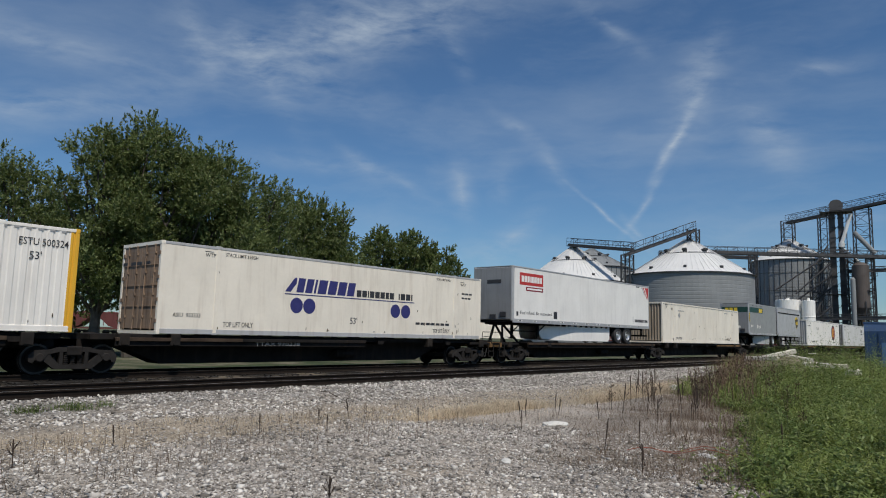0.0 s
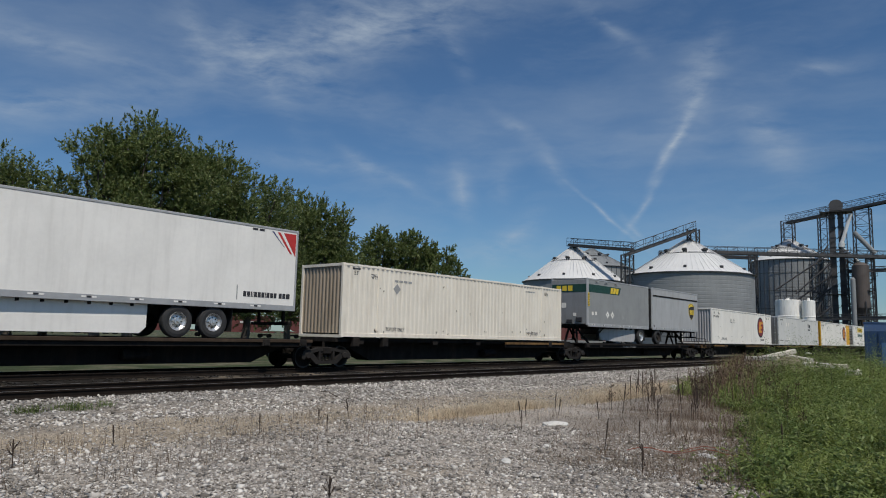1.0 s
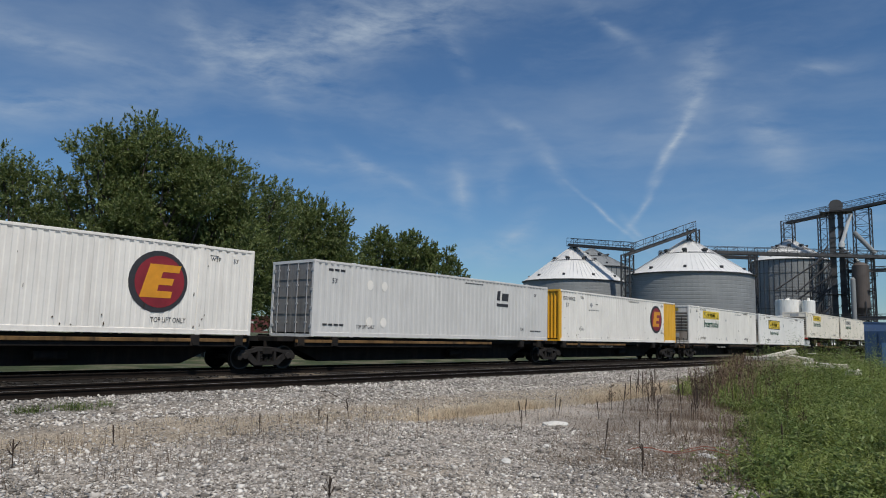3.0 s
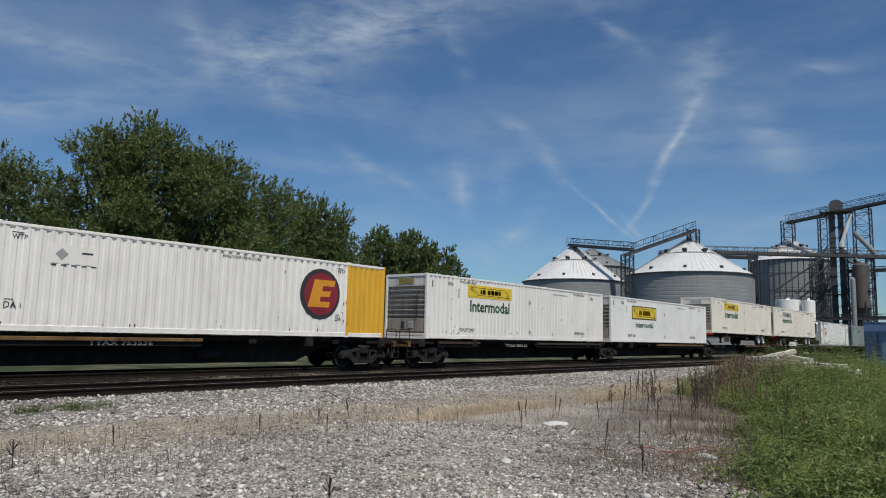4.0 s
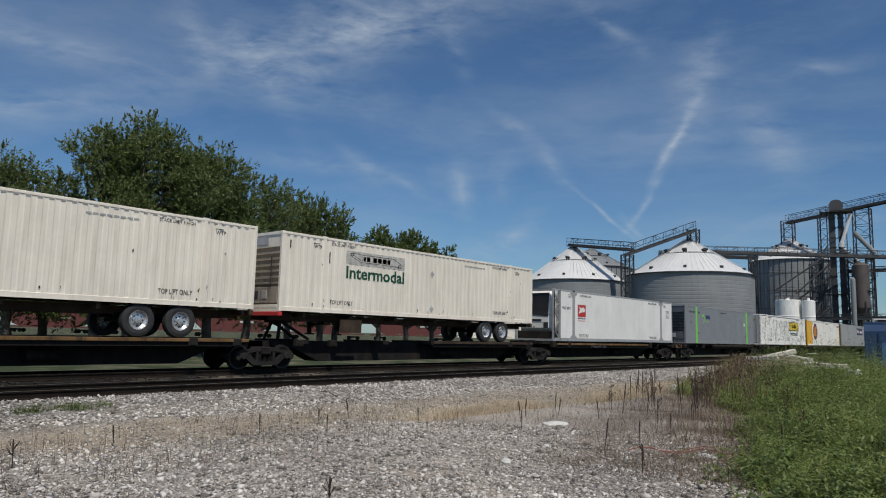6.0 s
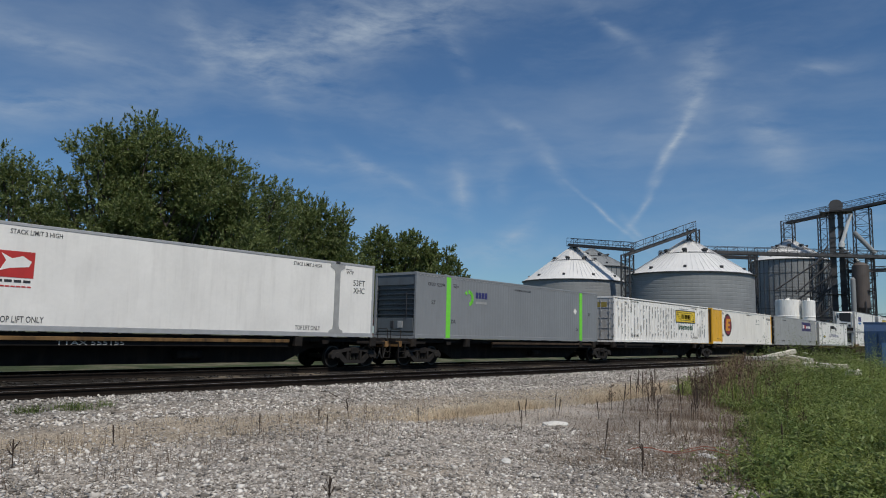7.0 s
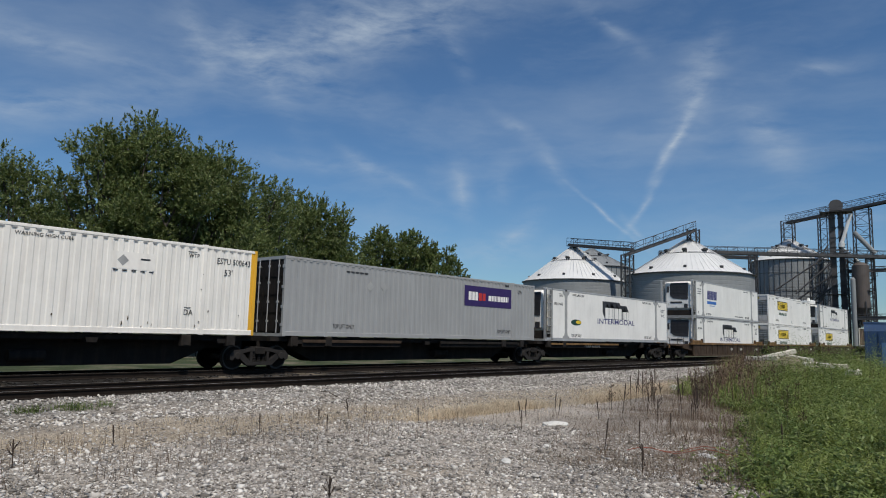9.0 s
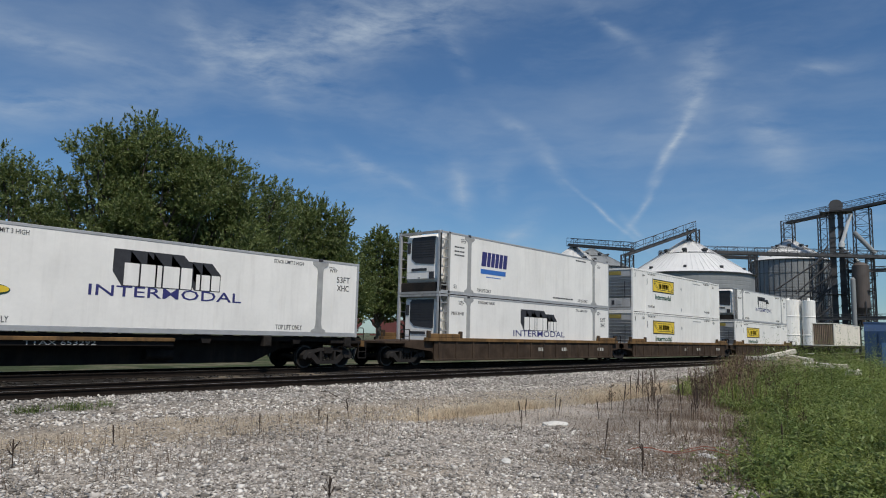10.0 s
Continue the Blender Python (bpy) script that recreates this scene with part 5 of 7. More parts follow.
def build_train():
    plat = [  # truck, truck, own first end, own last end, deck stretches, number
        (-9.6, 8.3, False, False, [(0.1, 0.9, B)], ""),
        (8.3, 26.0, False, True, [(0.06, 0.30, B), (0.30, 0.62, K)], "TTAX 970338"),
        (30.0, 47.3, True, False, [(0.05, 0.95, B)], ""),
        (47.3, 65.7, False, False, [(0.62, 0.92, O)], ""),
        (65.7, 83.5, False, True, [(0.06, 0.94, K)], "TTAX 300838"),
        (87.5, 104.3, True, False, [(0.02, 0.2, O), (0.5, 0.94, O)], ""),
        (104.3, 122.7, False, False, [(0.06, 0.7, O)], ""),
        (122.7, 138.75, False, True, [(0.1, 0.55, O)], "TTAX 753536"),
        (142.8, 159.4, True, False, [(0.02, 0.2, B), (0.5, 0.92, B)], "TTAX 555152"),
        (159.4, 176.7, False, False, [(0.4, 0.9, O)], ""),
        (176.7, 193.8, False, False, [(0.5, 0.95, O)], ""),
        (193.8, 211.2, False, False, [(0.5, 0.95, B)], ""),
        (211.2, 227.8, False, True, [(0.1, 0.8, O)], "TTAX 555155"),
        (231.8, 248.1, True, False, [(0.3, 0.9, B)], ""),
        (248.1, 265.65, False, False, [(0.1, 0.4, K)], ""),
        (265.65, 283.1, False, False, [(0.1, 0.5, B)], ""),
        (283.1, 300.2, False, False, [(0.1, 0.4, B), (0.55, 0.9, K)], ""),
        (300.2, 316.0, False, True, [(0.1, 0.6, O)], "TTAX 653292"),
        (382.5, 399.0, True, False, [(0.1, 0.8, B)], ""),
        (399.0, 416.2, False, False, [(0.1, 0.8, B)], ""),
    ]
    for i, (a, b, f, l, deck, num) in enumerate(plat):
        spine_car(a, b, f, l, deck, num, i in (2, 4, 10, 11))
    well_car(320.3, 339.9, True, False)
    well_car(339.9, 359.9, False, False)
    well_car(359.9, 379.6, False, True)
    z = 1.16
    container(-8.05, z, "white corrugated container with yellow end post on a spine wagon", WHITE, "corrugated", "corrugated", YELLOW, endcols=(0.1, CL - 0.24, YELLOW), depth=0.016, marks=marks_round(3.6, "ESTU 500324", True, 11.0))
    container(10.53, z, "cream-white smooth-sided container with navy discs and soiled brown doors", CREAM, "smooth", "doors", DOORBROWN, post=CREAM, rail=SILVER, marks=marks_discs)
    trailer(29.35, 16.15, "white box trailer with red panel and skirts riding a wagon", BRIGHT, 1.00, 2.95, [11.75, 13.0], 3.0, 0.6, marks_red_shield, (3.4, 10.8), joints=False)
    # front wall: the cream darkened as the shaded side, dirt streaks over it
    container(47.78, z, "plain cream corrugated container, its soiled front wall darkened for shade", CREAM, "corrugated", "corrugated", paint("shaded_soiled_cream", (0.36, 0.30, 0.23), (0.12, 0.09, 0.06), 0.6), marks=marks_plain, pitch=0.27)
    trailer(66.95, 8.33, "grey metal short trailer with dark green band and skirts", ALU, 0.98, 2.92, [7.3], 2.0, 0.5, marks_green_band, (2.5, 6.6), joints=False)
    trailer(75.96, 8.24, "pale grey short trailer with brown and yellow shield", SILVER, 0.98, 2.95, [1.0], 6.0, 6.4, marks_shield, None, IRON, BLACK, joints=False)
    container(87.28, z, "white corrugated container with dark red disc and grey end", WHITE, "corrugated", "corrugated", SILVER, marks=marks_round_white)
    container(106.05, z, "pale grey corrugated container with white placards and dark doors", paint("pale_grey_paint", (0.66, 0.645, 0.615), (0.3, 0.28, 0.25), 0.2), "corrugated", "doors", paint("grimy_grey_door", (0.2, 0.19, 0.18), (0.06, 0.05, 0.04), 0.6), marks=marks_two_tone)
    container(123.45, z, "white corrugated container with yellow end and dark red disc", WHITE, "corrugated", "corrugated", YELLOW, endcols=(0.24, 14.1, YELLOW), depth=0.015, marks=marks_round(12.8, "ESTU 500423", False, 3.3))
    hunt = marks_yellow_panel
    # white of the ribbed ends, greyed in the paint for their weaker light
    shade = paint("shaded_ribbed_end_white", (0.68, 0.65, 0.60), (0.2, 0.11, 0.06), 0.6)
    container(142.2, z, "white corrugated container with yellow panel and green lettering", WHITE, "corrugated", "ribs", shade, marks=hunt(2.86, 6.46, 1.98, 2.58, 3.08, 3.2, 1.30, 0.55, False), plaque=OLIVE)
    container(159.4, z, "bright white corrugated container with black-rimmed yellow panel", BRIGHT, "corrugated", "ribs", shade, marks=hunt(2.96, 6.74, 1.52, 2.40, 3.5, 2.7, 0.98, 0.36), plaque=SILVER)
    chassis(176.9)
    container(176.9, 2.04, "cream corrugated container with yellow panel, lifted on a chassis", CREAM, "corrugated", "ribs", CREAM, marks=hunt(2.88, 6.55, 1.98, 2.58, 3.08, 3.25, 1.32, 0.55, False), plaque=SILVER)
    chassis(194.1)
    container(194.1, 2.04, "cream corrugated container with faded panel, lifted on a chassis", CREAM, "corrugated", "ribs", CREAM, marks=hunt(3.06, 6.35, 1.98, 2.50, 3.08, 3.25, 1.40, 0.5, False, True), plaque=SILVER)
    container(212.4, z, "white smooth cooled container with red square mark", BRIGHT, "smooth", "reefer", None, post=RAILGREY, rail=RAILGREY, marks=marks_red_square, lift="grey", truss=True)
    # end wall: the side's grey painted darker, shade included in the colour
    container(231.07, z, "grey corrugated container with lime green bands and shade-darkened ribbed end", GREY, "corrugated", "clean_ribs", paint("shaded_grey_end", (0.10, 0.115, 0.13), (0.04, 0.04, 0.04), 0.4), marks=marks_lime, pitch=0.22, depth=0.003)
    container(249.43, z, "white plate-sided container with raised ribs and black-rimmed yellow panel", BRIGHT, "ribbed", "doors", SILVER, marks=shadow_marks(hunt(9.68, 13.41, 1.50, 2.43, 10.2, 2.7, 1.0, 0.42)), plaque=OLIVE)
    container(266.5, z, "white corrugated container with broad yellow end and red disc", WHITE, "corrugated", "corrugated", paint("soiled_yellow", (0.30, 0.17, 0.05), (0.08, 0.05, 0.03), 0.7), endcols=(2.3, CL - 0.24, YELLOW), depth=0.015, marks=marks_round(3.65, "ESTU 500643", True, 11.2))
    container(283.85, z, "grey corrugated container with dark purple panel", paint("mid_grey_paint", (0.335, 0.335, 0.33), (0.2, 0.2, 0.19), 0.25), "corrugated", "doors", CARBLACK, marks=marks_purple)
    container(301.1, z, "white smooth cooled container with black block and navy lettering", BRIGHT, "smooth", "reefer", None, post=RAILGREY, rail=RAILGREY, marks=marks_block(), lift="grey")
    lo, up = 0.285, 3.185
    container(322.1, lo, "white smooth cooled container low in a well wagon", BRIGHT, "smooth", "reefer", None, post=RAILGREY, rail=RAILGREY, marks=marks_block(0, False), lift="grey")
    container(322.1, up, "white cooled container with blue marks stacked on another", BRIGHT, "smooth", "reefer", None, post=RAILGREY, rail=RAILGREY, marks=marks_blue_bar, lift="grey")
    for k in (lo, up):
        container(341.6, k, "white container with yellow panel stacked in a well wagon", BRIGHT, "corrugated", "clean_ribs", SILVER, marks=hunt(3.1, 6.75, 1.48, 2.4, 3.5, 2.7, 0.98, 0.36), plaque=OLIVE)
    container(361.6, lo, "white container with yellow panel low in a well wagon", BRIGHT, "corrugated", "clean_ribs", SILVER, marks=hunt(3.1, 6.75, 1.48, 2.4, 3.5, 2.7, 0.98, 0.36), plaque=OLIVE)
    container(361.6, up, "white cooled container with black block mark stacked on another", BRIGHT, "smooth", "reefer", None, post=RAILGREY, rail=RAILGREY, marks=marks_block(0, False), lift="grey")
    container(399.3, z, "cream corrugated container with a soiled front wall, on a spine wagon", CREAM, "corrugated", "corrugated", DOORBROWN, marks=marks_plain)


build_train()


# ---- the grain elevator behind the line ----
GALV = material("galvanised_steel", (0.255, 0.268, 0.272), 0.6, 0.0, 0.12, 0.25, (0.24, 0.25, 0.25), 0.6, True, spec=0.25)
ROOFSTEEL = material("bright_roof_steel", (0.64, 0.64, 0.63), 0.75, 0.0, 0.06, 0.3, (0.55, 0.55, 0.54), 0.3, spec=0.2)
STEEL = material("dark_structural_steel", (0.055, 0.058, 0.062), 0.65, 0.1, 0.25, 0.5, (0.07, 0.05, 0.04), 0.4)
TANKWHITE = paint("tank_white", (0.88, 0.86, 0.81), (0.3, 0.25, 0.2), 0.3)
LEGGREY = material("grey_leg_casing", (0.07, 0.07, 0.072), 0.65, 0.0, 0.15, 0.5, (0.1, 0.08, 0.07), 0.5, True)


def grain_bin(x, y, r, eave, apex, ribs=False, group="grain bins", roofing=None):
    root = thing("grain_bin", ("tall ribbed" if ribs else "broad corrugated") + " galvanised steel grain bin with a bright conical roof", "grain bin", pose(x, y, -0.5), group)
    eave, apex = eave + 0.5, apex + 0.5
    prof = []
    n = round(eave / 0.8)
    for i in range(n):
        z = eave * i / n
        prof += [(z, r), (z + 0.74 * eave / n, r), (z + 0.80 * eave / n, r - 0.018), (z + 0.94 * eave / n, r - 0.018)]
    prof.append((eave, r))
    part("bin_wall", lathe(prof, "Z", 72), GALV, root)
    bm = bmesh.new()
    seg = 72
    mid = 0.56
    zm = eave + (apex - eave) * mid
    rings = [(r + 0.25, eave - 0.1), (r * (1 - mid) + 0.1, zm), (r * (1 - mid) - 0.2, zm + 0.12), (1.1, apex - 0.3), (1.1, apex)]
    vs = [[bm.verts.new((q * math.cos(2 * math.pi * i / seg), q * math.sin(2 * math.pi * i / seg), z)) for i in range(seg)] for q, z in rings]
    for a, b in zip(vs, vs[1:]):
        for i in range(seg):
            bm.faces.new((a[i], a[(i + 1) % seg], b[(i + 1) % seg], b[i]))
    bm.faces.new(vs[-1])
    part("roof", bm, roofing or ROOFSTEEL, root, "conical steel roof")
    bm = bmesh.new()
    for i in range(72):
        a = 2 * math.pi * i / 72
        c, s = math.cos(a), math.sin(a)
        add_beam(bm, ((r + 0.2) * c, (r + 0.2) * s, eave), (1.2 * c, 1.2 * s, apex - 0.2), 0.05, 0.055)
    part("roof_ribs", bm, roofing or ROOFSTEEL, root)
    bm = bmesh.new()
    for i in range(36):
        a, b = 2 * math.pi * i / 36, 2 * math.pi * (i + 1) / 36
        q = r * (1 - mid) + 0.15
        add_beam(bm, (q * math.cos(a), q * math.sin(a), zm + 0.15), (q * math.cos(b), q * math.sin(b), zm + 0.15), 0.16)
    part("roof_ring", bm, STEEL, root)
    for i in range(8):
        a = 2 * math.pi * (i + 0.3) / 8
        q = r * (1 - mid) - 0.6
        m = pose(q * math.cos(a), q * math.sin(a), zm + 0.2) @ pose(0, 0, 0, 0, 0, math.degrees(a))
        v = part("roof_vent", box(-0.5, 0.5, -0.45, 0.45, 0, 0.85, bevel=0.12), STEEL, root, at=m)
        part("vent_hood", box(0.3, 0.75, -0.5, 0.5, 0.45, 0.95, bevel=0.08), STEEL, v)
    for i in range(10):
        a = 2 * math.pi * (i + 0.5) / 10
        q = r - 1.6
        zz = eave + (apex - eave) * 1.6 / r
        part("hatch", box(-0.3, 0.3, -0.3, 0.3, 0, 0.5, bevel=0.05), STEEL, root, at=pose(q * math.cos(a), q * math.sin(a), zz) @ pose(0, 0, 0, 0, 0, math.degrees(a)))
    bm = bmesh.new()
    for i in range(48):
        a, b = 2 * math.pi * i / 48, 2 * math.pi * (i + 1) / 48
        q = r + 0.28
        add_beam(bm, (q * math.cos(a), q * math.sin(a), eave - 0.05), (q * math.cos(b), q * math.sin(b), eave - 0.05), 0.2)
    part("eave_ring", bm, STEEL, root)
    if ribs:
        bm = bmesh.new()
        for i in range(44):
            a = 2 * math.pi * i / 44
            c, s = (r + 0.08) * math.cos(a), (r + 0.08) * math.sin(a)
            add_beam(bm, (c, s, 0), (c, s, eave), 0.10)
        for k in (0.25, 0.45, 0.65, 0.85):
            for i in range(44):
                a, b = 2 * math.pi * i / 44, 2 * math.pi * (i + 1) / 44
                q = r + 0.14
                add_beam(bm, (q * math.cos(a), q * math.sin(a), eave * k), (q * math.cos(b), q * math.sin(b), eave * k), 0.08)
        part("wall_stiffeners", bm, STEEL, root, "dark upright stiffeners and rings")
    else:
        # ladder in a cage
        a = math.radians(40)
        c, s = math.cos(a), math.sin(a)
        bm = bmesh.new()
        for d in (-0.3, 0.3):
            add_beam(bm, ((r + 0.2) * c - s * d, (r + 0.2) * s + c * d, 0), ((r + 0.2) * c - s * d, (r + 0.2) * s + c * d, eave), 0.08)
        for k in range(int(eave / 0.6)):
            add_beam(bm, ((r + 0.2) * c - s * 0.3, (r + 0.2) * s + c * 0.3, k * 0.6), ((r + 0.2) * c + s * 0.3, (r + 0.2) * s - c * 0.3, k * 0.6), 0.05)
        part("ladder", bm, STEEL, root)
    return root


def conveyor(a, b, label, depth=1.6, w=1.6, rail=True, tube=False):
    """A lattice catwalk with a conveyor trough between two high points."""
    a, b = Vector(a), Vector(b)
    d = b - a
    n = max(3, round(d.length / 2.4))
    side = Vector((-d.y, d.x, 0)).normalized() * (w / 2)
    root = thing("conveyor_bridge", label, "conveyor", Matrix.Translation(a), "conveyor bridges")
    up = Vector((0, 0, 1))
    for s in (-1, 1):
        bm = bmesh.new()
        o = side * s
        add_beam(bm, o, o + d, 0.17)
        add_beam(bm, o + up * depth, o + d + up * depth, 0.11)
        for i in range(n + 1):
            p = o + d * (i / n)
            add_beam(bm, p, p + up * depth, 0.08)
            if i < n:
                q = o + d * ((i + 1) / n)
                add_beam(bm, p + (up * depth if i % 2 else up * 0), q + (up * 0 if i % 2 else up * depth), 0.06)
        if rail:
            add_beam(bm, o + up * depth * 0.55, o + d + up * depth * 0.55, 0.07)
        part("lattice_side", bm, STEEL, root)
    bm = bmesh.new()
    add_beam(bm, up * 0.1, d + up * 0.1, w * 0.9, 0.1)
    part("walkway", bm, STEEL, root)
    bm = bmesh.new()
    add_beam(bm, up * 0.45, d + up * 0.45, 0.6, 0.55)
    part("conveyor_trough", bm, LEGGREY, root)
    return root


def lattice_tower(x, y, w, z1, label, step=3.0, z0=-0.5):
    root = thing("lattice_tower", label, "steel tower", pose(x, y, 0), "lattice towers")
    h = w / 2
    cs = [(-h, -h), (h, -h), (h, h), (-h, h)]
    for cx, cy in cs:
        part("tower_leg", add_beam(bmesh.new(), (cx, cy, z0), (cx, cy, z1), 0.28), STEEL, root)
    for i in range(4):
        (ax, ay), (bx, by) = cs[i], cs[(i + 1) % 4]
        z, k = z0, 0
        while z < z1 - 0.5:
            t = min(z + step, z1)
            part("cross_bar", add_beam(bmesh.new(), (ax, ay, t), (bx, by, t), 0.11), STEEL, root)
            p, q = ((ax, ay), (bx, by)) if k % 2 else ((bx, by), (ax, ay))
            part("brace", add_beam(bmesh.new(), (*p, z), (*q, t), 0.10), STEEL, root)
            z, k = t, k + 1
    return root


def polar(az, d):
    return d * math.sin(radians(az)), d * math.cos(radians(az))


def lift(az, d, el_tan):
    """A point at a bearing, distance and slope over the eye."""
    x, y = polar(az, d)
    return Vector((x, y, EYE.z + d * el_tan))


def build_elevator():
    grain_bin(*polar(59.9, 191.4), 13.6, 16.1, 25.9)
    grain_bin(*polar(68.7, 166.9), 13.7, 15.7, 24.2)
    grain_bin(*polar(75.8, 225), 10.6, 24.6, 31.3, True)
    grain_bin(*polar(61.3, 232), 12.6, 23.8, 30.4, True, roofing=GALV)
    steel = "dark steel lattice conveyor bridge over the grain bins"
    conveyor(lift(59.5, 191, 0.1290), lift(64.6, 176, 0.1215), steel, 2.2)
    conveyor(lift(63.9, 160, 0.1140), lift(69.2, 165, 0.1470), steel, 2.4)
    conveyor(lift(68.6, 176, 0.1185), lift(83.5, 200, 0.1030), steel, 1.7)
    conveyor(lift(66.5, 190, 0.1155), lift(73.5, 196, 0.1085), steel, 1.2)
    conveyor(lift(75.7, 221, 0.1535), lift(83.5, 205, 0.1780), steel, 2.4)
    conveyor(lift(74.6, 190, 0.0290), lift(84.0, 190, 0.0320), steel, 1.2, 1.2)
    conveyor(lift(79.5, 195, 0.0885), lift(83.5, 195, 0.0900), steel, 1.2, 1.2)
    lattice_tower(*polar(64.1, 160), 2.0, 20.0, "slender steel lattice mast under the conveyor bridge", 2.4)
    lattice_tower(*polar(78.15, 215.5), 2.8, 36.1, "tall steel lattice tower under the high conveyor")
    lattice_tower(*polar(80.5, 211.4), 3.8, 36.95, "tall steel lattice tower under the high conveyor")
    lattice_tower(*polar(75.75, 224), 3.0, 36.5, "short steel lattice head frame on a grain bin", 2.4, 29.6)
    lattice_tower(*polar(69.1, 166.5), 2.0, 26.5, "short steel lattice head frame on a grain bin", 1.6, 23.0)
    lattice_tower(*polar(73.3, 190), 1.6, 23.2, "slender steel lattice mast under the conveyor bridge", 2.6)
    lattice_tower(*polar(77.4, 196), 2.0, 21.0, "slender steel lattice mast beside the bucket elevator", 2.4)
    lattice_tower(*polar(82.2, 196), 1.8, 21.0, "slender steel lattice mast under the conveyor bridge", 2.4)
    lattice_tower(*polar(79.7, 195), 2.0, 22.0, "slender steel lattice mast beside the hopper bin", 2.2)
    lattice_tower(*polar(80.85, 197), 1.6, 22.0, "slender steel lattice mast beside the hopper bin", 2.2)
    # bucket elevator: two casings, rounded head, platforms, spouts
    x, y = polar(78.9, 196)
    root = thing("bucket_elevator", "tall dark bucket elevator with rounded head, platforms and pale spouts", "grain elevator", pose(x, y, -0.5) @ pose(0, 0, 0, 0, 0, -78.9))
    top = 36.2
    for o in (-0.9, 0.9):
        part("leg_casing", box(o - 0.6, o + 0.6, -0.7, 0.7, 0, top - 1.5), LEGGREY, root)
        bm = bmesh.new()
        for k in range(14):
            add_box(bm, o - 0.72, o + 0.72, -0.82, 0.82, 1.5 + k * 2.4, 1.7 + k * 2.4)
        part("casing_flange", bm, STEEL, root)
    part("elevator_head", prism([(-1.3, top - 1.6), (1.3, top - 1.6), (1.5, top), (1.1, top + 0.7), (0.4, top + 1.1), (-0.4, top + 1.1), (-1.1, top + 0.7), (-1.5, top)], -1.1, 1.1), LEGGREY, root)
    for z, w in ((top - 2.0, 3.6), (24.0, 2.8), (14.0, 2.6), (6.0, 3.2)):
        plat = part("platform", box(-w, w, -w * 0.7, w * 0.7, z - 0.1, z), STEEL, root)
        bm = bmesh.new()
        for sx in (-w, w):
            for sy in (-w * 0.7, w * 0.7):
                add_beam(bm, (sx, sy, z), (sx, sy, z + 1.1), 0.08)
        for zz in (z + 0.55, z + 1.1):
            for s in (-1, 1):
                add_beam(bm, (-w, s * w * 0.7, zz), (w, s * w * 0.7, zz), 0.07)
                add_beam(bm, (s * w, -w * 0.7, zz), (s * w, w * 0.7, zz), 0.07)
        part("guard_rail", bm, STEEL, plat)
    bm = bmesh.new()
    for o, s in ((-2.0, 1), (2.0, -1)):
        for k in range(12):
            z = 1 + k * 2.8
            add_beam(bm, (o * s, -0.9, z), (-o * s, -0.9, z + 2.8), 0.1)
    for o in (-2.1, 2.1):
        for q in (-1.0, 1.0):
            add_beam(bm, (o, q, 0), (o, q, top - 2), 0.18)
    part("bracing", bm, STEEL, root)
    pale = paint("pale_spout", (0.70, 0.70, 0.68))
    bm = add_tube(bmesh.new(), (3.1, -1.2, top - 2.6), (1.0, -1.6, 26.5), 0.42, seg=10)
    add_tube(bm, (1.0, -1.6, 26.5), (0.8, -1.6, 25.4), 0.7, 0.7, seg=10)
    part("spout", bm, pale, root)
    part("spout", add_tube(bmesh.new(), (0.8, -1.6, 25.4), (4.6, -1.4, 21.4), 0.3, seg=10), pale, root)
    part("spout", add_tube(bmesh.new(), (3.6, -1.2, 29.0), (7.8, -1.0, 23.6), 0.55, 0.55, seg=10), GALV, root)
    part("spout", add_tube(bmesh.new(), (1.6, -1.4, 9.0), (6.2, -1.2, 17.0), 0.3, seg=8), LEGGREY, root)
    part("spout", add_tube(bmesh.new(), (-6.0, -1.4, 7.0), (-1.2, -1.2, 20.0), 0.35, seg=8), LEGGREY, root)
    for (xa, za), (xb, zb) in (((-1.6, 21.5), (-9.5, 14.0)), ((-1.6, 18.5), (-13.5, 9.0)), ((-1.6, 15.5), (-9.0, 9.5)), ((-2.0, 26.0), (-5.0, 21.0)), ((1.8, 22.0), (7.0, 19.0)), ((1.8, 12.0), (5.8, 8.0)), ((-1.8, 11.0), (-6.5, 6.5)), ((-2.2, 23.5), (-14.0, 15.0))):
        part("grain_spout", add_tube(bmesh.new(), (xa, -1.5, za), (xb, -2.5, zb), 0.2, seg=8), LEGGREY, root)
    for xa, xb, z in ((-13, -2, 14.6), (-9, -2, 9.2), (2, 8, 18.2), (-6, 2, 4.8)):
        wk = part("catwalk", box(xa, xb, -2.2, -1.2, z - 0.08, z), STEEL, root)
        bm = bmesh.new()
        for k in range(5):
            add_beam(bm, (xa + (xb - xa) * k / 4, -2.2, z), (xa + (xb - xa) * k / 4, -2.2, z + 1.1), 0.06)
        for zz in (0.55, 1.1):
            add_beam(bm, (xa, -2.2, z + zz), (xb, -2.2, z + zz), 0.06)
        part("guard_rail", bm, STEEL, wk)
    # hanging bin with a cone on four legs
    x, y = polar(80.25, 192)
    root = thing("hopper_bin", "tall grey-brown steel hopper bin on legs beside the bucket elevator", "hopper bin", pose(x, y, -0.5))
    rust = material("drab_bin_steel", (0.11, 0.092, 0.082), 0.6, 0.2, 0.15, 0.4, (0.12, 0.08, 0.06), 0.5, True)
    part("bin_wall", lathe([(10.5, 1.75), (20.5, 1.8), (21.2, 0.9)], "Z", 28), rust, root)
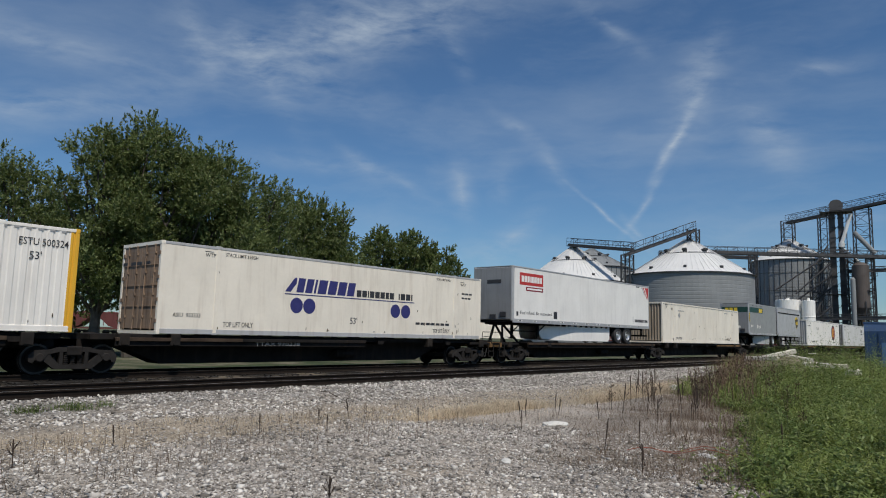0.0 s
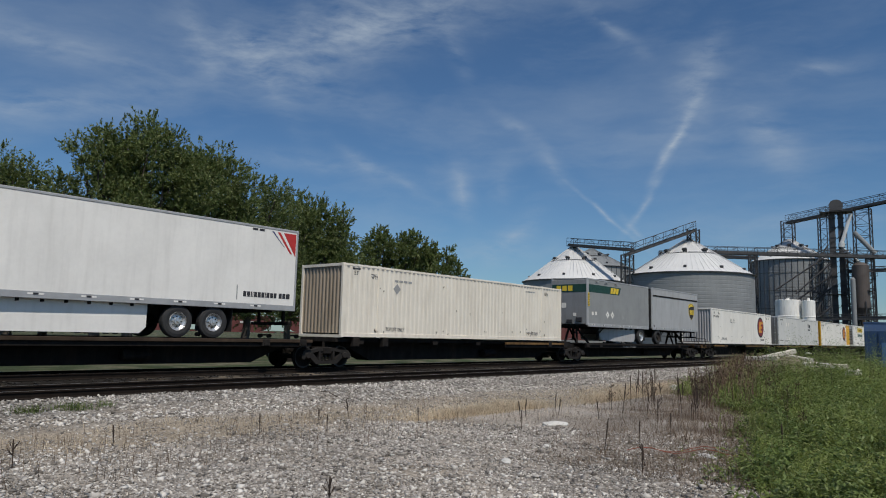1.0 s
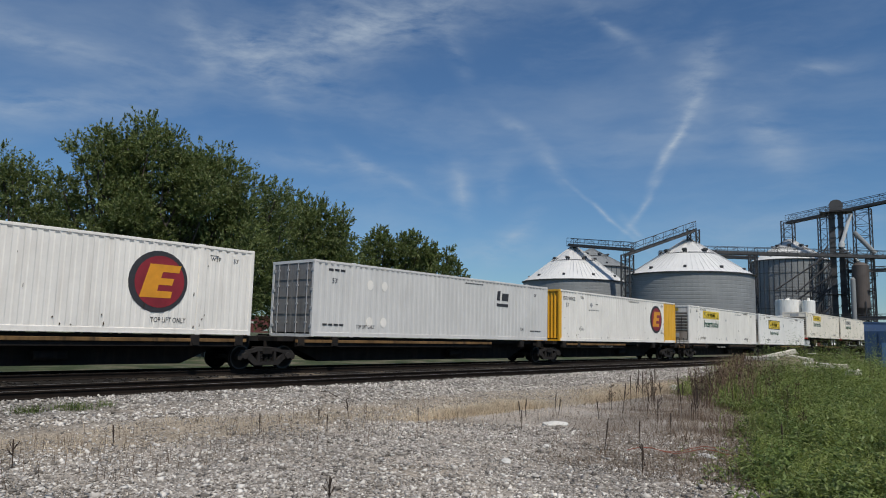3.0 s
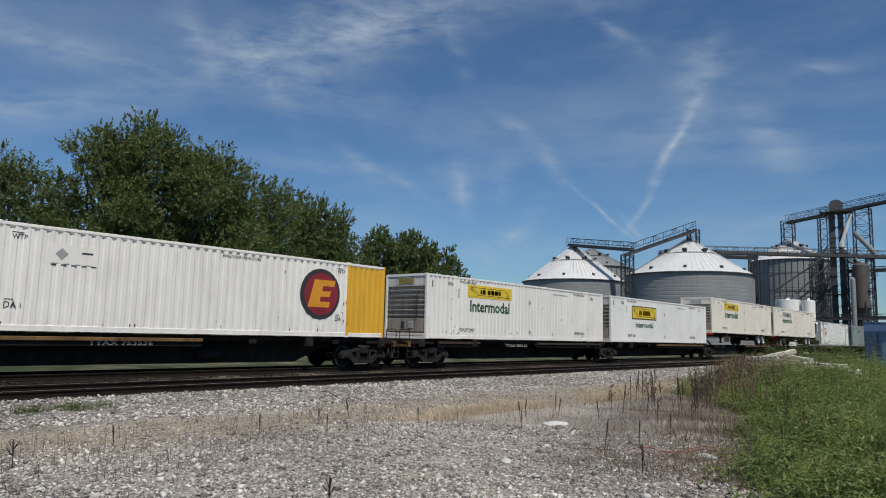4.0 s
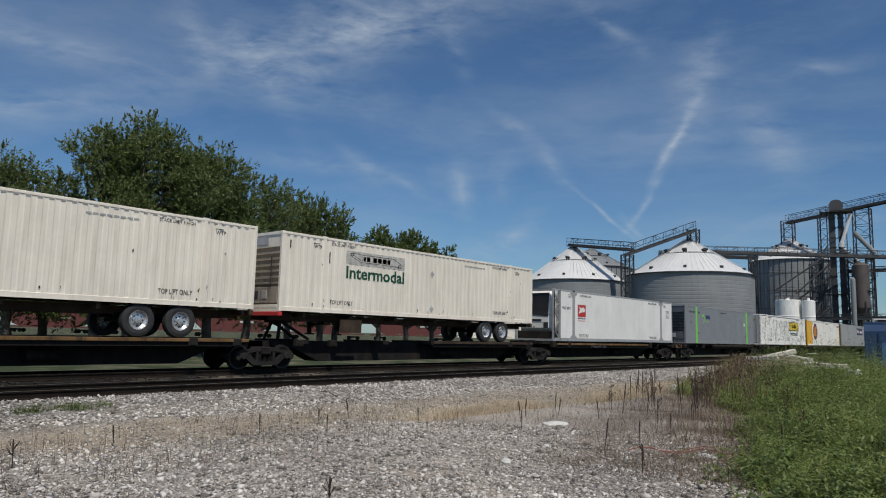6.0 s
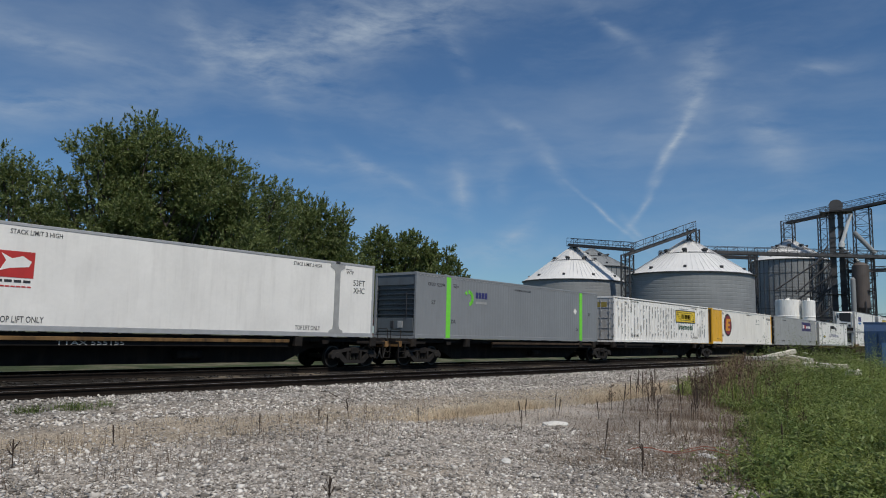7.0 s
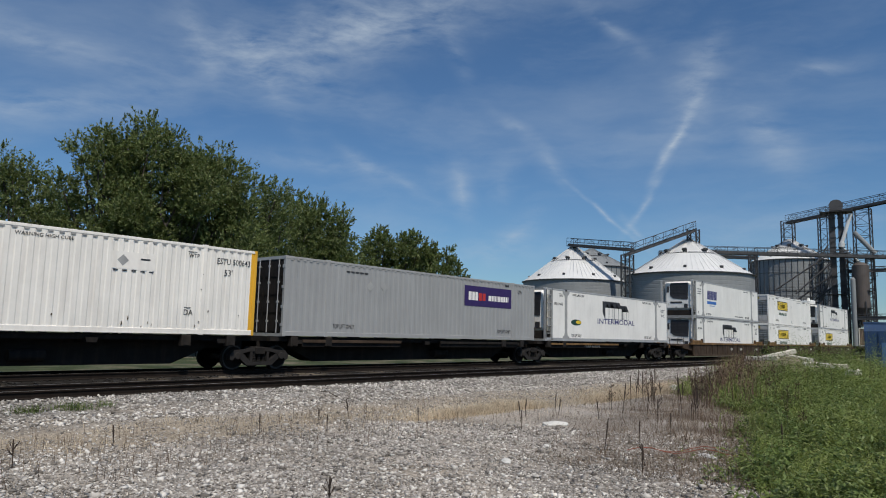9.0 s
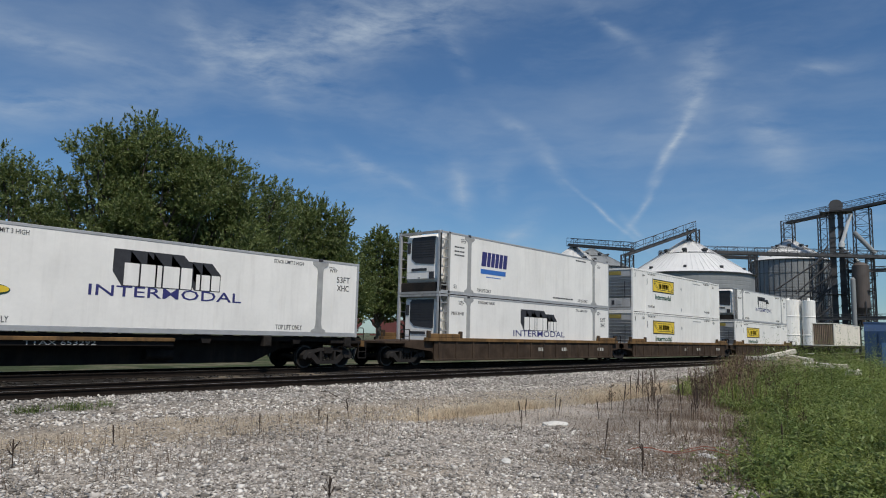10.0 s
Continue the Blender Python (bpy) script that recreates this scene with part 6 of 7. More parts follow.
    part("cone", lathe([(6.3, 0.45), (7.6, 0.6), (10.5, 1.76)], "Z", 28), rust, root)
    for a in range(4):
        c, s = 1.9 * math.cos(a * math.pi / 2 + 0.6), 1.9 * math.sin(a * math.pi / 2 + 0.6)
        part("leg", add_beam(bmesh.new(), (c, s, 0), (c, s, 12), 0.25), STEEL, root)
    for z in (6.2, 10.4, 14.5):
        plat = part("platform", box(-1.2, 3.6, -2.2, 2.2, z - 0.1, z), STEEL, root)
        bm = bmesh.new()
        for yy in (-2.2, 0, 2.2):
            add_beam(bm, (3.6, yy, z), (3.6, yy, z + 1.1), 0.08)
        for zz in (z + 0.55, z + 1.1):
            add_beam(bm, (3.6, -2.2, zz), (3.6, 2.2, zz), 0.07)
            add_beam(bm, (-1.2, -2.2, zz), (3.6, -2.2, zz), 0.07)
        part("guard_rail", bm, STEEL, plat)
    x, y = polar(79.75, 189)
    root = thing("silo_tube", "slender pale galvanised standpipe beside the hopper bin", "standpipe", pose(x, y, -0.5))
    part("pipe_wall", lathe([(0, 0.55), (17.0, 0.55), (17.5, 0.2)], "Z", 20), GALV, root)
    # white liquid tanks in front
    for az, d, r, h in ((75.56, 150, 2.25, 10.0), (76.90, 149, 1.15, 9.85)):
        x, y = polar(az, d)
        root = thing("storage_tank", "white upright storage tank with pale bands", "tank", pose(x, y, -0.5), "white tanks")
        part("tank_wall", lathe([(0, r), (h * 0.33, r), (h * 0.335, r + 0.06), (h * 0.35, r + 0.06), (h * 0.355, r), (h * 0.68, r), (h * 0.685, r + 0.06), (h * 0.70, r + 0.06), (h * 0.705, r), (h, r), (h + 0.08, r - 0.1), (h + 0.12, 0.4)], "Z", 32), TANKWHITE, root)
        part("tank_hatch", lathe([(h + 0.1, 0.3), (h + 0.5, 0.3)], "Z", 14), TANKWHITE, root)
        bm = bmesh.new()
        for i in range(12):
            a, b = 2 * math.pi * i / 12, 2 * math.pi * (i + 1) / 12
            add_beam(bm, (r * math.cos(a), r * math.sin(a), h + 0.8), (r * math.cos(b), r * math.sin(b), h + 0.8), 0.06)
            add_beam(bm, (r * math.cos(a), r * math.sin(a), h), (r * math.cos(a), r * math.sin(a), h + 0.8), 0.05)
        part("top_rail", bm, STEEL, root)


build_elevator()

MAROON = paint("maroon_hopper_paint", (0.13, 0.035, 0.03), (0.05, 0.03, 0.025), 0.5, 0.6)


def hopper_wagon(x, y, turn, mat, label):
    root = thing("covered_hopper", label, "railway wagon", pose(x, y, -0.2) @ pose(0, 0, 0, 0, 0, turn), "parked hopper wagons")
    part("hopper_body", prism([(-6.2, 1.6), (-8.0, 3.2), (-8.2, 4.2), (8.2, 4.2), (8.0, 3.2), (6.2, 1.6), (4.3, 1.1), (2.2, 1.5), (0, 1.1), (-2.2, 1.5), (-4.3, 1.1)], -1.55, 1.55), mat, root)
    part("roof", box(-8.2, 8.2, -1.5, 1.5, 4.2, 4.42, bevel=0.1), mat, root)
    bm = bmesh.new()
    for i in range(9):
        xx = -7.2 + i * 1.8
        for s in (-1, 1):
            add_box(bm, xx - 0.06, xx + 0.06, s * 1.58 - 0.05, s * 1.58 + 0.05, 1.7, 4.2)
    part("side_posts", bm, mat, root)
    part("side_sill", box(-8.4, 8.4, -1.6, 1.6, 1.05, 1.3), mat, root)
    for s in (-1, 1):
        decal(rect(1.5, 4.6, 2.9, 3.3), root, PALE, -1.64 if s < 0 else 1.64, "writing_bar")
    for e in (-6.3, 6.3):
        bm = bmesh.new()
        for ax in (-0.9, 0.9):
            for s in (-0.75, 0.75):
                add_tube(bm, (e + ax, s - 0.07, 0.42), (e + ax, s + 0.07, 0.42), 0.42, seg=16)
        add_box(bm, e - 1.1, e + 1.1, -1.05, 1.05, 0.45, 0.75)
        part("truck", bm, IRON, root)
    bm = bmesh.new()
    for i in range(5):
        add_box(bm, -7 + i * 3.3, -5.9 + i * 3.3, -0.4, 0.4, 4.42, 4.55)
    part("roof_hatch", bm, mat, root)
    return root


for i in range(9):
    m, word = (CREAM, "cream") if i == 7 else (MAROON, "maroon")
    hopper_wagon(30 + i * 12.9, 178 - i * 12.8, -44.8, m, word + " covered hopper wagon parked far behind the trees")
for i in range(2):
    hopper_wagon(150 + i * 18.2, 40, 0, MAROON, "maroon covered hopper wagon parked beside the grain elevator")

# ---- trees ----
BARK = material("tree_bark", (0.09, 0.075, 0.06), 0.9, 0, 0.3, 3, (0.04, 0.035, 0.03), 0.5, False, 0.4, 12)
LEAF = island_material("maple_leaves", [(0.082, 0.122, 0.032), (0.124, 0.168, 0.048), (0.172, 0.212, 0.070), (0.24, 0.27, 0.12)], 0.6, 0.34, 0.35)


def limb(bm, p, q, r0, r1, rnd, n=4):
    last, r = Vector(p), r0
    for i in range(1, n + 1):
        k = i / n
        nxt = Vector(p).lerp(Vector(q), k) + Vector((rnd.uniform(-1, 1), rnd.uniform(-1, 1), rnd.uniform(-0.5, 0.5))) * (0.04 * (Vector(q) - Vector(p)).length if i < n else 0)
        rn = r0 + (r1 - r0) * k
        add_tube(bm, last, nxt, r, rn, 8)
        last, r = nxt, rn
    return last


def leaf_mesh(name, centres, normals, sizes, mat, rng, fold=0.30, along=None, narrow=0.62):
    """Many small folded leaf sprays, four corners each; along: the way that each one points."""
    n = len(centres)
    u = np.cross(normals, rng.normal(size=(n, 3))) if along is None else along
    u = u / (np.linalg.norm(u, axis=1, keepdims=True) + 1e-9)
    w = np.cross(normals, u)
    w /= np.linalg.norm(w, axis=1, keepdims=True) + 1e-9
    nn = np.cross(u, w)
    s = sizes[:, None]
    p0, p2 = centres - u * s, centres + u * s
    p1 = centres + w * s * narrow + nn * s * fold * narrow - u * s * 0.15
    p3 = centres - w * s * narrow + nn * s * fold * narrow - u * s * 0.15
    vs = np.stack([p0, p1, p2, p3], 1).reshape(-1, 3)
    me = bpy.data.meshes.new(name)
    me.vertices.add(4 * n)
    me.vertices.foreach_set("co", vs.ravel())
    me.loops.add(4 * n)
    me.loops.foreach_set("vertex_index", np.arange(4 * n))
    me.polygons.add(n)
    me.polygons.foreach_set("loop_start", np.arange(0, 4 * n, 4))
    me.polygons.foreach_set("loop_total", np.full(n, 4))
    me.update()
    me.validate()
    me.materials.append(mat)
    return me


def tree(x, y, height, radius, seed, leaves=16000, low=0.20, size=1.0, label="tall leafy green shade tree behind the railway"):
    """Trunk and limbs; the crown is made of lobes, each of many rising leafy sprays."""
    rnd, rng = random.Random(seed), np.random.default_rng(seed)
    root = thing("tree", label, "tree", pose(x, y, -0.55), "trees behind the railway")
    # lobes fill an upright egg, the top ones smaller
    lobes = []
    for i in range(34):
        h = (i + 0.5) / 34
        wide = math.sin(math.pi * min(1.0, 0.24 + 0.68 * h)) ** 0.6
        a = i * 2.4 + rnd.uniform(-0.5, 0.5)
        q = radius * wide * rnd.uniform(0.25, 0.95)
        lr = radius * rnd.uniform(0.30, 0.46) * (1.05 - 0.28 * h)
        lobes.append((q * math.cos(a), q * math.sin(a), height * (low + (0.93 - low) * h), lr))
    bm = bmesh.new()
    fork = height * rnd.uniform(0.16, 0.24)
    limb(bm, (0, 0, -0.2), (rnd.uniform(-0.3, 0.3), rnd.uniform(-0.3, 0.3), fork), 0.38, 0.30, rnd, 3)
    for k, (lx, ly, lz, lr) in enumerate(lobes):
        if lz > fork * 1.2 and k % 2:
            limb(bm, (0, 0, fork * 0.9), (lx, ly, lz), 0.15, 0.03, rnd, 4)
        elif lz > fork * 1.2:
            limb(bm, (lx * 0.2, ly * 0.2, max(fork, lz * 0.62)), (lx, ly, lz), 0.09, 0.025, rnd, 3)
    part("trunk", bm, BARK, root, "dark rough trunk and limbs")
    lb = np.array(lobes)
    ns = leaves // 22
    which = rng.choice(len(lb), ns, p=lb[:, 3] ** 2 / (lb[:, 3] ** 2).sum())
    d = rng.normal(size=(ns, 3))
    d /= np.linalg.norm(d, axis=1, keepdims=True)
    c, lr = lb[which, :3], lb[which, 3]
    base = c + d * (lr * rng.uniform(0.35, 0.92, ns))[:, None] * np.array([1, 1, 0.9])
    way = d * 0.75 + np.array([0, 0, 0.62]) + rng.normal(size=(ns, 3)) * 0.28
    way /= np.linalg.norm(way, axis=1, keepdims=True)
    ln = rng.uniform(0.35, 0.95, ns) * (0.55 + 0.12 * radius)
    # leaves alternate along each spray, shorter towards its tip
    t = rng.random((ns, 22))
    pos = base[:, None] + way[:, None] * (ln[:, None] * t)[..., None]
    off = rng.normal(size=(ns, 22, 3))
    pos += off * (0.16 * (1.15 - t) * ln[:, None])[..., None]
    pos = pos.reshape(-1, 3)
    n = len(pos)
    w2, d2 = np.repeat(way, 22, 0), np.repeat(d, 22, 0)
    nrm = d2 * 0.45 + rng.normal(size=(n, 3)) * 0.5 + np.array([0.1, -0.12, 0.5])
    nrm /= np.linalg.norm(nrm, axis=1, keepdims=True)
    along = w2 * 0.8 + off.reshape(-1, 3) * 0.5
    part("crown", leaf_mesh("crown", pos, nrm, rng.uniform(0.065, 0.135, n) * size, LEAF, rng, 0.3, along, 0.44), None, root)
    return root


for az, d, h, r, seed, nl in ((13.8, 61, 13.2, 5.0, 3, 30000), (17.6, 57, 14.3, 4.1, 5, 44000), (19.6, 62, 11.8, 3.8, 11, 24000), (23.0, 50, 15.4, 3.2, 7, 50000), (25.3, 50, 16.2, 3.9, 9, 62000), (28.2, 51, 15.4, 4.1, 15, 60000), (30.9, 53, 15.3, 3.9, 21, 54000), (33.6, 59, 14.9, 4.3, 23, 48000),
                              (36.9, 70, 15.8, 4.6, 31, 46000), (39.3, 72, 15.5, 4.2, 37, 44000), (40.6, 78, 13.4, 3.8, 39, 26000), (44.0, 91, 15.9, 3.9, 41, 34000), (46.4, 93, 15.8, 4.1, 43, 34000), (48.5, 95, 14.4, 4.6, 47, 34000)):
    tree(*polar(az, d), h, r, seed, nl, 0.23 if az < 42 else 0.27, max(1.0, d / 56))

# ---- gravel, weeds and litter beside the line ----
STONE = island_material("crushed_limestone", [(0.13, 0.115, 0.10), (0.30, 0.275, 0.245), (0.46, 0.425, 0.385), (0.76, 0.72, 0.66)], 0.9)
BLADE = island_material("green_weeds", [(0.092, 0.132, 0.030), (0.160, 0.212, 0.050), (0.23, 0.285, 0.074), (0.34, 0.37, 0.16)], 0.6, 0.35)
HERB = island_material("broad_leaf_herbs", [(0.078, 0.122, 0.036), (0.135, 0.192, 0.056), (0.195, 0.262, 0.080), (0.29, 0.34, 0.15)], 0.55, 0.32)
STRAW = island_material("dry_straw", [(0.58, 0.46, 0.31), (0.72, 0.60, 0.44), (0.80, 0.70, 0.54), (0.46, 0.36, 0.25)], 0.8, 0.25)
DEAD = island_material("dead_stems", [(0.07, 0.045, 0.03), (0.11, 0.075, 0.05), (0.16, 0.11, 0.075), (0.21, 0.16, 0.11)], 0.9)


def solid_mesh(name, vs, faces_per, nv, n, mat):
    """n alike closed pieces from one vertex array; faces_per: triangles of one piece."""
    f = (np.asarray(faces_per)[None] + (np.arange(n) * nv)[:, None, None]).reshape(-1)
    me = bpy.data.meshes.new(name)
    me.vertices.add(len(vs))
    me.vertices.foreach_set("co", np.ascontiguousarray(vs).ravel())
    k = len(f) // 3
    me.loops.add(3 * k)
    me.loops.foreach_set("vertex_index", f)
    me.polygons.add(k)
    me.polygons.foreach_set("loop_start", np.arange(0, 3 * k, 3))
    me.polygons.foreach_set("loop_total", np.full(k, 3))
    me.update()
    me.validate()
    me.materials.append(mat)
    return me


OCTA = np.array([(1, 0, 0), (-1, 0, 0), (0, 1, 0), (0, -1, 0), (0, 0, 1), (0, 0, -1)], float)
OCTF = [(0, 2, 4), (2, 1, 4), (1, 3, 4), (3, 0, 4), (2, 0, 5), (1, 2, 5), (3, 1, 5), (0, 3, 5)]


def heights(px, py):
    return np.array([ground_height(a, b) for a, b in zip(px, py)])


def stones(name, label, px, py, size, rng, mat):
    n = len(px)
    v = OCTA[None] * rng.uniform(0.45, 1.3, (n, 6, 1)) + rng.normal(size=(n, 6, 3)) * 0.22
    q = rng.normal(size=(n, 4))
    q /= np.linalg.norm(q, axis=1, keepdims=True)
    w, x, y, z = q.T
    rot = np.stack([1 - 2 * (y * y + z * z), 2 * (x * y - z * w), 2 * (x * z + y * w), 2 * (x * y + z * w), 1 - 2 * (x * x + z * z), 2 * (y * z - x * w), 2 * (x * z - y * w), 2 * (y * z + x * w), 1 - 2 * (x * x + y * y)], 1).reshape(n, 3, 3)
    v = np.einsum("nij,nkj->nki", rot, v * size[:, None, None]) * np.array([1, 1, 0.62])
    v += np.stack([px, py, heights(px, py) + size * 0.22], 1)[:, None]
    ob = new(name, solid_mesh(name, v.reshape(-1, 3), OCTF, 6, n, mat))
    tagged(ob, label, "gravel", "", "stuff")


def build_gravel():
    rng = np.random.default_rng(11)
    # thicker on the ground close to the viewer
    n = 100000
    d = 3.8 + 9.5 * rng.random(n) ** 1.1
    az = np.radians(rng.uniform(12, 76, n))
    px, py = d * np.sin(az), d * np.cos(az)
    keep = (py > 2.2) & (py < 9.8 + rng.normal(size=n) * 0.5) & (py > 0.336 * px - 0.4)
    keep &= (py - 0.336 * px > 2.6) | (px < 8.5) | (rng.random(n) < 0.4)
    px, py = px[keep], py[keep]
    size = rng.lognormal(-4.32, 0.52, len(px)).clip(0.006, 0.06)
    stones("gravel", "loose pale grey crushed stone beside the line", px, py, size, rng, STONE)
    n = 9000
    px, py = rng.uniform(-16, 6, n), rng.uniform(-1.5, 14, n)
    keep = px < py * 0.2
    px, py = px[keep], py[keep]
    stones("gravel", "loose pale grey crushed stone on open ground", px, py, rng.lognormal(-3.9, 0.4, len(px)).clip(0.01, 0.06), rng, STONE)
    n = 26000
    px = rng.uniform(2, 46, n)
    py = rng.uniform(12.4, 15.9, n)
    size = rng.lognormal(-3.45, 0.36, n).clip(0.012, 0.07)
    stones("ballast", "grey crushed stone ballast along the empty track", px, py, size, rng, STONE)
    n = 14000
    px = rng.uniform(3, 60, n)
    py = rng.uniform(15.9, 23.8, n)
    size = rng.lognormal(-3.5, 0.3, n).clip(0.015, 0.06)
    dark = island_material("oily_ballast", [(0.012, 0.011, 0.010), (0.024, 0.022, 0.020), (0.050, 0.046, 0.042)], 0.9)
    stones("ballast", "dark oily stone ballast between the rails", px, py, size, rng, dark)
    n = 11000
    px, py = rng.uniform(2, 24, n), rng.uniform(9.2, 12.9, n)
    stones("gravel", "scattered pale stones on the dry verge", px, py, rng.lognormal(-4.15, 0.45, n).clip(0.007, 0.05), rng, STONE)


def blades(name, label, px, py, height, width, lean, rng, mat, category="grass"):
    """Thin pointed stems, each a narrow bent three-sided spike."""
    n = len(px)
    z = heights(px, py)
    a = rng.uniform(0, 2 * math.pi, n)
    b = rng.uniform(0, 2 * math.pi, n)
    base = np.stack([px, py, z - 0.02], 1)
    off = np.stack([np.cos(b), np.sin(b), np.zeros(n)], 1) * (height * lean)[:, None]
    mid = base + off * 0.35 + np.array([0, 0, 1]) * (height * 0.6)[:, None]
    top = base + off + np.array([0, 0, 1]) * (height * np.sqrt(np.maximum(0.05, 1 - np.minimum(0.9, lean) ** 2)))[:, None]
    ring = []
    for k in range(3):
        e = np.stack([np.cos(a + k * 2.094), np.sin(a + k * 2.094), np.zeros(n)], 1)
        ring.append((base + e * width[:, None], mid + e * width[:, None] * 0.7))
    vs = np.stack([ring[0][0], ring[1][0], ring[2][0], ring[0][1], ring[1][1], ring[2][1], top], 1).reshape(-1, 3)
    fs = [(0, 1, 4), (0, 4, 3), (1, 2, 5), (1, 5, 4), (2, 0, 3), (2, 3, 5), (3, 4, 6), (4, 5, 6), (5, 3, 6)]
    tagged(new(name, solid_mesh(name, vs, fs, 7, n, mat)), label, category, "", "stuff")


def edge_y(px):
    return np.where(px < 22, 2.18 + (px - 7.7) * 0.362, 7.36 + (px - 22) * 0.30)


def build_weeds():
    rng = np.random.default_rng(17)
    # green bank: leafy weeds and grass, wedge between the view's edge and the gravel
    def wedge(n, far=52, power=1.7):
        px = 6.6 + (far - 6.6) * rng.random(n) ** power
        rag = np.array([noise.noise((q * 0.9, 1.5, 0.0)) + 0.6 * noise.noise((q * 2.3, 7.5, 0.0)) for q in px])
        lo, hi = 0.13 * px - 0.9, edge_y(px) + 0.55 * rag * (0.6 + px * 0.03) + np.abs(rng.normal(size=n)) * 0.3 * (rng.random(n) < 0.25)
        return px, lo + (hi - lo) * rng.random(n)
    px, py = wedge(15000)
    ht = (0.14 + 0.32 * rng.random(len(px))) * (0.7 + 0.8 * np.clip((edge_y(px) - py) / 3, 0, 1)) * (1 + 0.012 * px)
    rough = np.array([noise.noise((q * 0.55, r * 0.9, 8.0)) + 0.5 * noise.noise((q * 1.6, r * 1.9, 2.0)) for q, r in zip(px, py)])
    ht *= np.clip(0.75 + 1.5 * rough, 0.15, 2.1) * np.where(px > 18, 0.8, 1.0)
    blades("grass", "rough green grass on the bank beside the gravel", px, py, ht, rng.uniform(0.002, 0.006, len(px)) * (1 + px * 0.03), rng.uniform(0.1, 0.8, len(px)), rng, BLADE)
    # leafy herbs in clumps of uneven height, narrow leaves that rise and droop along each stem
    for count, mat, seed, lo_s, hi_s, word in ((13000, BLADE, 4.0, 0.015, 0.042, "dense leafy green weeds on the bank"), (6500, HERB, 9.0, 0.020, 0.062, "broad-leaved fresh green weeds on the bank")):
        px, py = wedge(count)
        lump = np.array([noise.noise((q * 0.75, r * 0.95, seed)) + 0.6 * noise.noise((q * 2.1, r * 2.3, seed + 3)) for q, r in zip(px, py)])
        keep = lump > (-0.12 if mat is BLADE else 0.02)
        px, py, lump = px[keep], py[keep], lump[keep]
        n, k = len(px), 20
        z = heights(px, py)
        inner = np.clip((edge_y(px) - py) / 2.2, 0.0, 1)
        h = rng.uniform(0.20, 0.60, n) * (0.5 + 0.8 * inner) * np.clip(0.55 + 1.9 * lump, 0.25, 2.1) * np.clip(1.0 + (px - 20) * 0.09, 1.0, 1.9)
        t = rng.random((n, k)) ** 0.75
        a = rng.uniform(0, 2 * math.pi, (n, k))
        ll = rng.uniform(lo_s, hi_s, (n, k)) * (1.15 - 0.5 * t) * (1 + 0.010 * px[:, None])
        bend = rng.normal(size=(n, 2)) * 0.12
        out = ll * 0.9 + 0.01
        cs = np.stack([px[:, None] + bend[:, :1] * h[:, None] * t + out * np.cos(a), py[:, None] + bend[:, 1:] * h[:, None] * t + out * np.sin(a), z[:, None] + h[:, None] * t + ll * 0.25], 2).reshape(-1, 3)
        way = np.stack([np.cos(a), np.sin(a), rng.normal(size=(n, k)) * 0.45 + 0.15], 2).reshape(-1, 3)
        ns = np.stack([-np.cos(a) * 0.3, -np.sin(a) * 0.3, np.ones((n, k))], 2).reshape(-1, 3) + rng.normal(size=(n * k, 3)) * 0.25
        ns /= np.linalg.norm(ns, axis=1, keepdims=True)
        tagged(new("weeds", leaf_mesh("weeds", cs, ns, ll.ravel(), mat, rng, 0.35, way, 0.34)), word, "weeds", "", "stuff")
    # dead brown weeds among the gravel and the pale dry strip
    n = 2600
    px = rng.uniform(8.5, 27, n)
    py = edge_y(px) + np.abs(rng.normal(size=n)) * 1.6 - 0.3
    blades("dead_weeds", "dry brown weed stems standing in the gravel", px, py, rng.uniform(0.08, 0.45, n), rng.uniform(0.0015, 0.0035, n), rng.uniform(0.0, 0.8, n), rng, DEAD, "weeds")
    n = 4600
    px = rng.uniform(2.5, 26, n)
    py = 10.2 + 0.5 * np.sin(px * 0.4) + rng.normal(size=n) * 0.9
    keep = np.array([noise.noise((q * 0.8, r * 0.8, 3.0)) > 0.02 for q, r in zip(px, py)])
    px, py = px[keep], py[keep]
    n = len(px)
    blades("dry_grass", "short dry straw-coloured grass along the verge", px, py, rng.uniform(0.03, 0.17, n), rng.uniform(0.003, 0.006, n), rng.uniform(0.2, 1.3, n), rng, STRAW)
    for cx, cy, rx, ry, n in ((12.0, 9.25, 1.0, 0.16, 2600), (13.6, 9.0, 0.5, 0.12, 500), (17.6, 9.0, 0.9, 0.16, 1600), (19.9, 9.35, 1.3, 0.22, 4200), (22.0, 9.9, 1.6, 0.3, 2200)):
        px, py = cx + rng.normal(size=n) * rx, cy + rng.normal(size=n) * ry + rng.normal() * 0.05
        blades("dry_grass", "thick tuft of pale dry grass near the track", px, py, rng.uniform(0.08, 0.32, n), rng.uniform(0.003, 0.007, n), rng.uniform(0.3, 1.2, n), rng, STRAW)
    n = 800
    px, py = rng.uniform(2.5, 14, n), rng.uniform(7.5, 11.5, n)
    blades("dead_weeds", "thin dry stems scattered on the gravel", px, py, rng.uniform(0.06, 0.3, n), rng.uniform(0.002, 0.005, n), rng.uniform(0.0, 0.6, n), rng, DEAD, "weeds")
    # dead leafy scrub in patches along the far part of the bank
    n = 620
    px = rng.uniform(19, 46, n)
    py = edge_y(px) + 0.5 - np.abs(rng.normal(size=n)) * (0.4 + (px - 19) * 0.09)
    keep = np.array([noise.noise((q * 0.35, r * 0.5, 6.0)) > -0.02 for q, r in zip(px, py)])
    px, py = px[keep], py[keep]
    z = heights(px, py)
    cs, ns, ss = [], [], []
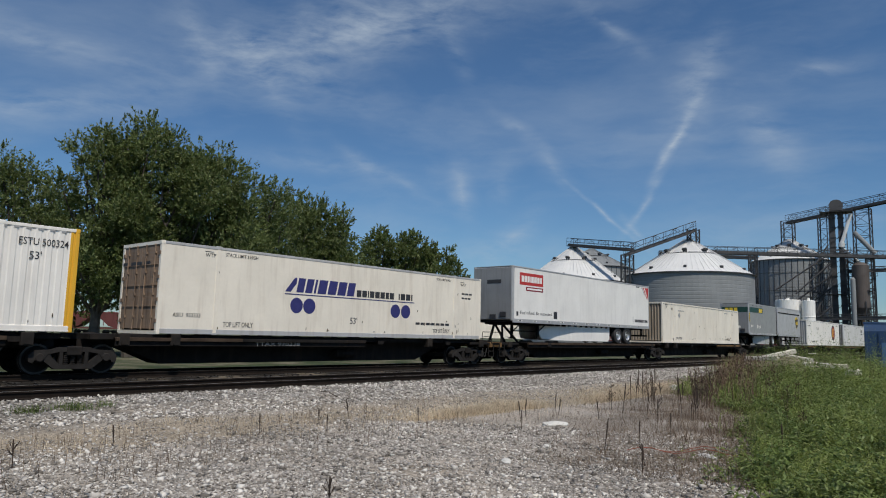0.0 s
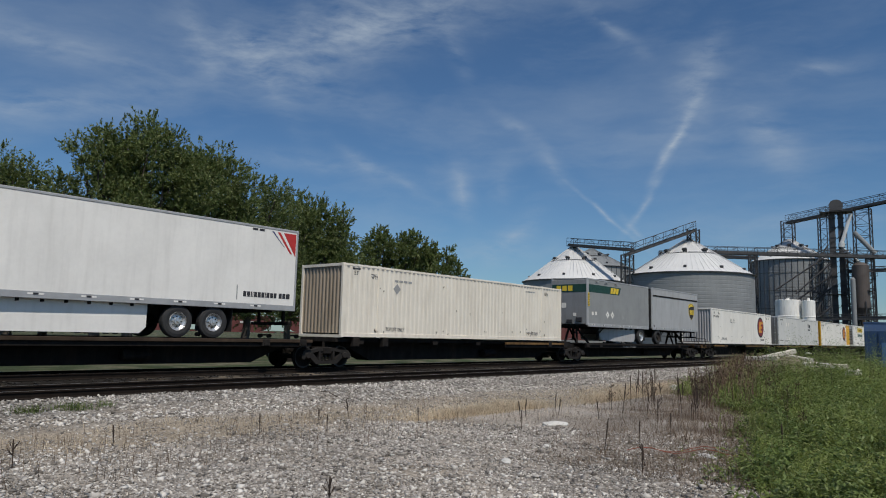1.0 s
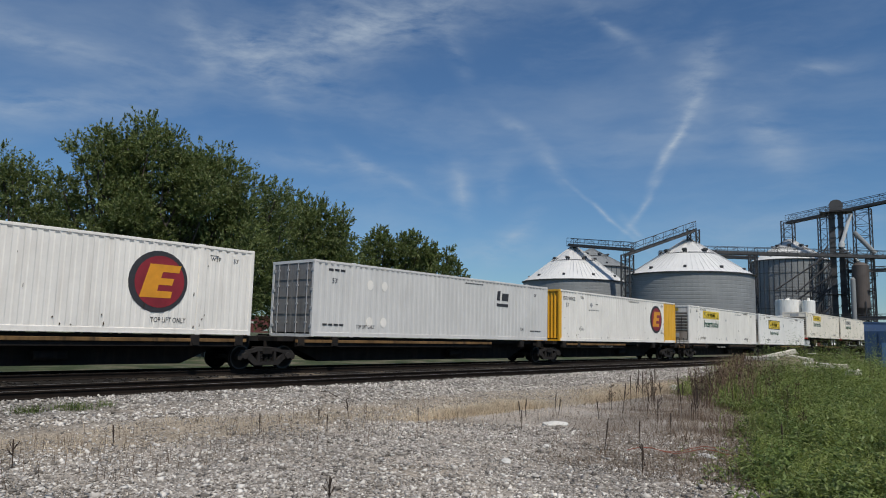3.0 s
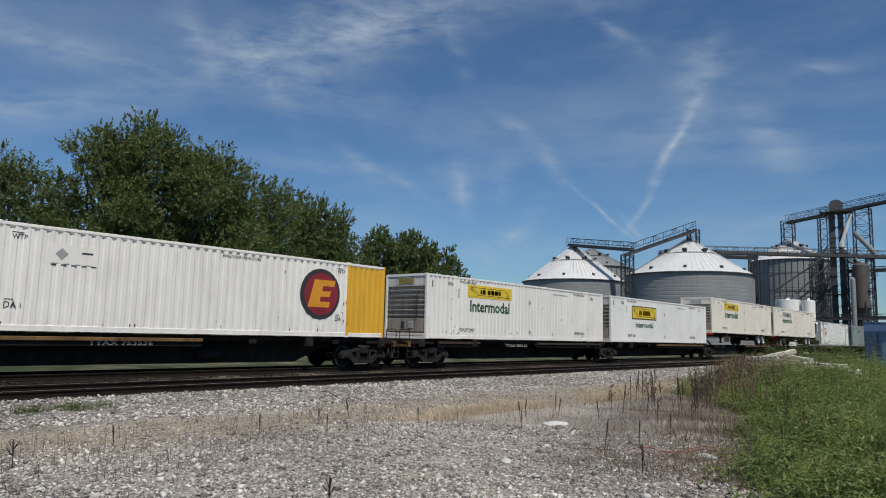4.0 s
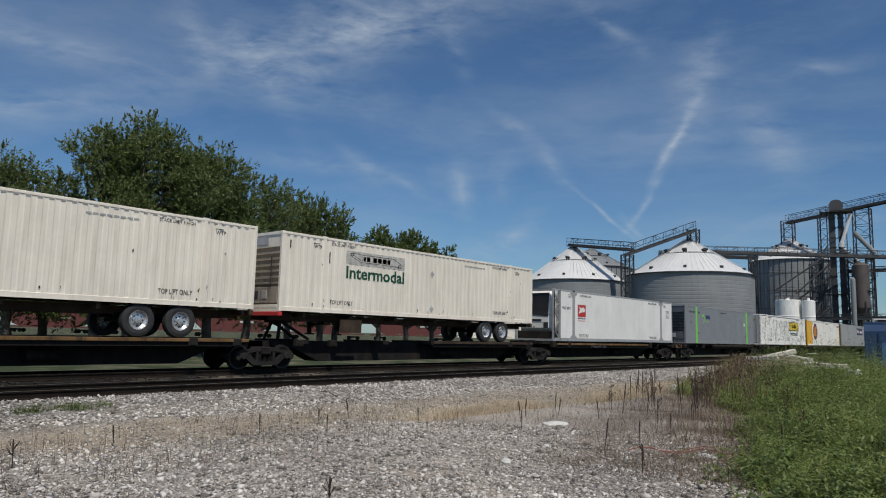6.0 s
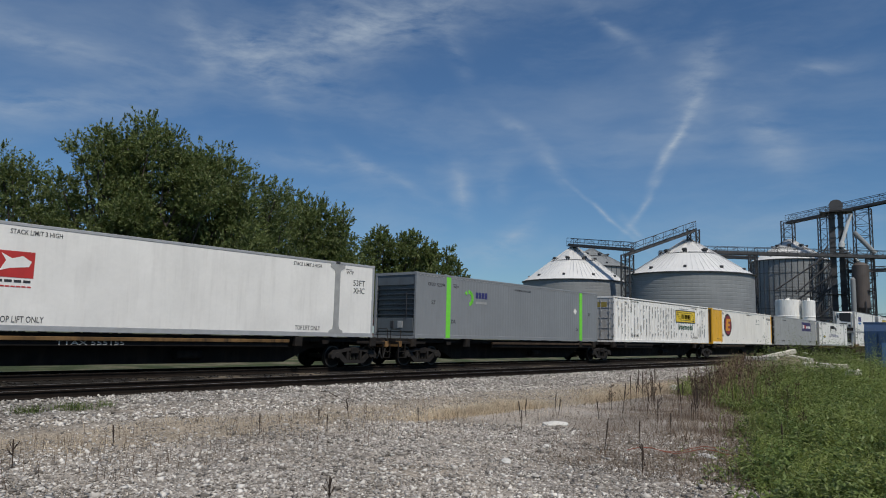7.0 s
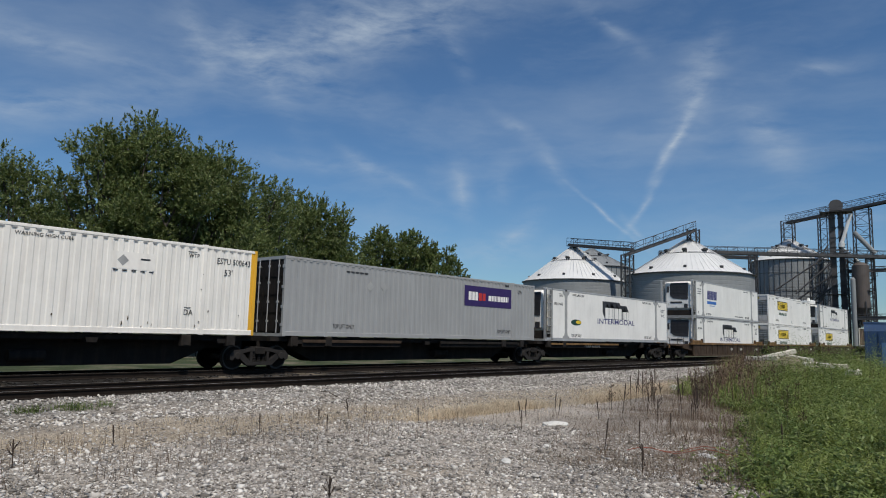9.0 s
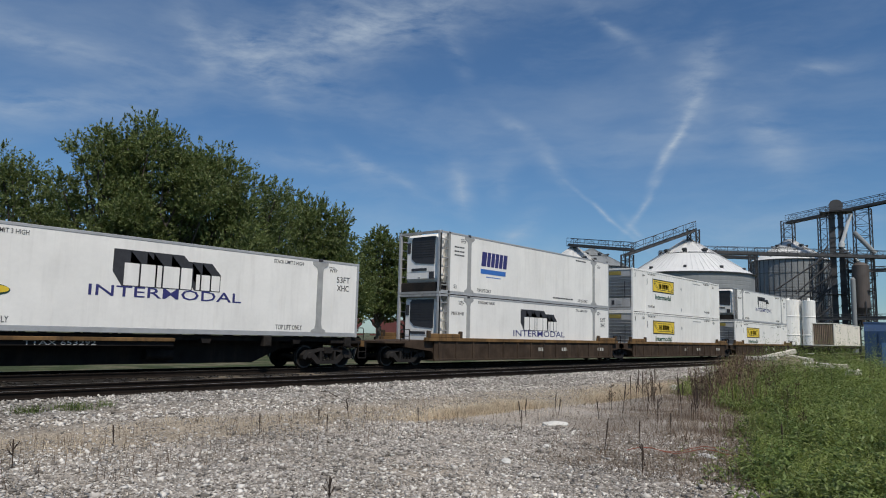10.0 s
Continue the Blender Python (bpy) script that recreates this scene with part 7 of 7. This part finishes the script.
    for i in range(len(px)):
        k = 26
        h = rng.uniform(0.45, 1.15)
        t = rng.random(k)
        a = rng.uniform(0, 2 * math.pi, k)
        r = rng.uniform(0.01, 0.13, k) * (1.2 - t)
        cs.append(np.stack([px[i] + r * np.cos(a), py[i] + r * np.sin(a), z[i] + h * t], 1))
        ns.append(np.stack([np.cos(a), np.sin(a), np.full(k, 0.3)], 1) + rng.normal(size=(k, 3)) * 0.4)
        ss.append(rng.uniform(0.018, 0.042, k) * (1 + px[i] * 0.008))
    cs, ns, ss = np.concatenate(cs), np.concatenate(ns), np.concatenate(ss)
    ns /= np.linalg.norm(ns, axis=1, keepdims=True)
    tagged(new("dead_weeds", leaf_mesh("dead_weeds", cs, ns, ss, DEAD, rng, 0.3, None, 0.45)), "withered brown leafy weeds among the green bank", "weeds", "", "stuff")
    blades("dead_weeds", "bare stems of withered weeds on the bank", px, py, rng.uniform(0.5, 1.2, len(px)), rng.uniform(0.006, 0.011, len(px)), rng.uniform(0.0, 0.25, len(px)), rng, DEAD, "weeds")
    # tall scrub where bank and ballast meet
    n = 700
    px = rng.uniform(18, 48, n)
    py = edge_y(px) + rng.normal(size=n) * 0.7
    blades("scrub", "tall brown and green scrub at the edge of the bank", px, py, rng.uniform(0.3, 1.15, n), rng.uniform(0.005, 0.012, n), rng.uniform(0.0, 0.4, n), rng, DEAD, "weeds")


def build_tufts():
    rng = np.random.default_rng(23)
    n = 6500
    px = 8.0 + 17 * rng.random(n) ** 1.3
    py = edge_y(px) + np.abs(rng.normal(size=n)) * 1.7
    blades("twigs", "flattened dry twigs and stems on brown ground", px, py, rng.uniform(0.05, 0.22, n), rng.uniform(0.0015, 0.004, n), rng.uniform(0.8, 1.6, n), rng, DEAD, "twigs")
    for x, y, r, n in ((4.98, 14.2, 0.16, 170), (5.75, 14.2, 0.20, 230), (6.4, 14.3, 0.10, 60), (4.3, 14.1, 0.07, 50)):
        px, py = x + rng.normal(size=n) * r, y + rng.normal(size=n) * r * 0.5
        blades("grass_tuft", "small green grass tuft at the foot of the ballast", px, py, rng.uniform(0.06, 0.25, n), rng.uniform(0.003, 0.006, n), rng.uniform(0.3, 1.2, n), rng, HERB)
    # low leafy bush beside the pale rock
    n = 900
    d = rng.normal(size=(n, 3))
    d /= np.linalg.norm(d, axis=1, keepdims=True)
    d[:, 2] = np.abs(d[:, 2])
    cs = np.array([21.3, 8.45, ground_height(21.3, 8.45)]) + d * np.array([0.55, 0.5, 0.55]) * rng.uniform(0.35, 1.1, (n, 1))
    tagged(new("bush", leaf_mesh("bush", cs, d, rng.uniform(0.025, 0.05, n), BLADE, rng, 0.3, None, 0.45)), "low dark green leafy bush at the gravel's edge", "bush", "", "stuff")
    # green shoots in the scrub edge
    n = 2200
    px = rng.uniform(19, 50, n)
    py = edge_y(px) + rng.normal(size=n) * 0.8 - 0.3
    blades("scrub", "tall green weeds at the edge of the bank", px, py, rng.uniform(0.15, 0.7, n), rng.uniform(0.006, 0.014, n), rng.uniform(0.1, 0.9, n), rng, BLADE, "weeds")


build_gravel()
build_weeds()
build_tufts()
STALK = material("dark_seed_stalk", (0.055, 0.038, 0.028), 0.95, 0, 0.3, 8, (0.12, 0.08, 0.05), 0.4, False, 0.4, 60)


def stalk(x, y, h, seed, branched=False):
    rnd = random.Random(seed)
    root = thing("dead_weed_stalk", "dry brown weed stalk with a dark seed head standing in gravel", "weed stalk", pose(x, y, ground_height(x, y) - 0.02, rnd.uniform(-6, 6), rnd.uniform(-8, 8), rnd.uniform(0, 360)), "dead weed stalks")
    part("stem", add_tube(bmesh.new(), (0, 0, 0), (0, 0, h * 0.75), 0.007, 0.005, 6), STALK, root)
    prof = [(h * (0.5 + 0.5 * i / 14), (0.005 + 0.0075 * math.sin(math.pi * (0.1 + 0.85 * i / 14))) * rnd.uniform(0.7, 1.25)) for i in range(15)]
    part("seed_head", lathe(prof, "Z", 7), STALK, root)
    for i in range(6 if branched else 0):
        a, z = rnd.uniform(0, 6.28), h * rnd.uniform(0.3, 0.85)
        part("twig", add_tube(bmesh.new(), (0, 0, z), (0.2 * h * math.cos(a), 0.2 * h * math.sin(a), z + 0.25 * h), 0.003, 0.005, 5), STALK, root)


def dead_bush(x, y, h, seed, stems):
    """Withered brown weeds in one clump: thin upright stems with short side twigs and shrivelled leaves."""
    rnd, rng = random.Random(seed), np.random.default_rng(seed)
    root = thing("dead_bush", "withered brown weed clump with bare upright stems", "dead weeds", pose(x, y, ground_height(x, y) - 0.02), "dead weed clumps")
    cs = []
    for i in range(stems):
        bm = bmesh.new()
        a, q = rnd.uniform(0, 6.28), rnd.uniform(0.02, 0.40) * (stems / 9)
        b = Vector((q * math.cos(a), q * math.sin(a), 0))
        top = b * rnd.uniform(1.1, 1.9) + Vector((0, 0, h * rnd.uniform(0.6, 1.05)))
        add_tube(bm, b, top, 0.0045, 0.003, 5)
        for k in range(7):
            t, c = rnd.uniform(0.3, 0.95), rnd.uniform(0, 6.28)
            p = b.lerp(top, t)
            e = p + Vector((0.12 * math.cos(c), 0.12 * math.sin(c), 0.14)) * rnd.uniform(0.4, 1.2) * (1.3 - t)
            add_tube(bm, p, e, 0.003, 0.002, 4)
            cs += [p.lerp(e, rnd.uniform(0.3, 1.1)) for j in range(4)]
        part("stem", bm, STALK, root)
    cs = np.array([tuple(c) for c in cs])
    nrm = rng.normal(size=cs.shape)
    nrm /= np.linalg.norm(nrm, axis=1, keepdims=True)
    part("dead_leaves", leaf_mesh("dead_leaves", cs, nrm, rng.uniform(0.012, 0.032, len(cs)), DEAD, rng, 0.4, None, 0.45), None, root)


def rock(name, label, category, x, y, sx, sy, sz, turn, mat, seed):
    bm = bmesh.new()
    bmesh.ops.create_icosphere(bm, subdivisions=3, radius=1.0)
    for v in bm.verts:
        k = 1 + 0.30 * noise.noise(v.co * 1.3 + Vector((seed, 0, 0))) + 0.12 * noise.noise(v.co * 4 + Vector((0, seed, 0)))
        v.co = Vector((v.co.x * sx, v.co.y * sy, v.co.z * sz)) * k
    ob = part(name, bm, mat, None, label, at=pose(x, y, ground_height(x, y) + sz * 0.55, 0, 0, turn))
    tagged(ob, label, category)


def build_litter():
    for i, (x, y, h, b) in enumerate(((12.9, 6.9, 0.42, 0), (9.6, 5.05, 0.50, 0), (17.5, 8.3, 0.75, 1), (17.9, 8.0, 0.70, 1), (13.0, 7.9, 0.35, 0), (12.2, 8.2, 0.38, 0), (11.6, 7.9, 0.42, 0), (10.6, 7.2, 0.36, 0), (8.9, 4.1, 0.30, 1), (8.4, 3.9, 0.34, 0), (10.9, 5.1, 0.36, 0), (11.9, 5.0, 0.40, 0), (13.4, 5.9, 0.5, 1), (14.6, 5.7, 0.4, 0), (14.9, 6.8, 0.5, 0), (9.1, 10.1, 0.4, 1), (4.3, 5.0, 0.35, 1), (14.0, 8.6, 0.4, 0), (11.5, 3.1, 0.45, 0), (24, 5.0, 0.9, 0), (20.5, 8.4, 0.7, 1), (22.5, 8.2, 0.8, 1))):
        stalk(x, y, h, i, bool(b))
    rnd = random.Random(31)
    for i in range(6):
        stalk(rnd.uniform(3, 10), rnd.uniform(9.0, 10.3), rnd.uniform(0.3, 0.42), 60 + i, i % 3 == 0)
    for i, (x, y, h) in enumerate(((17.4, 6.5, 0.8), (18.3, 6.9, 1.0), (19.2, 7.2, 0.95), (20.2, 7.6, 1.05), (21.5, 8.0, 1.1), (22.8, 8.3, 0.9), (24.5, 8.6, 1.1), (26.5, 9.1, 1.1), (28.5, 9.0, 1.2), (31.0, 9.6, 1.3), (16.3, 7.3, 1.05), (16.9, 7.5, 1.0), (18.0, 8.1, 0.95), (15.2, 7.8, 0.7))):
        dead_bush(x, y, h, 200 + i, 7 if i < 10 else 3)
    for i, (x, y, h) in enumerate(((17.5, 4.6, 0.75), (22.0, 6.0, 0.9), (25.5, 6.2, 1.0), (28.0, 7.6, 1.2), (33.0, 7.4, 1.3), (36.0, 9.2, 1.4), (30.0, 4.9, 1.2), (14.5, 3.6, 0.55))):
        dead_bush(x, y, h, 300 + i, 5)
    # a loose stand of taller stalks before the scrub
    for i in range(16):
        x = rnd.uniform(13.2, 19.5)
        stalk(x, float(edge_y(x)) + rnd.uniform(0.5, 2.7), rnd.uniform(0.45, 0.85), 80 + i, i % 2 == 0)
    pale = material("bleached_stone", (0.62, 0.60, 0.56), 0.9, 0, 0.15, 4, (0.35, 0.3, 0.25), 0.5, False, 0.3, 20)
    rock("pale_rock", "chalky white rock lying in the gravel", "rock", 11.55, 7.1, 0.26, 0.13, 0.055, -35, pale, 1)
    rock("pale_rock", "flat pale stone lying in the gravel", "rock", 7.75, 5.5, 0.10, 0.07, 0.035, 40, pale, 5)
    rock("pale_rock", "chalky white rock at the edge of the weeds", "rock", 22.3, 9.2, 0.28, 0.18, 0.14, 10, pale, 9)
    rock("pale_rock", "flat pale stone lying among dead weeds", "rock", 10.2, 3.75, 0.16, 0.05, 0.03, 75, pale, 12)
    rock("pale_rock", "small pale stone beside the rail", "rock", 9.75, 15.35, 0.05, 0.04, 0.035, 0, pale, 15)
    rock("pale_rock", "flat pale stone lying in the gravel", "rock", 9.15, 5.75, 0.07, 0.05, 0.03, 10, pale, 19)
    twig = add_path(bmesh.new(), [(0, 0, 0), (0.12, 0.02, 0.16), (0.2, 0.05, 0.30), (0.36, 0.06, 0.42)], 0.012)
    tagged(part("dry_branch", twig, STALK, None, at=pose(11.9, 13.5, GROUND - 0.02, 0, 30, 130)), "bare dark branch leaning on the ballast", "branch")
    wood = material("bleached_timber", (0.66, 0.61, 0.53), 0.85, 0, 0.2, 5, (0.25, 0.2, 0.15), 0.5, False, 0.3, 30)
    bm = bmesh.new()
    bmesh.ops.create_icosphere(bm, subdivisions=4, radius=1.0)
    for v in bm.verts:
        k = 1 + 0.25 * noise.noise(v.co * 2.0)
        v.co = Vector((v.co.x * 3.4, v.co.y * 2.2, v.co.z * 0.85)) * k
    earth = material("dry_earth", (0.20, 0.165, 0.12), 0.95, 0, 0.3, 1.5, (0.10, 0.11, 0.05), 0.7, False, 0.5, 6)
    tagged(part("earth_mound", bm, earth, None, at=pose(41.0, 10.9, GROUND)), "low mound of dry earth with weeds and timbers", "mound")
    for x, y, z, l, rz, ry in ((40.0, 11.7, 0.50, 1.9, 75, 4), (40.4, 10.9, 0.74, 1.7, -55, -14), (40.7, 10.1, 0.56, 1.6, -80, 9), (38.0, 8.2, 0.32, 2.0, -62, 2), (33.5, 6.2, 0.20, 1.1, 30, 5)):
        ob = part("timber_beam", box(-l / 2, l / 2, -0.15, 0.15, -0.13, 0.13, bevel=0.04), wood, None, at=pose(x, y, z, 0, ry, rz))
        tagged(ob, "bleached timber beam dumped among the weeds", "timber", "dumped timbers")
    rust = material("rusty_wire", (0.28, 0.09, 0.06), 0.8, 0.2, 0.2, 5)
    for k, (a, b) in enumerate((((9.3, 4.55), (10.6, 3.6)), ((9.5, 4.45), (10.3, 3.35)))):
        p = [Vector((a[0] + (b[0] - a[0]) * i / 8, a[1] + (b[1] - a[1]) * i / 8, GROUND + 0.10 + 0.04 * math.sin(i * 1.3 + k))) for i in range(9)]
        tagged(part("rusty_wire", add_path(bmesh.new(), p, 0.006), rust), "rusty red wire lying on dead weeds", "wire", "rusty wires")
    # blue waste container among the weeds
    blue = paint("blue_container_paint", (0.026, 0.062, 0.14), (0.02, 0.03, 0.05), 0.4)
    root = thing("waste_container", "large dark blue steel waste container standing in weeds", "waste container", pose(50.2, 8.6, GROUND) @ pose(0, 0, 0, 0, 0, 4))
    part("container_body", prism([(0, 0), (5, 0), (5, 3.0), (0.25, 3.0), (0, 2.5)], -2.4, 0.0), blue, root)
    part("top_rim", box(0.2, 5.05, -2.45, 0.05, 2.92, 3.06, bevel=0.02), blue, root)
    for k in range(4):
        part("side_rib", box(-0.06, 0.02, -2.3 + k * 0.72, -2.2 + k * 0.72, 0.1, 2.45), blue, root)
    part("side_door", box(-0.05, 0.0, -1.9, -0.9, 0.2, 1.8), paint("lighter_blue_paint", (0.07, 0.15, 0.30)), root)


build_litter()


def motions():
    """The train runs through at a steady pace."""
    for ob, s, y, z in MOVERS:
        walk(ob, [(t, pose(s - SPEED * t, y, z)) for t in (0.0, 2.5, 5.0, 7.5, 10.0)])


motions()
